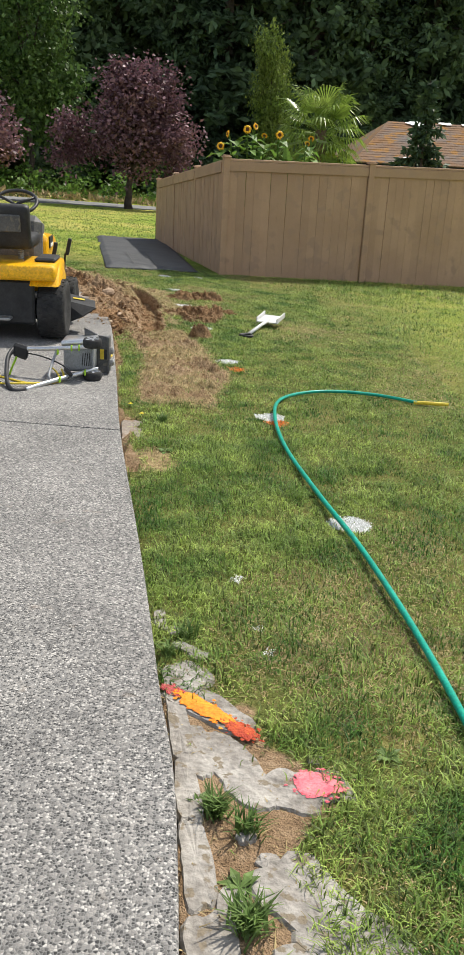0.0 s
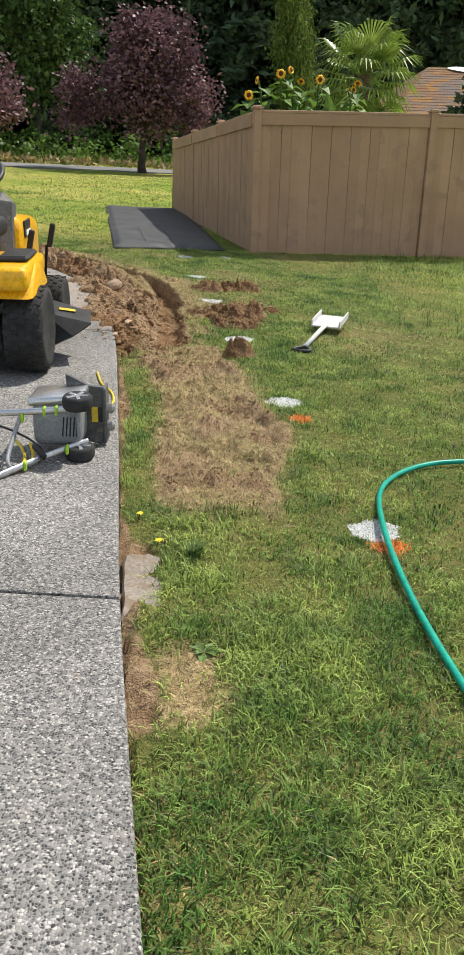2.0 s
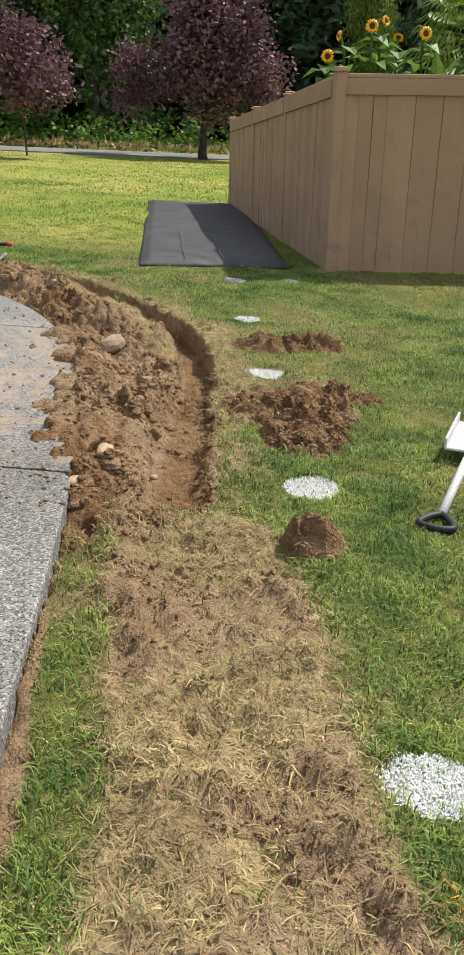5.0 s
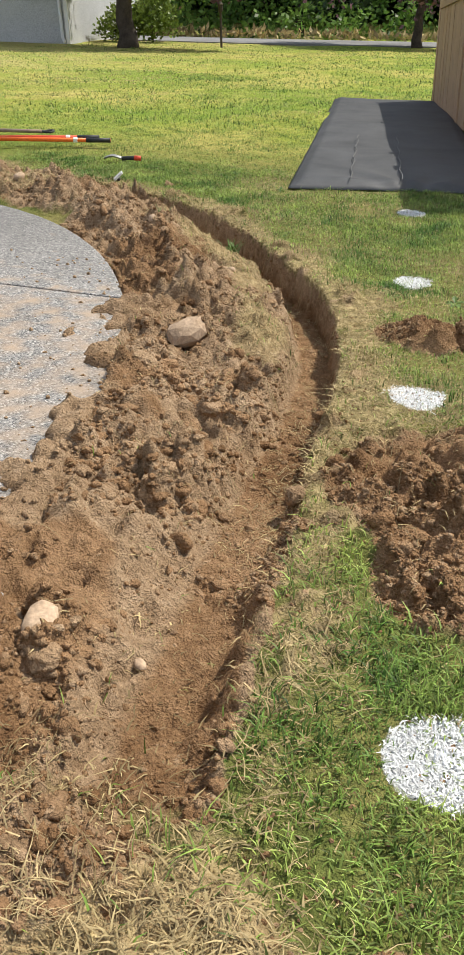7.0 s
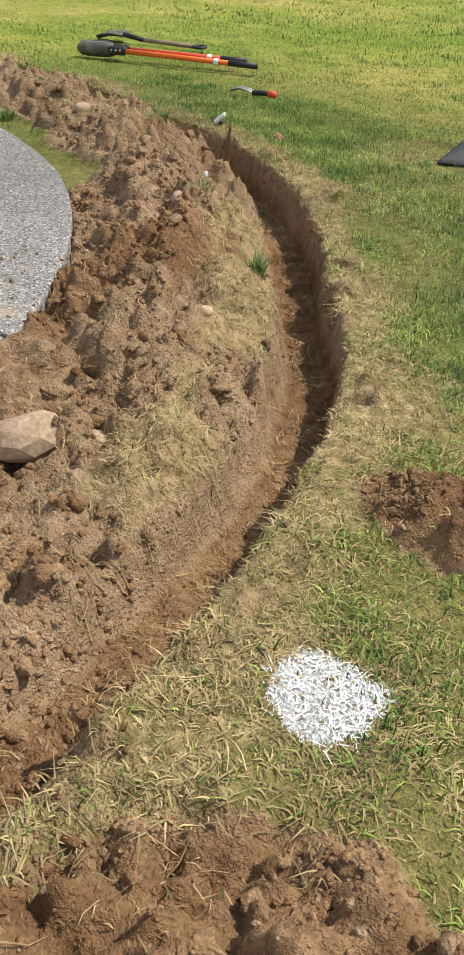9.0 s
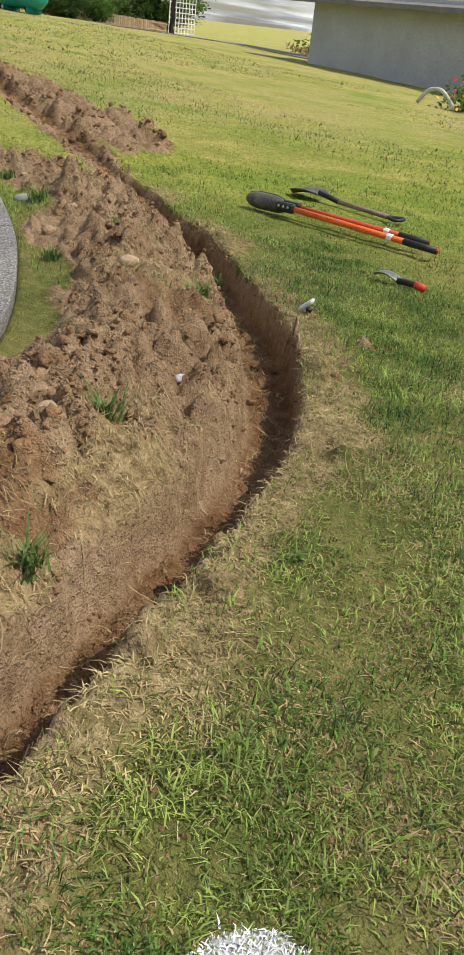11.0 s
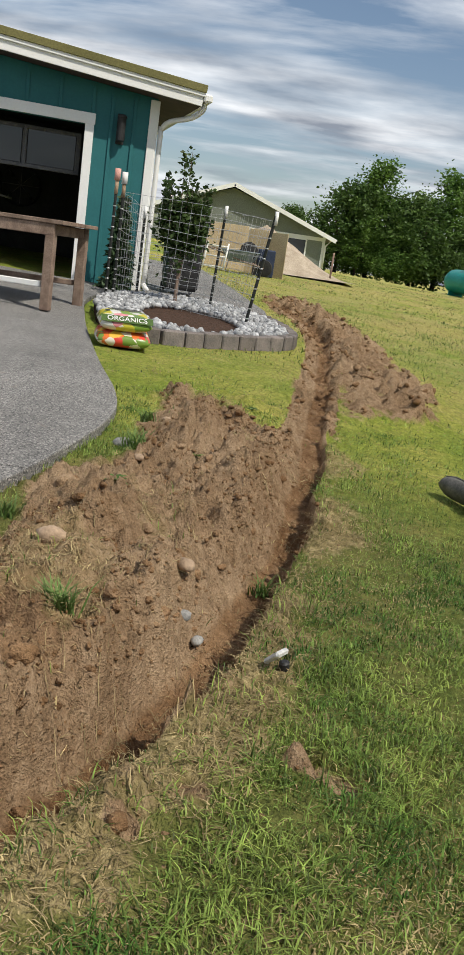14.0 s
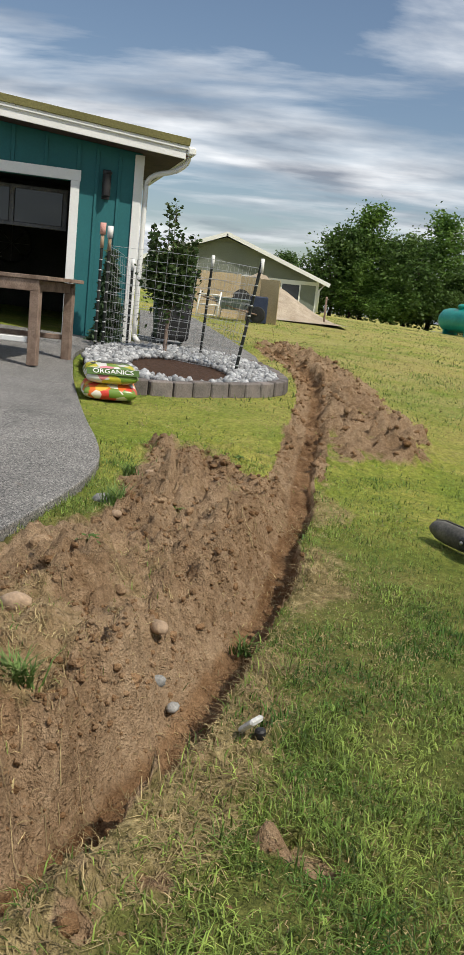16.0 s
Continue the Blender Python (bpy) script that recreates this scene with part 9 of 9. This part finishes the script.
for x in (-18.9, -18.2):
    dr = empty("rain_barrel", at(x, 32.4), "blue plastic rain barrel against the house", "barrel", "rain barrels")
    bm = bmesh.new()
    lathe(bm, [(0.27, 0), (0.30, 0.05), (0.31, 0.3), (0.30, 0.32), (0.31, 0.34), (0.31, 0.62), (0.30, 0.64), (0.31, 0.66), (0.29, 0.92), (0.26, 0.95)], 24)
    part("drum", bm, M_DRUM, dr, smooth=True)
    bm = bmesh.new()
    lathe(bm, [(0.28, 0.95), (0.28, 0.98), (0.05, 0.99)], 20)
    part("lid", bm, M_BLACKP, dr)
M_DRIFT = surf("bleached_driftwood", (0.45, 0.42, 0.37), (0.60, 0.57, 0.51), 9, 80, 0.9, 0.4)
for pts, lab in ((((-16.3, 26.0, 0.0), (-16.1, 26.1, 0.28), (-15.8, 26.2, 0.33), (-15.5, 26.25, 0.12), (-15.35, 26.2, 0.0)), "arched bleached driftwood by the flower bed"), (((-14.9, 26.7, 0.03), (-14.5, 26.6, 0.06), (-14.0, 26.7, 0.02), (-13.8, 26.5, 0.10)), "bleached driftwood log lying on the lawn")):
    laid("driftwood", pts, 0.045, M_DRIFT, 0.03, lab, "driftwood", 5)
rng = np.random.default_rng(88)
P = rng.normal(size=(900, 3)) * np.array([0.45, 0.35, 0.16]) + np.array([-15.2, 26.9, gz(-15.2, 26.9) + 0.25])
P[:, 2] = np.maximum(P[:, 2], gz(-15.2, 26.9) + 0.02)
fb = empty("flower_clump", None, "clump of red and yellow flowers with green leaves", "flowers")
for name, pts, size, m_ in (("leaves", P, 0.07, M_HEDGE), ("red_flowers", P[:90] + np.array([0, 0, 0.22]), 0.08, surf("red_petals", (0.6, 0.03, 0.02), (0.7, 0.06, 0.03), 9, 60, 0.6, 0)), ("yellow_flowers", P[90:160] + np.array([0.2, 0, 0.12]), 0.07, M_PETAL)):
    ob = new(name, leaf_mesh(name, pts, -0.3, size, m_, rng))
    ob.parent = fb
bushes = [broadleaf("shrub", [(0, 0, 0.55, 0.6, 0.6, 0.5, 1)], (0.3, 0.03), 6, 60, 26, 0.10, 0.07, M_LEAF2, "small bright green shrub by the house", "shrub", 95)]
bushes[0].matrix_basis = at(-13.4, 35.6)
copy_thing(bushes[0], at(-12.5, 36.2, 70) @ Matrix.Diagonal((1.2, 1.2, 1.3, 1)))
